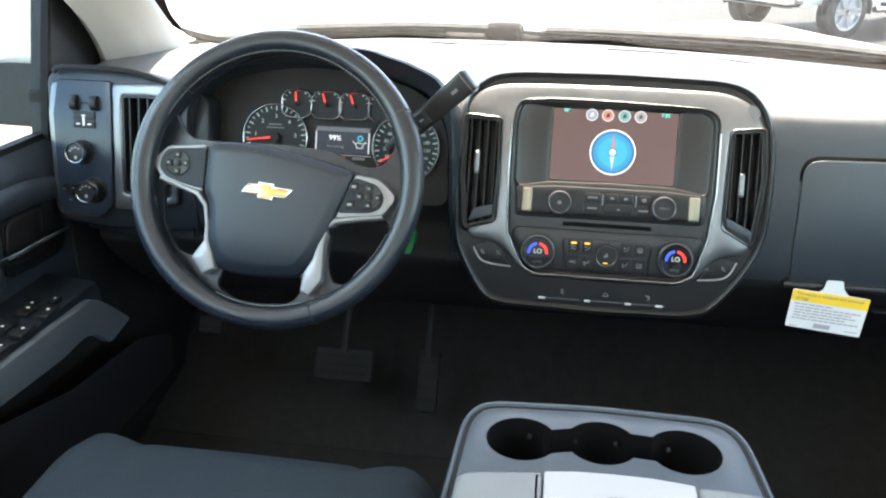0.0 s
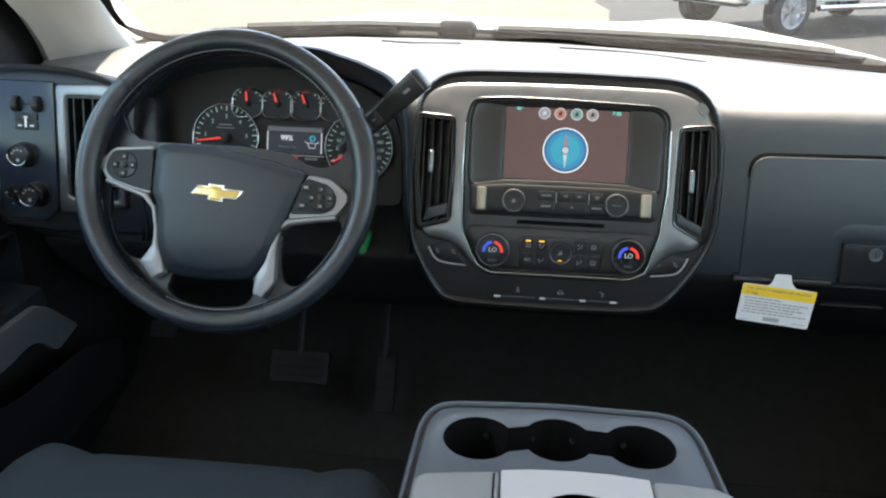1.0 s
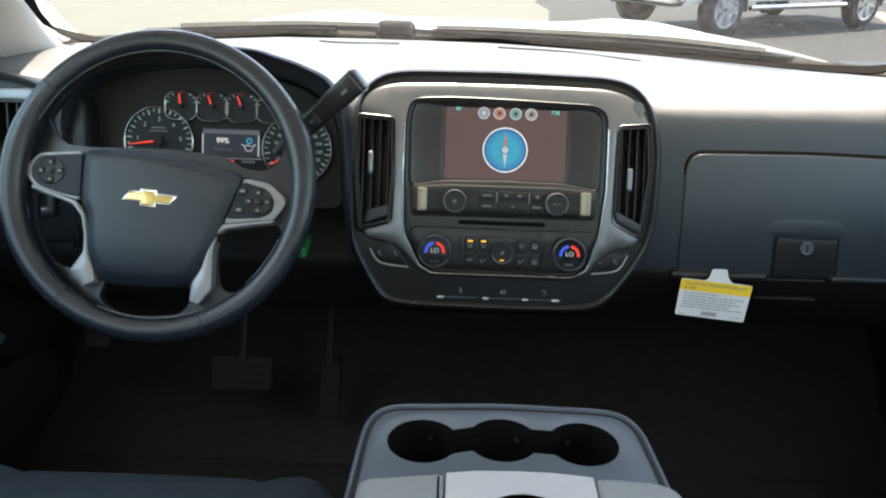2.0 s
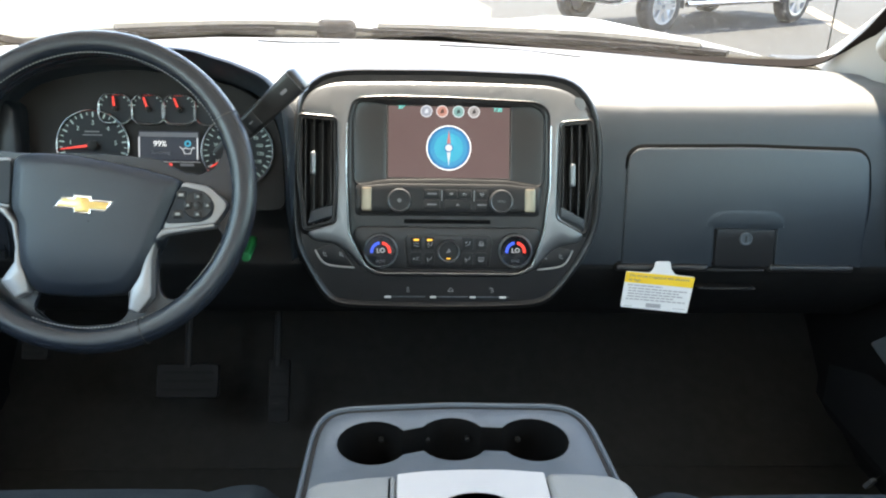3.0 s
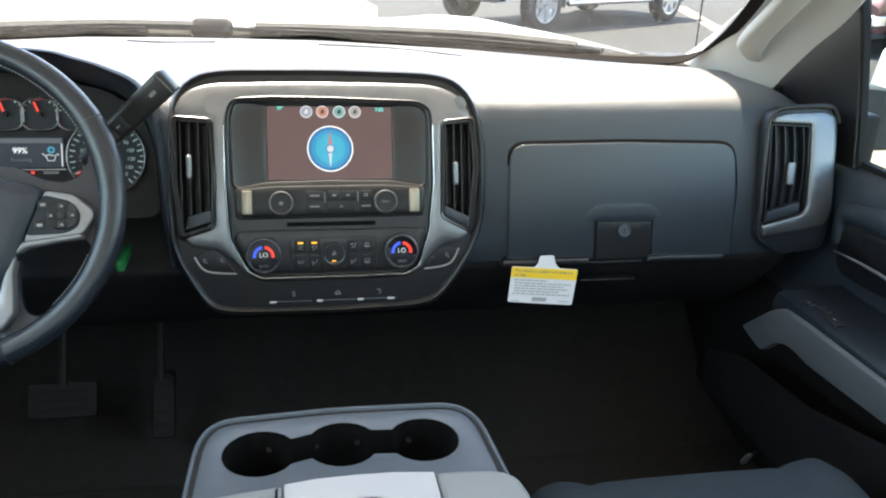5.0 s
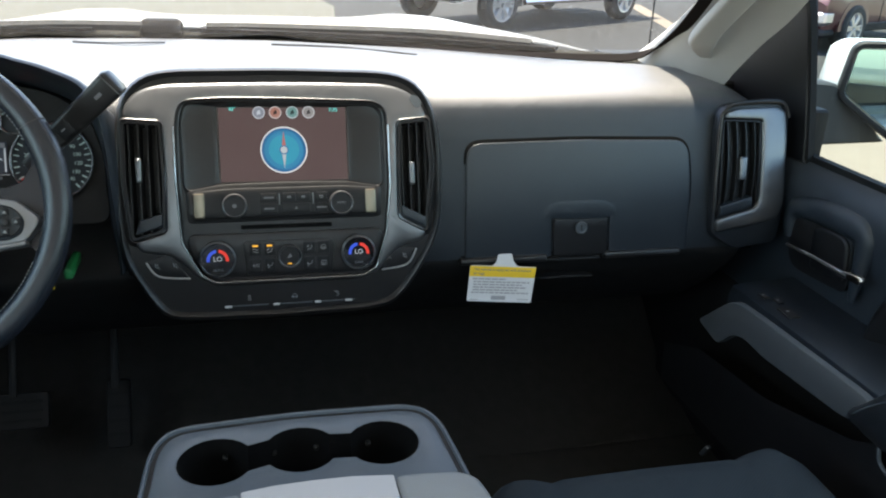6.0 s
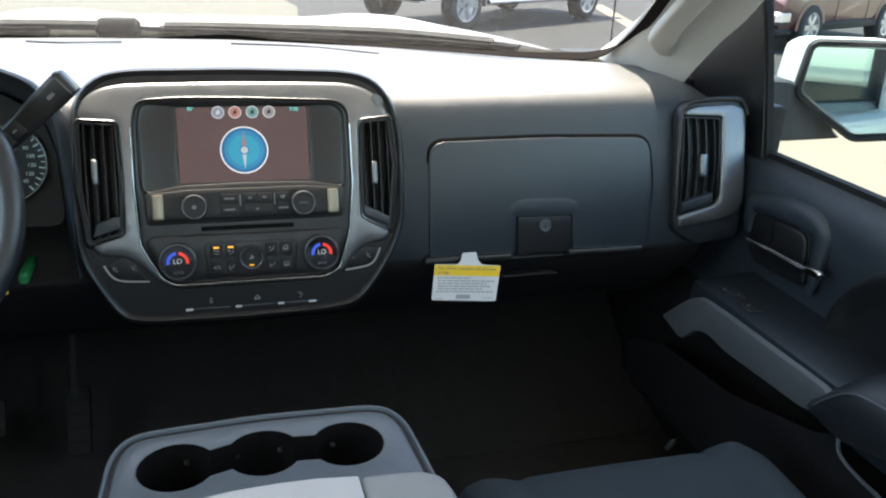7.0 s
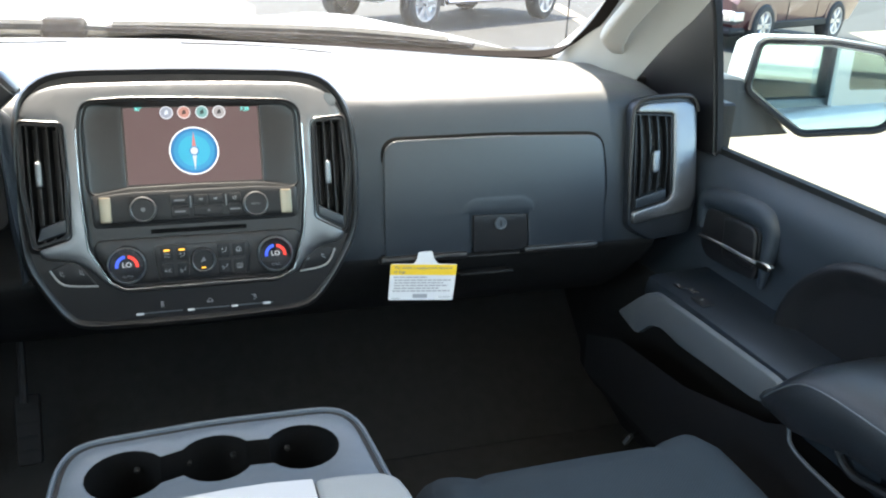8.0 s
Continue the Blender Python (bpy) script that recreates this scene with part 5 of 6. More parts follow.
vent_p = make_vent("air_vent", RV @ Matrix.Translation((0, 0, 0.004)), inset(RVENT[::-1], 0.0012), 4, (0.3070, 0.010, 0.038), "passenger side air vent with black slats", lean=0.006, flap=[(0.2660, -0.0700), (0.3275, -0.0555), (0.3275, -0.0360), (0.2660, -0.0520)])

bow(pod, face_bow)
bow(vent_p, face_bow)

# left switch pod
SW = plane_at(-0.73, -0.02, 1.3, 12)
pod = thing("switch_pod", SW, "silver-edged headlight switch panel beside the steering wheel", "switch panel")
bm = slab(bmesh.new(), rounded([(-0.150, 0.09), (-0.122, 0.108), (-0.035, 0.108), (0.05, 0.0935), (0.12, 0.07), (0.12, -0.14), (-0.05, -0.145), (-0.14, -0.135)], 0.014), [(0, -0.07), (0, -0.008), (0.003, -0.003), (0.006, -0.002)], [rounded([(-0.0185, 0.066), (0.024, 0.0665), (0.06, 0.064), (0.06, -0.088), (-0.0175, -0.085)], 0.006)])
part("pod_body", bm, PODDARK, pod)
part("brow", sweep(bmesh.new(), smooth_curve([(-0.13, 0.098, 0.004), (-0.112, 0.1055, 0.008), (-0.035, 0.105, 0.008), (0.02, 0.098, 0.006), (0.06, 0.083, 0.0)], 6), rod(0.0042, 8)), LOWER, pod)
bm = slab(bmesh.new(), rounded([(-0.1345, 0.082), (-0.142, 0.034), (-0.134, -0.1185), (-0.118, -0.1275), (-0.058, -0.1275), (-0.046, -0.110), (-0.046, 0.07)], 0.008), [(0, -0.004), (0, 0.004), (0.001, 0.006), (0.0025, 0.0065)])
part("silver_edge", bm, SILVER, pod, "silver edge of the switch panel")
panel = part("switch_panel", slab(bmesh.new(), rounded([(-0.124, 0.087), (-0.1335, 0.034), (-0.128, -0.115), (-0.114, -0.1235), (-0.052, -0.1235), (-0.0365, -0.1055), (-0.0355, 0.087)], 0.008), [(0, 0.0), (0, 0.006), (0.0015, 0.0078), (0.004, 0.0082)]), PANELBLUE, pod, "blue-black switch panel")
for x in (-0.0945, -0.0610):
    bm = bmesh.new()
    lathe(bm, [(0, -0.0055), (0.011, -0.0055), (0.012, -0.004), (0.012, 0.004), (0.011, 0.0055), (0, 0.0055)], 0, 0, 24)
    part("thumb_wheel", bm, BUTTON, panel).matrix_basis = Matrix.Translation((x, 0.0518, 0.0082)) @ pose(0, 0, 0, 0, 90, 0)
part("axle", plate(box2(-0.086, 0.0505, -0.07, 0.053), 0.004, 0.009, 0.0005), DEEP, panel)
for y0, y1, x0, x1 in ((0.0265, 0.0385, -0.098, -0.062), (0.0135, 0.0255, -0.098, -0.081), (0.0135, 0.0255, -0.079, -0.062)):
    b = part("button", plate(rbox(x0, y0, x1, y1, 0.002), 0.006, 0.0108, 0.001), BUTTON, panel)
    part("legend", slab(bmesh.new(), box2((x0 + x1) / 2 - 0.003, (y0 + y1) / 2 - 0.001, (x0 + x1) / 2 + 0.003, (y0 + y1) / 2 + 0.001), [(0, 0.0104), (0, 0.0112)]), WHITE, b)
part("legend", slab(bmesh.new(), box2(-0.0815, 0.017, -0.0785, 0.0305), [(0, 0.0106), (0, 0.0114)]), WHITE, panel)
for x, y, r, h in ((-0.085, -0.0245, 0.0168, 0.022), (-0.066, -0.083, 0.0178, 0.028)):
    part("dial_base", lathe(bmesh.new(), [(r * 1.15, 0.006), (r * 1.15, 0.0105), (r * 1.05, 0.012)], x, y, 32), DEEP, panel)
    k = knob(x, y, r, 0.008, h, panel, face=PANEL, ring=RIM, label="round headlight knob with a chrome ring")
    for a in (160, 125, 90, 55):
        px, py = x + r * 0.56 * math.cos(radians(a)), y + r * 0.50 * math.sin(radians(a))
        part("legend", slab(bmesh.new(), rbox(px - 0.0017, py - 0.0012, px + 0.0017, py + 0.0012, 0.0006), [(0, 0.008 + h * 0.9), (0, 0.0086 + h * 0.9)]), INKPALE, k)
    part("legend", slab(bmesh.new(), rbox(x - 0.0022, y - 0.0095, x + 0.0022, y - 0.0045, 0.0012), [(0, 0.008 + h * 0.9), (0, 0.0086 + h * 0.9)]), INKPALE, k)
for lx, ly in ((-0.114, -0.083), (-0.099, -0.081), (-0.108, -0.1005)):
    part("legend", slab(bmesh.new(), box2(lx - 0.002, ly - 0.001, lx + 0.002, ly + 0.001), [(0, 0.008), (0, 0.0165 if ly > -0.09 else 0.0090)]), INK, panel)
k = knob(-0.107, -0.083, 0.0095, 0.008, 0.007, panel, face=BUTTON, ring=BUTTON, label="small fog lamp knob")
bm = slab(bmesh.new(), rounded([(-0.034, 0.0775), (-0.03, 0.0835), (0.045, 0.0865), (0.072, 0.078), (0.072, -0.098), (-0.0083, -0.1115), (-0.034, -0.1115)], 0.005), [(0, -0.005), (0, 0.005), (0.0015, 0.0078), (0.004, 0.0085)], [rounded([(-0.0185, 0.066), (0.024, 0.0665), (0.06, 0.064), (0.06, -0.088), (-0.0175, -0.085)], 0.006)])
part("vent_frame", bm, SILVER, pod, "satin silver vent frame")
vent_d = make_vent("air_vent", SW @ Matrix.Translation((0, 0, 0.005)), rounded([(-0.018, 0.0655), (0.024, 0.066), (0.0595, 0.0635), (0.0595, -0.0875), (-0.017, -0.0845)], 0.005), 5, (0.02, 0.0, 0.034), "driver side air vent with black slats")


def pod_bow(u, v):
    return 1.5 * (v - 0.0) ** 2


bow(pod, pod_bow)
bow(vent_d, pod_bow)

# ---- instrument cluster ----
CL = plane_at(-0.43, 0.03, 1.33, 18)
cluster = thing("instrument_cluster", CL, "instrument cluster with six lit gauges under a brow", "gauges")
inner = [(-0.207, -0.12), (-0.205, -0.046), (-0.2025, 0.024), (-0.185, 0.055), (-0.152, 0.0755), (-0.061, 0.087), (0.03, 0.079), (0.12, 0.062), (0.168, 0.03), (0.185, -0.02), (0.19, -0.12)]
back = slab(bmesh.new(), inset(rounded(inner, 0.02, 4), 0.0), [(0, -0.03), (0, -0.004), (0.001, -0.003)])
part("face", back, HOODED, cluster, "black gauge panel")
lip = [(-0.212, -0.19), (-0.213, -0.05), (-0.209, 0.0), (-0.19, 0.045), (-0.15, 0.078), (-0.075, 0.097), (0.0, 0.101), (0.072, 0.098), (0.104, 0.0905), (0.142, 0.079), (0.183, 0.056), (0.2, 0.0), (0.205, -0.19)]
inn2 = [(-0.207, -0.12), (-0.205, -0.046), (-0.2025, 0.024), (-0.185, 0.055), (-0.14, 0.077), (-0.061, 0.087), (0.03, 0.083), (0.07, 0.076), (0.11, 0.066), (0.15, 0.048), (0.172, 0.02), (0.185, -0.03), (0.19, -0.12)]
bm = bmesh.new()
A = smooth_curve([(x, y, 0) for x, y in inn2], 5)
B = smooth_curve([(x, y, 0) for x, y in lip], 5)
rows = []
for a, b in zip(A, B):
    k = max(0.0, min(1.0, (b.y + 0.02) / 0.12))
    f = (0.055 + 0.055 * k) * max(0.1, min(1.0, 1 + (b.y + 0.05) / 0.12))
    drop = 0.006
    rows.append([(a.x, a.y, -0.004), (a.x * 0.6 + b.x * 0.4, a.y * 0.6 + b.y * 0.4 - drop, f * 0.45), (b.x * 0.97, b.y - drop, f - 0.006), (b.x * 0.985, b.y - 0.003, f), (b.x, b.y, f - 0.004), (b.x * 1.01, b.y + 0.002, f - 0.02), (b.x * 1.03, b.y - 0.006 * (1 - k) - 0.012 * k, f * 0.2), (b.x * 1.05, b.y - 0.05 * k, -0.13)])
loft(bm, rows)
part("brow", bm, DASH, cluster, "dark hooded brow over the gauges")


def gauge(x, y, r, numbers, a0, a1, needle, squared=False, size=0.009, nl=0.86, ticks=20):
    g = part("gauge", slab(bmesh.new(), circle(x, y, r, 40) if not squared else rounded([(x - r, y - r * 0.55), (x - r * 0.6, y - r * 0.92), (x + r * 0.6, y - r * 0.92), (x + r, y - r * 0.55), (x + r, y + r * 0.45), (x + r * 0.6, y + r * 0.88), (x - r * 0.6, y + r * 0.88), (x - r, y + r * 0.45)], r * 0.25, 4), [(0, -0.006), (0, -0.0015)]), GAUGE, cluster, "dark gauge with white marks")
    edge = circle(x, y, r, 40) if not squared else rounded([(x - r, y - r * 0.55), (x - r * 0.6, y - r * 0.92), (x + r * 0.6, y - r * 0.92), (x + r, y - r * 0.55), (x + r, y + r * 0.45), (x + r * 0.6, y + r * 0.88), (x - r * 0.6, y + r * 0.88), (x - r, y + r * 0.45)], r * 0.25, 4)
    part("rim", slab(bmesh.new(), edge, [(0, -0.004), (-0.0006, 0.002), (0.0006, 0.0032), (0.0018, 0.0015)], [inset(edge, 0.0022)[::-1]]), RIM, g, "thin chrome rim")
    for i in range(ticks + 1):
        a = radians(a0 + (a1 - a0) * i / ticks)
        L, wd = (0.09, 0.0006) if i % 2 else (0.14, 0.0009)
        d, n = Vector((math.cos(a), math.sin(a))), Vector((-math.sin(a), math.cos(a)))
        p, q = Vector((x, y)) + d * r * 0.93, Vector((x, y)) + d * r * (0.93 - L)
        part("tick", slab(bmesh.new(), [tuple(p + n * wd), tuple(p - n * wd), tuple(q - n * wd), tuple(q + n * wd)], [(0, -0.002), (0, -0.0008)]), TICK, g)
    for i, s in enumerate(numbers):
        a = radians(a0 + (a1 - a0) * i / max(1, len(numbers) - 1))
        words("numeral", s, x + math.cos(a) * r * 0.62, y + math.sin(a) * r * 0.62, -0.001, size, TICK, g)
    a = radians(needle)
    d, n = Vector((math.cos(a), math.sin(a))), Vector((-math.sin(a), math.cos(a)))
    p, q = Vector((x, y)) + d * r * nl, Vector((x, y)) - d * r * 0.12
    wn_ = 0.0011 if squared else 0.0007
    bm = slab(bmesh.new(), [tuple(p + n * wn_), tuple(p - n * wn_), tuple(q - n * (0.0010 + r * 0.02)), tuple(q + n * (0.0010 + r * 0.02))], [(0, 0.003), (0, 0.0048), (0.0004, 0.0054)])
    part("needle", bm, LITRED, g, "lit red needle")
    part("hub", lathe(bmesh.new(), [(r * 0.12 + 0.001, -0.001), (r * 0.12 + 0.001, 0.005), (r * 0.08, 0.0062), (0, 0.0062)], x, y, 20), DEEP, g)
    return g


tach = gauge(-0.0892, -0.0275, 0.0525, ["0", "1", "2", "3", "4", "5", "6"], 215, -35, 188, ticks=24)
bar("print_line", -0.101, -0.0085, -0.080, -0.0065, -0.001, INK, tach)
bar("print_line", -0.104, -0.0132, -0.076, -0.0116, -0.001, INK, tach)
sp = gauge(0.1195, -0.033, 0.053, ["0", "10", "20", "30", "40", "50", "60", "70", "80", "90", "100", "120", "130", "140"], 228, -48, 212, size=0.0072, ticks=28)
part("warning_lamp", slab(bmesh.new(), circle(0.106, -0.058, 0.004, 16), [(0, -0.002), (0, -0.0006)]), LITRED, sp, "lit red warning lamp")
for x, nd in ((-0.0563, 96), (-0.0092, 108), (0.0355, 112), (0.0815, 105)):
    gauge(x, 0.0262, 0.0248, [], 165, 15, nd, squared=True, ticks=8, nl=0.7)
lcd = part("driver_display", slab(bmesh.new(), rbox(-0.0238, -0.048, 0.0637, -0.0052, 0.003), [(0, -0.005), (0, 0.0), (0.0008, 0.0008)]), LCD, cluster, "small grey driver display")
part("header_band", slab(bmesh.new(), box2(-0.022, -0.0135, 0.062, -0.007), [(0, 0), (0, 0.0013)]), INK, lcd)
words("percent_text", "99%", 0.0075, -0.024, 0.0012, 0.0115, LIT, lcd)
words("remaining_text", "Remaining", 0.0085, -0.0365, 0.0012, 0.0065, INK, lcd)
sign("can", 0.0455, -0.0325, 0.0013, 0.0095, DIMLIT, lcd, 0.0008, "oil_can")
part("dial_mark", slab(bmesh.new(), circle(0.0475, -0.023, 0.0048, 20), [(0, 0), (0, 0.0013)], [circle(0.0475, -0.023, 0.0024, 20)]), CYAN, lcd)
for x in (-0.0225, 0.0615):
    part("edge_light", slab(bmesh.new(), box2(x - 0.001, -0.046, x + 0.001, -0.014), [(0, 0), (0, 0.0013)]), DIMLIT, lcd)
bar("odometer_line", -0.027, -0.0502, 0.066, -0.0496, 0.0, DIMLIT, cluster)
bar("odometer_bar", 0.036, -0.0562, 0.056, -0.0522, 0.0, INK, cluster)
bar("lamp_mark", 0.020, -0.056, 0.0245, -0.052, 0.0, LITRED, cluster)

# ---- steering wheel ----
WM = plane_at(-0.4392, -0.2075, 1.3134, 26.0, 0.72)
wheel = thing("steering_wheel", WM, "black leather steering wheel with silver spokes and gold badge", "steering wheel")
R = 0.1800
bm = bmesh.new()
n = 96
path = []
rings = []
for i in range(n):
    a = 2 * math.pi * i / n
    deg = math.degrees(a) % 360
    t = 0.0155 + 0.0012 * (math.exp(-((deg - 20) / 14) ** 2) + math.exp(-((deg - 160) / 14) ** 2))
    ring = []
    for j in range(18):
        b = 2 * math.pi * j / 18
        rr = R + t * 0.98 * math.cos(b)
        ring.append(bm.verts.new((rr * math.cos(a), rr * math.sin(a), t * 1.08 * math.sin(b))))
    rings.append(ring)
for i in range(n):
    A, B = rings[i - 1], rings[i]
    for j in range(18):
        bm.faces.new((A[j - 1], A[j], B[j], B[j - 1]))
rim = part("rim", bm, LEATHER, wheel, "black leather-wrapped rim")
rim.matrix_basis = Matrix.Translation((0, -0.0016, 0))
for a in (139, 30, 232.5, 291):
    c, s = math.cos(radians(a)), math.sin(radians(a))
    path = [((R + 0.0160 * math.cos(b)) * c, (R + 0.0160 * math.cos(b)) * s, 0.0172 * math.sin(b)) for b in [2 * math.pi * k / 20 for k in range(20)]]
    part("seam", sweep(bmesh.new(), path, rod(0.0007, 5), closed=True, up=(c * 0.01, s * 0.01 + 1e-3, 1)), DEEP, rim)
stitch = bmesh.new()
for a_from, a_to in ((26, 154), (247, 294), (314, 338)):
    deep, up_ = (0.0139, 0.0084) if a_from == 26 else (0.0154, 0.0030)
    for k in range(int((a_to - a_from) / 1.5)):
        at = a_from + 1.5 * k
        pts = [((R - deep) * math.cos(a), (R - deep) * math.sin(a), up_) for a in (radians(at), radians(at + 0.85))]
        sweep(stitch, pts, rod(0.0006, 4))
tagged(part("stitching", stitch, THREAD, rim, "pale stitched thread"), kind="stuff")
# spoke plate with its openings
def clip(pts, r=0.168):
    out = []
    for x, y in pts:
        k = math.hypot(x, y)
        out.append((x * r / k, y * r / k) if k > r else (x, y))
    return out


top = circle(0, 0, 0.1690, 24, 152, 26) + [(0.148, 0.046), (0.138, 0.029), (0.121, 0.022), (0.101, 0.025), (0.07, 0.041), (0.0, 0.047), (-0.1, 0.0465), (-0.124, 0.049), (-0.137, 0.058)]
hl = rounded(clip([(-0.160, -0.0130), (-0.1354, -0.0205), (-0.1090, -0.0290), (-0.0960, -0.0440), (-0.0925, -0.0886), (-0.1060, -0.109), (-0.137, -0.104), (-0.155, -0.070)]), 0.012, 4)
hr = rounded(clip([(0.0740, -0.0575), (0.0840, -0.0510), (0.1430, -0.0445), (0.1520, -0.053), (0.1375, -0.0950), (0.1027, -0.1310), (0.0800, -0.1325), (0.0735, -0.1074)]), 0.012, 4)
hb = rounded([(-0.0745, -0.1440), (-0.0690, -0.1300), (-0.0600, -0.1050), (0.0330, -0.1050), (0.0395, -0.1300), (0.0395, -0.1500), (0.0260, -0.1615), (-0.0187, -0.1650), (-0.0520, -0.1595)], 0.010, 4)
bm = slab(bmesh.new(), circle(0, 0, 0.1725, 72), [(0, -0.030), (0, -0.021), (0.0008, -0.020)], [top, hl, hr, hb])
part("spokes", bm, LEATHER, wheel, "black spokes")
hub = [(-0.0940, 0.0395), (-0.070, 0.0435), (-0.0194, 0.0410), (0.0571, 0.0260), (0.1046, 0.0125), (0.1030, -0.0010), (0.0861, -0.0412), (0.0681, -0.0875), (0.0607, -0.1023), (0.0440, -0.1265), (-0.0100, -0.1300), (-0.0583, -0.1261), (-0.0737, -0.1144), (-0.0841, -0.0858), (-0.0852, -0.0401), (-0.0955, -0.0220)]
shape = rounded(hub, 0.012, 4)
rows = [[(hx * k, -0.04 + (hy + 0.04) * k, w) for hx, hy in shape] for k, w in ((1.0, -0.036), (1.0, -0.006), (0.993, -0.001), (0.975, 0.0025), (0.955, 0.0042), (0.865, 0.0086), (0.84, 0.0096), (0.8, 0.0101), (0.6, 0.0108), (0.35, 0.0112), (0.1, 0.0114), (0.01, 0.0114))]
bm = loft(bmesh.new(), rows, closed=True)
airbag = part("airbag_cover", bm, VINYL, wheel, "dark grained airbag cover")
# badge: a plain slanted cross
cross = [(-0.0385, -0.0225), (-0.0300, -0.0124), (-0.0164, -0.0131), (-0.0164, -0.0099), (0.0018, -0.0115), (0.0018, -0.0152), (0.0262, -0.0176), (0.0195, -0.0275), (0.0018, -0.0263), (0.0010, -0.0308), (-0.0162, -0.0292), (-0.0164, -0.0240)]
badge = part("badge", slab(bmesh.new(), cross, [(-0.0014, 0.008), (-0.0014, 0.0112), (0.0, 0.0122), (0.0012, 0.0116)]), CHROME, wheel, "silver-edged gold badge of plain shape")
part("badge_face", slab(bmesh.new(), inset(cross[::-1] if signed(cross) < 0 else cross, 0.0010), [(0, 0.0105), (0, 0.0120), (0.0012, 0.0128)]), GOLD, badge)
padl = [(-0.0965, 0.0386), (-0.1495, 0.0352), (-0.1712, 0.0136), (-0.1572, -0.0065), (-0.128, -0.0165), (-0.0965, -0.0245)]
padr = [(0.105, 0.0105), (0.1367, 0.0053), (0.1575, -0.0125), (0.159, -0.0215), (0.1455, -0.0405), (0.0814, -0.0485)]
for pts, sx in ((padl, -1), (padr, 1)):
    p = part("spoke_pad", slab(bmesh.new(), rounded(pts, 0.006), [(0, -0.02), (0, -0.005), (0.0012, -0.003), (0.003, -0.0026)]), SPOKE, wheel, "silver spoke bezel with buttons")
    q = [(-0.0955, 0.0345), (-0.1495, 0.0305), (-0.1575, 0.0170), (-0.1580, 0.0040), (-0.1485, -0.0064), (-0.1224, -0.0150), (-0.0955, -0.0205)] if sx < 0 else [(0.1035, 0.0055), (0.133, -0.0023), (0.1445, -0.0170), (0.1412, -0.0321), (0.1280, -0.0392), (0.0850, -0.0412)]
    key = part("button_pad", slab(bmesh.new(), rounded(q, 0.006), [(0, -0.004), (0, -0.0012), (0.0012, 0.0)]), PADKEY, p, "black button pad")
    c = Vector((-0.1330, 0.0118)) if sx < 0 else Vector((0.1250, -0.0190))
    part("button", lathe(bmesh.new(), [(0.0172, -0.002), (0.0172, 0.0004), (0.0160, 0.0014), (0.0145, 0.0009), (0.0, 0.0009)], c.x, c.y, 24), BUTTON, key)
    part("button", lathe(bmesh.new(), [(0.0045, 0.001), (0.0045, 0.0030), (0.0035, 0.0036), (0, 0.0036)], c.x, c.y, 18), BUTTON, key)
    for dx, dy in ((0.0115, 0), (-0.0115, 0), (0, 0.0108), (0, -0.0108)):
        b = part("button", slab(bmesh.new(), rbox(c.x + dx - 0.0042, c.y + dy - 0.0042, c.x + dx + 0.0042, c.y + dy + 0.0042, 0.0018), [(0, 0.0), (0, 0.0022), (0.0010, 0.0030)]), BUTTON, key)
        part("legend", slab(bmesh.new(), rounded([(c.x + dx - 0.0022, c.y + dy - 0.0014), (c.x + dx + 0.0022, c.y + dy - 0.0014), (c.x + dx, c.y + dy + 0.0018)], 0.0005), [(0, 0.0026), (0, 0.0034)]), THREAD, b)
    for px, py in (((0.1048, -0.0065), (0.1011, -0.0297)) if sx > 0 else ()):
        b = part("button", slab(bmesh.new(), rbox(px - 0.006, py - 0.0048, px + 0.006, py + 0.0048, 0.002), [(0, -0.001), (0, 0.0010), (0.0010, 0.0018)]), BUTTON, key)
        part("legend", slab(bmesh.new(), rbox(px - 0.0028, py - 0.0016, px + 0.0028, py + 0.0016, 0.0006), [(0, 0.0014), (0, 0.0022)]), THREAD, b)
# silver lower spokes
def ribbon(pts, widths, w, name, label):
    pts = [Vector(p) for p in pts]
    L, Rr = [], []
    for i, p in enumerate(pts):
        d = (pts[min(i + 1, len(pts) - 1)] - pts[max(i - 1, 0)]).normalized()
        nrm = Vector((-d.y, d.x))
        L.append(tuple(p + nrm * widths[i]))
        Rr.append(tuple(p - nrm * widths[i]))
    return part(name, slab(bmesh.new(), rounded(L + Rr[::-1], 0.002, 2), [(0, -0.02), (0, w - 0.003), (0.001, w - 0.001), (0.0022, w)]), SPOKE, wheel, label)


ribbon([(-0.158, -0.0070), (-0.13, -0.0170), (-0.104, -0.0260), (-0.0915, -0.0415), (-0.0870, -0.066), (-0.0862, -0.088), (-0.0905, -0.108), (-0.0800, -0.1275)], [0.0032, 0.0032, 0.004, 0.0034, 0.003, 0.0038, 0.0145, 0.0085], -0.001, "silver_spoke", "satin silver spoke trim")
ribbon([(0.145, -0.0425), (0.115, -0.0465), (0.0830, -0.0512), (0.0725, -0.060), (0.0665, -0.083), (0.0640, -0.104), (0.0590, -0.125), (0.0500, -0.1470)], [0.0032, 0.0032, 0.0040, 0.0034, 0.0042, 0.0070, 0.0130, 0.0068], -0.001, "silver_spoke", "satin silver spoke trim")
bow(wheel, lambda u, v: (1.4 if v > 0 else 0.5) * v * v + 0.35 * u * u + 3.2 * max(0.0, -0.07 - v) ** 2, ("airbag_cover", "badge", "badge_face"))
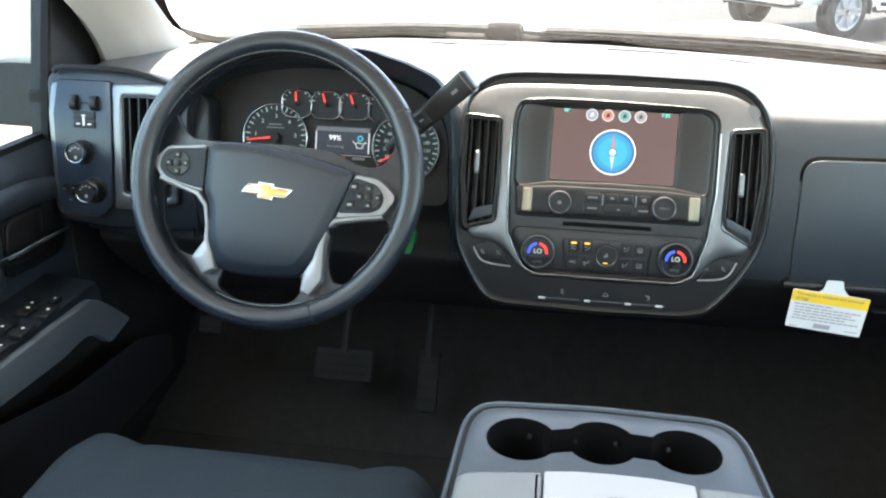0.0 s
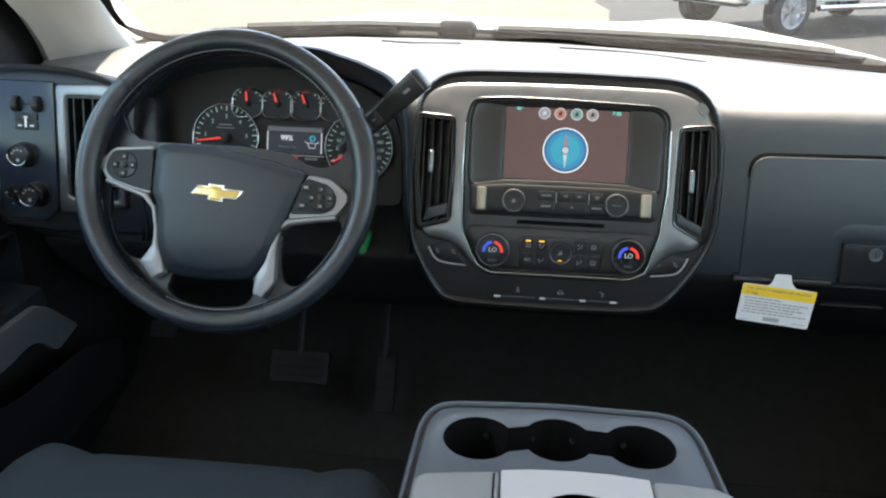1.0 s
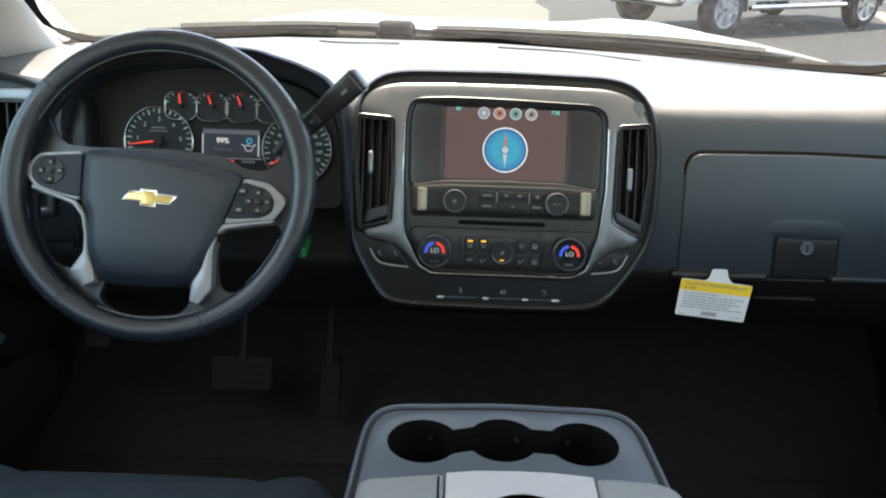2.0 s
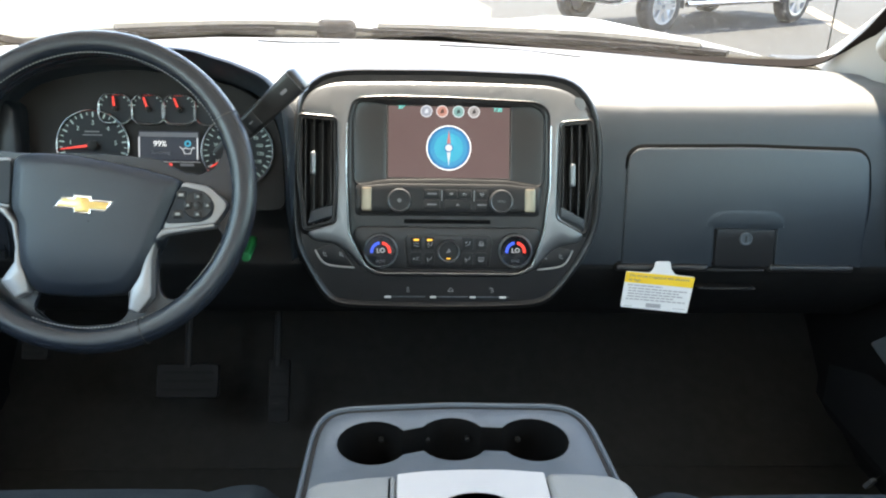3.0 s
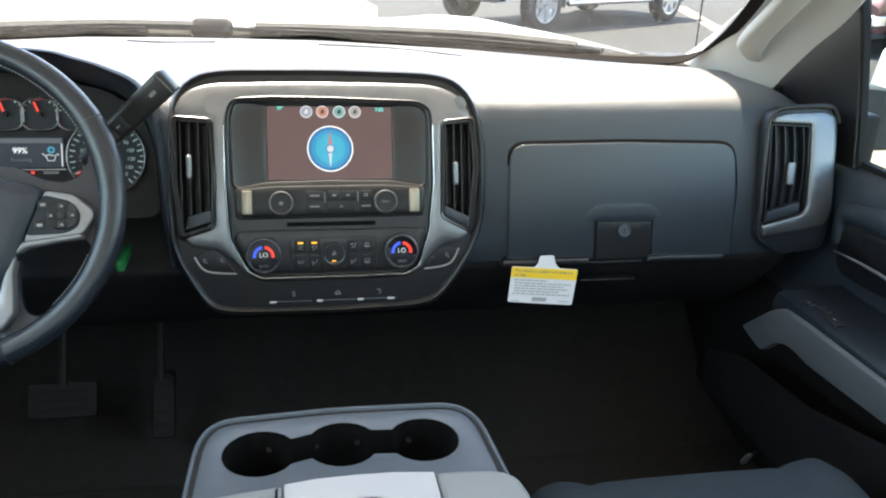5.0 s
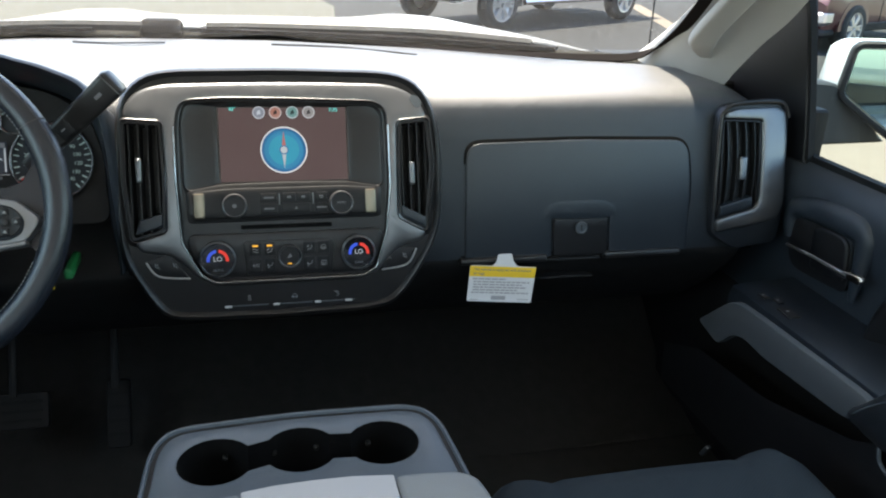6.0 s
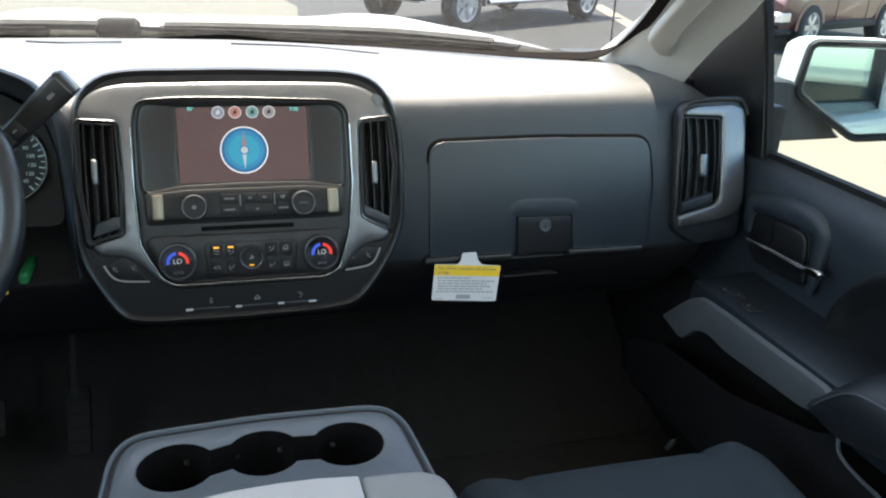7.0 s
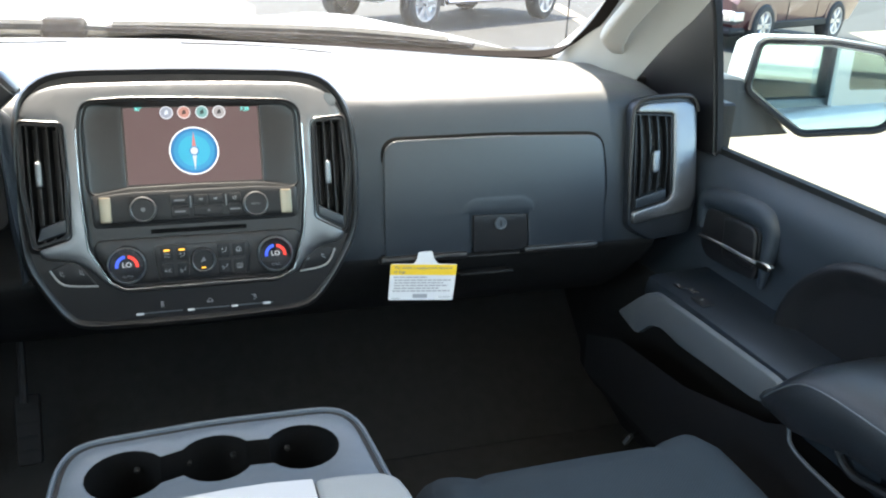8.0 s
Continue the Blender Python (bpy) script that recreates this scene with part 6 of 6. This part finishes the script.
# column and shift lever
col = bmesh.new()
lathe(col, [(0.045, -0.22), (0.062, -0.12), (0.07, -0.05), (0.066, -0.035), (0, -0.035)], -0.01, -0.03, 32)
part("column_shroud", col, PANEL, wheel, "black steering column shroud")
lever = thing("shift_lever", pose(0, 0, 0), "black column shift lever with a thick grip", "gear lever")
P0, P1 = Vector((-0.292, -0.085, 1.345)), Vector((-0.200, -0.10, 1.432))
d = (P1 - P0).normalized()
toward = Vector((-0.16, -1.1, 1.6)) - P0      # the grip's keys are turned to fit the camera's view
toward = (toward - d * toward.dot(d)).normalized()
side = (-toward).cross(d)
M = Matrix(((side.x, -toward.x, d.x, P0.x), (side.y, -toward.y, d.y, P0.y), (side.z, -toward.z, d.z, P0.z), (0, 0, 0, 1)))
Ln = (P1 - P0).length
rows = []
for t, a, b in ((-0.25, 0.008, 0.008), (0.0, 0.0105, 0.010), (0.10, 0.0125, 0.011), (0.2, 0.014, 0.012), (0.6, 0.0155, 0.0125), (0.92, 0.0165, 0.013), (0.985, 0.0158, 0.0122), (1.0, 0.014, 0.0105)):
    rows.append([(x, y, t * Ln) for x, y in rounded([(-a, -b), (a, -b), (a, b), (-a, b)], 0.006, 3)])
bm = loft(bmesh.new(), rows, closed=True, caps=True)
o = part("grip", bm, PANEL, lever, "black moulded grip")
o.matrix_basis = M
for t_, a, b in ((0.955, 0.0168, 0.0133), (0.11, 0.0133, 0.0117)):
    band = [(x, y, t_ * Ln) for x, y in rounded([(-a, -b), (a, -b), (a, b), (-a, b)], 0.006, 3)]
    part("tip_ring", sweep(bmesh.new(), band, rod(0.0008, 6), closed=True), RINGDIM, o, "thin dull ring")
for t0, t1 in ((0.12, 0.24), (0.26, 0.40)):
    bm = slab(bmesh.new(), rbox(-0.011, t0 * Ln, 0.011, t1 * Ln, 0.002), [(0, 0), (0, 0.003), (0.001, 0.0038)])
    b = part("rocker", bm, BUTTON, o)
    b.matrix_basis = Matrix(((1, 0, 0, 0), (0, 0, -1, -0.0105), (0, 1, 0, 0), (0, 0, 0, 1)))
    part("legend", slab(bmesh.new(), box2(-0.001, (t0 + 0.03) * Ln, 0.001, (t1 - 0.06) * Ln), [(0, 0.003), (0, 0.0043)]), INK, b)
part("legend", slab(bmesh.new(), rbox(-0.0022, 0.76 * Ln, 0.0022, 0.84 * Ln, 0.001), [(0, 0), (0, 0.0035)]), INK, o).matrix_basis = Matrix(((1, 0, 0, 0), (0, 0, -1, -0.0105), (0, 1, 0, 0), (0, 0, 0, 1)))
part("lever_arm", sweep(bmesh.new(), [(-0.300, -0.035, 1.295), (-0.294, -0.07, 1.325), (-0.288, -0.085, 1.350)], rod(0.008, 10)), PANEL, lever)

stalk = thing("turn_signal_stalk", pose(0, 0, 0), "black turn signal stalk behind the wheel", "stalk")
part("arm", sweep(bmesh.new(), [(-0.47, -0.09, 1.27), (-0.53, -0.1, 1.285), (-0.60, -0.115, 1.30)], rod(0.009, 10)), PANEL, stalk)
part("tip", sweep(bmesh.new(), [(-0.575, -0.110, 1.2945), (-0.59, -0.113, 1.298), (-0.63, -0.12, 1.306)], rod(0.0125, 12)), BUTTON, stalk)
tab = thing("yellow_tie", pose(-0.30, -0.12, 1.17), "small yellow tie hanging beside the column", "tie")
part("strip", block(bmesh.new(), -0.003, -0.002, 0.0, 0.003, 0.002, 0.05, 0.001), YELLOW, tab)

# ---- centre console ----
con = thing("center_console", pose(0, 0, 0.62), "grey center console with three cup holders and padded lid", "console")
ZC = 0.46
edge = rounded([(-0.174, -0.42), (-0.171, -0.355), (-0.15, -0.318), (-0.01, -0.3075), (0.135, -0.312), (0.160, -0.345), (0.166, -0.42), (0.178, -0.62), (0.182, -0.95), (-0.182, -0.95), (-0.180, -0.62)], 0.03, 5)
ring = edge[::-1] if signed(edge) < 0 else edge
bm = loft(bmesh.new(), [[(x, y, z) for x, y in inset(ring, d)] for d, z in ((0.03, 0.15), (0.008, 0.30), (0.0, ZC - 0.018), (0.0004, ZC - 0.007), (0.0016, ZC - 0.0022), (0.0036, ZC), (0.0056, ZC - 0.0010), (0.0064, ZC - 0.004), (0.0066, ZC - 0.10))], closed=True)
part("body", bm, CONSOLE, con, "grey plastic console body with raised rim")
c3 = [(-0.0985, -0.386), (-0.0075, -0.379), (0.085, -0.381)]
r = 0.0405
hole = circle(*c3[0], r, 20, 33, 327)
hole += circle(*c3[1], r, 9, 213, 327) + circle(*c3[2], r, 20, -147, 147) + circle(*c3[1], r, 9, 33, 147)
bm = slab(bmesh.new(), inset(ring, 0.0112), [(0, ZC - 0.05), (0, ZC - 0.0055), (0.0006, ZC - 0.0042), (0.0016, ZC - 0.0036)], [hole])
part("tray", bm, CONSOLE, con, "grey cup holder tray")
# shallow dark strip: the groove's shade is put into its colour
part("groove", slab(bmesh.new(), inset(ring, 0.0064), [(0, ZC - 0.02), (0, ZC - 0.0045)], [inset(ring, 0.0114)]), DEEP, con, "flat dark strip that stands for the groove's shade")
# black wells, darkened further so that their shade is in the colour
wells = bmesh.new()
slab(wells, inset(hole[::-1] if signed(hole) < 0 else hole, -0.001), [(0, ZC - 0.075), (0, ZC - 0.07)])
part("well_floor", wells, SHADEBLACK, con)
wall = bmesh.new()
hh = hole if signed(hole) > 0 else hole[::-1]
loft(wall, [[(x, y, z) for x, y in inset(hh, d) + inset(hh, d)[:1]] for d, z in ((0.0, ZC - 0.004), (0.0015, ZC - 0.02), (0.003, ZC - 0.072))])
part("well_wall", wall, SHADEBLACK, con, "black cup holder wells, darkened further to hold their shade")
for x, y in ((-0.09, -0.352), (-0.036, -0.352), (0.012, -0.350), (0.072, -0.352)):
    part("rubber_tab", block(bmesh.new(), x - 0.003, y - 0.004, ZC - 0.028, x + 0.003, y + 0.004, ZC - 0.022, 0.002), RUBBER, con)
soft_edge = [(0.001, ZC - 0.01), (0, ZC + 0.007), (0.0015, ZC + 0.012), (0.004, ZC + 0.0145), (0.008, ZC + 0.0155)]
part("lid_pad", slab(bmesh.new(), rounded([(-0.162, -0.93), (-0.0722, -0.93), (-0.0722, -0.4655), (-0.11, -0.470), (-0.152, -0.477), (-0.162, -0.486)], 0.006, 4), soft_edge), PAD, con, "pale grey padded lid")
part("lid_insert", slab(bmesh.new(), rounded([(-0.0715, -0.93), (0.0865, -0.93), (0.0825, -0.4635), (0.04, -0.4585), (0.0, -0.458), (-0.04, -0.460), (-0.0715, -0.465)], 0.002, 3), [(0, ZC - 0.01), (0, ZC + 0.0130), (0.0008, ZC + 0.0138)]), LIDMAT, con, "bright satin lid insert")
part("lid_pad", slab(bmesh.new(), rounded([(0.0872, -0.93), (0.178, -0.93), (0.174, -0.508), (0.168, -0.480), (0.15, -0.468), (0.11, -0.464), (0.0832, -0.464)], 0.008, 4), soft_edge), PAD, con, "pale grey padded lid")
# flat dark crescent stands for the recess and the shade in it
part("latch_recess", slab(bmesh.new(), circle(0.008, -0.545, 0.05, 24, 20, 160), [(0, ZC + 0.008), (0, ZC + 0.0138)]), DEEP, con)

# ---- seats ----
def make_seat(name, x0, x1, yf, s, label, low=0.0):
    seat = thing(name, pose(0, 0, 0.62), label, "seat", "front seats")
    nx, ny = 40, 26
    xc, hw = (x0 + x1) / 2, (x1 - x0) / 2
    rows = []
    for i in range(nx + 1):
        u = -1 + 2 * i / nx
        a = abs(u)
        side = max(0, (a - 0.60) / 0.40)
        groove = math.exp(-((a - 0.56) / 0.04) ** 2)
        bol = (0.008 if u * s > 0 else 0.003) * math.exp(-((a - 0.78) / 0.19) ** 2) - 0.0025 * groove
        yy = yf + 0.010 * math.exp(-((a - 0.78) / 0.16) ** 2) - 0.004 * groove - 0.075 * side ** 5 + 0.010 * (1 - a * a)
        row = []
        for k, (dy, dz) in enumerate(((-0.06, -0.30), (-0.02, -0.2), (-0.004, -0.10), (0.0, -0.06), (-0.008, -0.03), (-0.028, -0.01), (-0.06, 0.0), (-0.12, -0.002), (-0.2, -0.008), (-0.3, -0.014), (-0.45, -0.02), (-0.56, -0.02), (-0.58, -0.3))):
            z = 0.385 - low + dz + (bol if k > 2 else bol * 0.3) - 0.055 * side ** 4
            row.append((xc + u * hw * (1 + 0.02 * (k < 4)), yy + dy, z))
        rows.append(row)
    bm = loft(bmesh.new(), rows)
    part("cushion", bm, FABRIC, seat, "dark grey woven seat cushion with side bolsters")
    for u in (-0.56, 0.56):
        pts = [(xc + u * hw, yf - 0.012 + dy, 0.385 - low + dz - 0.004) for dy, dz in ((0.0, -0.10), (0.002, -0.06), (-0.006, -0.03), (-0.026, -0.01), (-0.06, 0.0), (-0.12, -0.002), (-0.3, -0.014))]
        part("seam", sweep(bmesh.new(), smooth_curve(pts, 4), rod(0.0016, 6), up=(1, 0, 0)), DEEP, seat)
    bm = block(bmesh.new(), x0 + 0.05, yf - 0.5, 0.0, x1 - 0.05, yf - 0.08, 0.16, 0.01)
    part("base", bm, LOWER, seat)
    return seat


make_seat("front_seat", -0.70, -0.175, -0.345, -1, "dark grey cloth driver seat cushion")
make_seat("front_seat", 0.195, 0.668, -0.352, 1, "dark grey cloth passenger seat cushion", 0.010)

# pedals
def pedal(name, x0, x1, z0, z1, y, label, lines):
    p = thing(name, pose(0, 0, 0), label, "pedal")
    bm = slab(bmesh.new(), rbox(-(x1 - x0) / 2, 0, (x1 - x0) / 2, z1 - z0, 0.008), [(0, 0), (0, 0.008), (0.002, 0.012)])
    o = part("pad", bm, LOWER, p)
    m = plane_at((x0 + x1) / 2, y, z0, 30)
    o.matrix_basis = m
    for k in range(lines):
        zz = (z1 - z0) * (k + 1) / (lines + 1)
        part("rib", slab(bmesh.new(), rbox(-(x1 - x0) * 0.4, zz - 0.003, (x1 - x0) * 0.4, zz + 0.003, 0.002), [(0, 0.01), (0, 0.015)]), RUBBER, o)
    part("arm", sweep(bmesh.new(), [((x0 + x1) / 2, y + 0.02, z1 - 0.01), ((x0 + x1) / 2, y + 0.08, z1 + 0.1), ((x0 + x1) / 2, y + 0.1, z1 + 0.25)], rod(0.007, 8)), DEEP, p)
    return p


pedal("brake_pedal", -0.53, -0.412, 0.763, 0.828, 0.19, "wide black brake pedal with ribs", 3)
pedal("accelerator_pedal", -0.325, -0.283, 0.70, 0.825, 0.2, "tall narrow black accelerator pedal", 4)
pedal("parking_brake_pedal", -0.77, -0.72, 0.84, 0.875, 0.2, "small black parking brake pedal", 2)

# small pieces low in the footwells
release = thing("hood_release", pose(0, 0, 0), "dark hood release lever by the driver footwell", "lever")
part("handle", sweep(bmesh.new(), smooth_curve([(-0.876, 0.128, 0.742), (-0.868, 0.140, 0.760), (-0.866, 0.148, 0.778)], 4), rounded([(-0.006, -0.004), (0.006, -0.004), (0.006, 0.004), (-0.006, 0.004)], 0.003, 2)), DOORGREY, release)
part("base", block(bmesh.new(), -0.892, 0.135, 0.765, -0.866, 0.160, 0.795, 0.003), LOWER, release)
for x, y, z, told in ((0.857, 0.242, 0.715, "small pale carpet clip beside the passenger footwell"), (0.722, -0.080, 0.768, "small pale clip below the passenger door")):
    c = thing("carpet_clip", pose(x, y, z, 25, 0, 20), told, "clip", "carpet clips")
    part("tab", block(bmesh.new(), -0.006, -0.004, -0.013, 0.006, 0.004, 0.013, 0.002), DOORGREY, c)
    part("stem", sweep(bmesh.new(), [(0.004, 0, 0), (0.03, 0.004, 0)], rod(0.003, 6)), LOWER, c)

# warning tag hanging from the glovebox ledge
tag = thing("warning_tag", GL @ Matrix.Translation((0, 0, -0.0135)), "white paper tag with yellow band on the glovebox", "paper tag")
shape = [(-0.1635, -0.1335), (-0.126, -0.1365), (-0.12, -0.130), (-0.1175, -0.118), (-0.094, -0.118), (-0.0915, -0.131), (-0.084, -0.1395), (-0.0523, -0.1429), (-0.0616, -0.2019), (-0.1698, -0.1918)]
sheet = part("sheet", slab(bmesh.new(), rounded(shape, 0.003), [(0, 0.0165), (0, 0.0172)]), PAPER, tag, "white card")
band = [(-0.1633, -0.1345), (-0.0527, -0.1437), (-0.0552, -0.1608), (-0.1653, -0.1513)]
part("band", slab(bmesh.new(), band, [(0, 0.0170), (0, 0.0176)]), YELLOW, tag, "yellow band")
tilt = math.degrees(math.atan2(-0.0094, 0.1112))
tm = lambda x, y: (-0.1635 + x * 0.9957 + y * 0.105, -0.1335 - x * 0.083 + y)
for told, y in (("This vehicle is equipped with advanced", -0.0062), ("air bags", -0.0128)):
    words("heading", told, *tm(0.006, y), 0.0178, 0.0062, INK, tag, "LEFT", tilt)
rnd_tag = random.Random(5)
for x0, x1, y in ((0.006, 0.062, -0.0215), (0.008, 0.104, -0.0262), (0.008, 0.090, -0.0306), (0.008, 0.098, -0.0350), (0.008, 0.084, -0.0394), (0.006, 0.102, -0.0438)):
    x = x0
    while x < x1:
        w = rnd_tag.uniform(0.004, 0.011)
        q = [tm(a, y + h) for a, h in ((x, -0.0010), (min(x + w, x1), -0.0010), (min(x + w, x1), 0.0010), (x, 0.0010))]
        part("print_line", slab(bmesh.new(), q, [(0, 0.0172), (0, 0.0179)]), INKPALE, tag)
        x += w + 0.0016
for x0, x1, y, h in ((0.040, 0.064, -0.0520, 0.0065), (0.004, 0.018, -0.0555, 0.0010), (0.084, 0.104, -0.0540, 0.0010)):
    q = [tm(x0, y - h / 2), tm(x1, y - h / 2), tm(x1, y + h / 2), tm(x0, y + h / 2)]
    part("print_line", slab(bmesh.new(), q, [(0, 0.0172), (0, 0.0179)]), INKPALE, tag)

# green clip under the dash, left of the stack
clip_t = thing("plug_cover", pose(-0.300, -0.02, 1.150), "small green plug cover under the dashboard", "plug")
part("cover", block(bmesh.new(), -0.006, -0.008, -0.009, 0.006, 0.062, 0.007, 0.003), GREEN, clip_t)

# ---- outside ----
gm = bmesh.new()
loft(gm, [[(x, y, 0) for y in (-300, -60, -20, -6, 0, 6, 12, 20, 60, 300)] for x in (-300, -60, -20, -6, 0, 6, 12, 20, 60, 300)])
simple("ground", gm, ASPHALT, "grey worn asphalt of a parking lot", "ground")
pv = bmesh.new()
loft(pv, [[(x, y, 0.004) for y in (-120, -40, -10, -3, 0, 3, 6.2)] for x in (-40, -12, -4, 1, 4, 8, 14, 40, 90)])
loft(pv, [[(x, y, 0.004) for y in (6.2, top)] for x, top in ((11.2, 6.5), (12.4, 10.9), (13.1, 12.2), (15.5, 12.9), (40, 20))])
simple("pavement", pv, CONCRETE, "pale concrete paving blazing in the sun", "pavement")
# the glare ahead is put into the ground as a paler patch
lot = loft(bmesh.new(), [[(x, y, 0.006) for x in (-90, -30, -12, -6, e)] for y, e in ((6.2, 0.5), (9, 0.9), (13, 1.45), (15, 1.65), (16.5, 1.5), (19, 1.9), (40, 4.2), (120, 12.0))])
simple("pavement_far", lot, GLARELOT, "asphalt ahead of the truck, paled to stand in for glare", "pavement")
# patch of sunlit ground, put in as a paler strip
ln = bmesh.new()
slab(ln, [(7.3, 12.4), (7.62, 12.4), (8.95, 16.9), (8.6, 16.9)], [(0, 0.002), (0, 0.006)])
simple("road_marking", ln, CONCRETE, "broad pale strip painted in for sunlit ground", "marking")


def make_wheel(parent, x, y, r, w, side, heading):
    hub = part("wheel", lathe(bmesh.new(), [(r * 0.66, -w / 2), (r * 0.9, -w / 2), (r * 0.98, -w * 0.4), (r, -w * 0.25), (r, w * 0.25), (r * 0.98, w * 0.4), (r * 0.9, w / 2), (r * 0.68, w / 2), (r * 0.66, w * 0.4), (r * 0.66, -w / 2)], 0, 0, 36), TYRE, parent, "black tyre on alloy rim")
    hub.matrix_basis = Matrix.Translation((x, y, r)) @ pose(0, 0, 0, 90, 0, 0)
    s = 1 if side > 0 else -1
    bm = bmesh.new()
    lathe(bm, [(r * 0.67, w * 0.42), (r * 0.67, w * 0.47), (r * 0.62, w * 0.46), (r * 0.6, w * 0.2), (0.0, w * 0.15)], 0, 0, 36)
    rim_o = part("rim", bm, ALLOY, hub)
    for k in range(6):
        a = radians(60 * k)
        sp = bmesh.new()
        for da in (-0.13, 0.13):
            d = Vector((math.cos(a + da), math.sin(a + da)))
            n = Vector((-d.y, d.x)) * 0.028 * r / 0.4
            p, q = d * r * 0.08, d * r * 0.63
            slab(sp, [tuple(p - n), tuple(q - n * 0.8), tuple(q + n * 0.8), tuple(p + n)], [(0, w * 0.2), (0, w * 0.38), (0.006, w * 0.42)])
        part("spoke", sp, ALLOY, rim_o)
    if s < 0:
        hub.matrix_basis = hub.matrix_basis @ pose(0, 0, 0, 0, 180, 0)
    return hub


def make_car(name, m, mat, length, wb, width, rows_fn, r, label, category):
    """A parked vehicle that points along -x; its near side looks along -y."""
    car = thing(name, m, label, category, "parked vehicles")
    bm = bmesh.new()
    loft(bm, rows_fn(length, width), closed=True, caps=True)
    bmesh.ops.recalc_face_normals(bm, faces=bm.faces[:])
    body = part("body", bm, mat, car)
    for x in (-wb / 2, wb / 2):
        for s in (-1, 1):
            make_wheel(car, x, s * (width / 2 - 0.085), r, 0.26, -s, 0)
            arch = slab(bmesh.new(), arc_band(0, 0, r * 1.02, r * 1.28, -5, 185, 24), [(0, -0.02), (0, 0.012)])
            part("wheel_arch", arch, LOWER if mat is PAINT else mat, car).matrix_basis = Matrix.Translation((x, s * (width / 2 - 0.005), r)) @ pose(0, 0, 0, 90, 0, 0)
    return car


def truck_rows(L, W):
    out = []
    for x, zb, zs, zt, wt in ((-L / 2, 0.55, 0.85, 0.9, 0.8), (-L / 2 + 0.12, 0.45, 1.0, 1.12, 0.92), (-L / 2 + 0.5, 0.5, 1.05, 1.2, 0.95), (-L / 2 + 1.55, 0.5, 1.15, 1.28, 0.95), (-L / 2 + 1.6, 0.5, 1.18, 1.3, 0.94), (-L / 2 + 2.2, 0.5, 1.2, 1.88, 0.80), (-L / 2 + 3.7, 0.5, 1.2, 1.9, 0.80), (-L / 2 + 3.95, 0.5, 1.2, 1.4, 0.92), (L / 2, 0.6, 1.2, 1.38, 0.92)):
        w = W / 2
        out.append([(x, -w * 0.9, zb), (x, -w, zb + 0.15), (x, -w, zs), (x, -w * wt, zt), (x, w * wt, zt), (x, w, zs), (x, w, zb + 0.15), (x, w * 0.9, zb)])
    return out


def suv_rows(L, W):
    out = []
    for x, zb, zs, zt, wt in ((-L / 2, 0.45, 0.7, 0.8, 0.75), (-L / 2 + 0.15, 0.3, 0.85, 0.95, 0.9), (-L / 2 + 0.95, 0.3, 0.98, 1.05, 0.9), (-L / 2 + 1.6, 0.3, 1.0, 1.5, 0.74), (-L / 2 + 2.2, 0.3, 1.0, 1.66, 0.72), (-L / 2 + 3.6, 0.3, 1.05, 1.64, 0.72), (L / 2 - 0.1, 0.35, 1.0, 1.2, 0.85), (L / 2, 0.45, 0.9, 1.0, 0.8)):
        w = W / 2
        out.append([(x, -w * 0.92, zb), (x, -w, zb + 0.2), (x, -w, zs), (x, -w * wt, zt), (x, w * wt, zt), (x, w, zs), (x, w, zb + 0.2), (x, w * 0.92, zb)])
    return out


WA = math.degrees(math.atan2(1.95, 3.05))
WT = Matrix.Translation((5.5, 12.95, 0)) @ pose(0, 0, 0, 0, 0, WA) @ Matrix.Translation((0, 0.9, 0))
wt = make_car("parked_truck", WT, PAINT, 5.8, 3.62, 2.0, truck_rows, 0.40, "white parked pickup truck with chrome side step", "truck")
part("side_step", sweep(bmesh.new(), [(-1.25, -1.02, 0.42), (1.2, -1.02, 0.42)], rod(0.045, 10), up=(0, 0, 1)), CHROME, wt, "chrome side step")
part("bumper", block(bmesh.new(), -2.98, -0.98, 0.48, -2.65, 0.98, 0.74, 0.05), CHROME, wt)
RS = Matrix.Translation((10.33, 10.66, 0)) @ pose(0, 0, 0, 0, 0, 24.0) @ Matrix.Translation((0, 0.8, 0))
rs = make_car("parked_suv", RS, REDPAINT, 4.5, 2.7, 1.85, suv_rows, 0.35, "dark red parked SUV", "car")
for y in (-0.72, 0.72):
    lamp = part("headlight", block(bmesh.new(), -2.275, y - 0.215, 0.40, -1.96, y + 0.215, 0.64, 0.06), ALLOY, rs, "clear headlight")
    part("reflector", block(bmesh.new(), -2.284, y - 0.13, 0.45, -2.26, y + 0.13, 0.56, 0.004), CHROME, lamp)
part("front_bumper", block(bmesh.new(), -2.29, -0.90, 0.22, -1.80, 0.90, 0.36, 0.05), LOWER, rs, "black lower bumper")
for x in (-0.55, 0.55):
    part("door_seam", block(bmesh.new(), x - 0.006, -0.931, 0.34, x + 0.006, -0.92, 1.02, 0.002), DEEP, rs)
part("sill_cladding", block(bmesh.new(), -1.0, -0.94, 0.29, 1.0, -0.86, 0.42, 0.02), LOWER, rs, "black sill cladding")
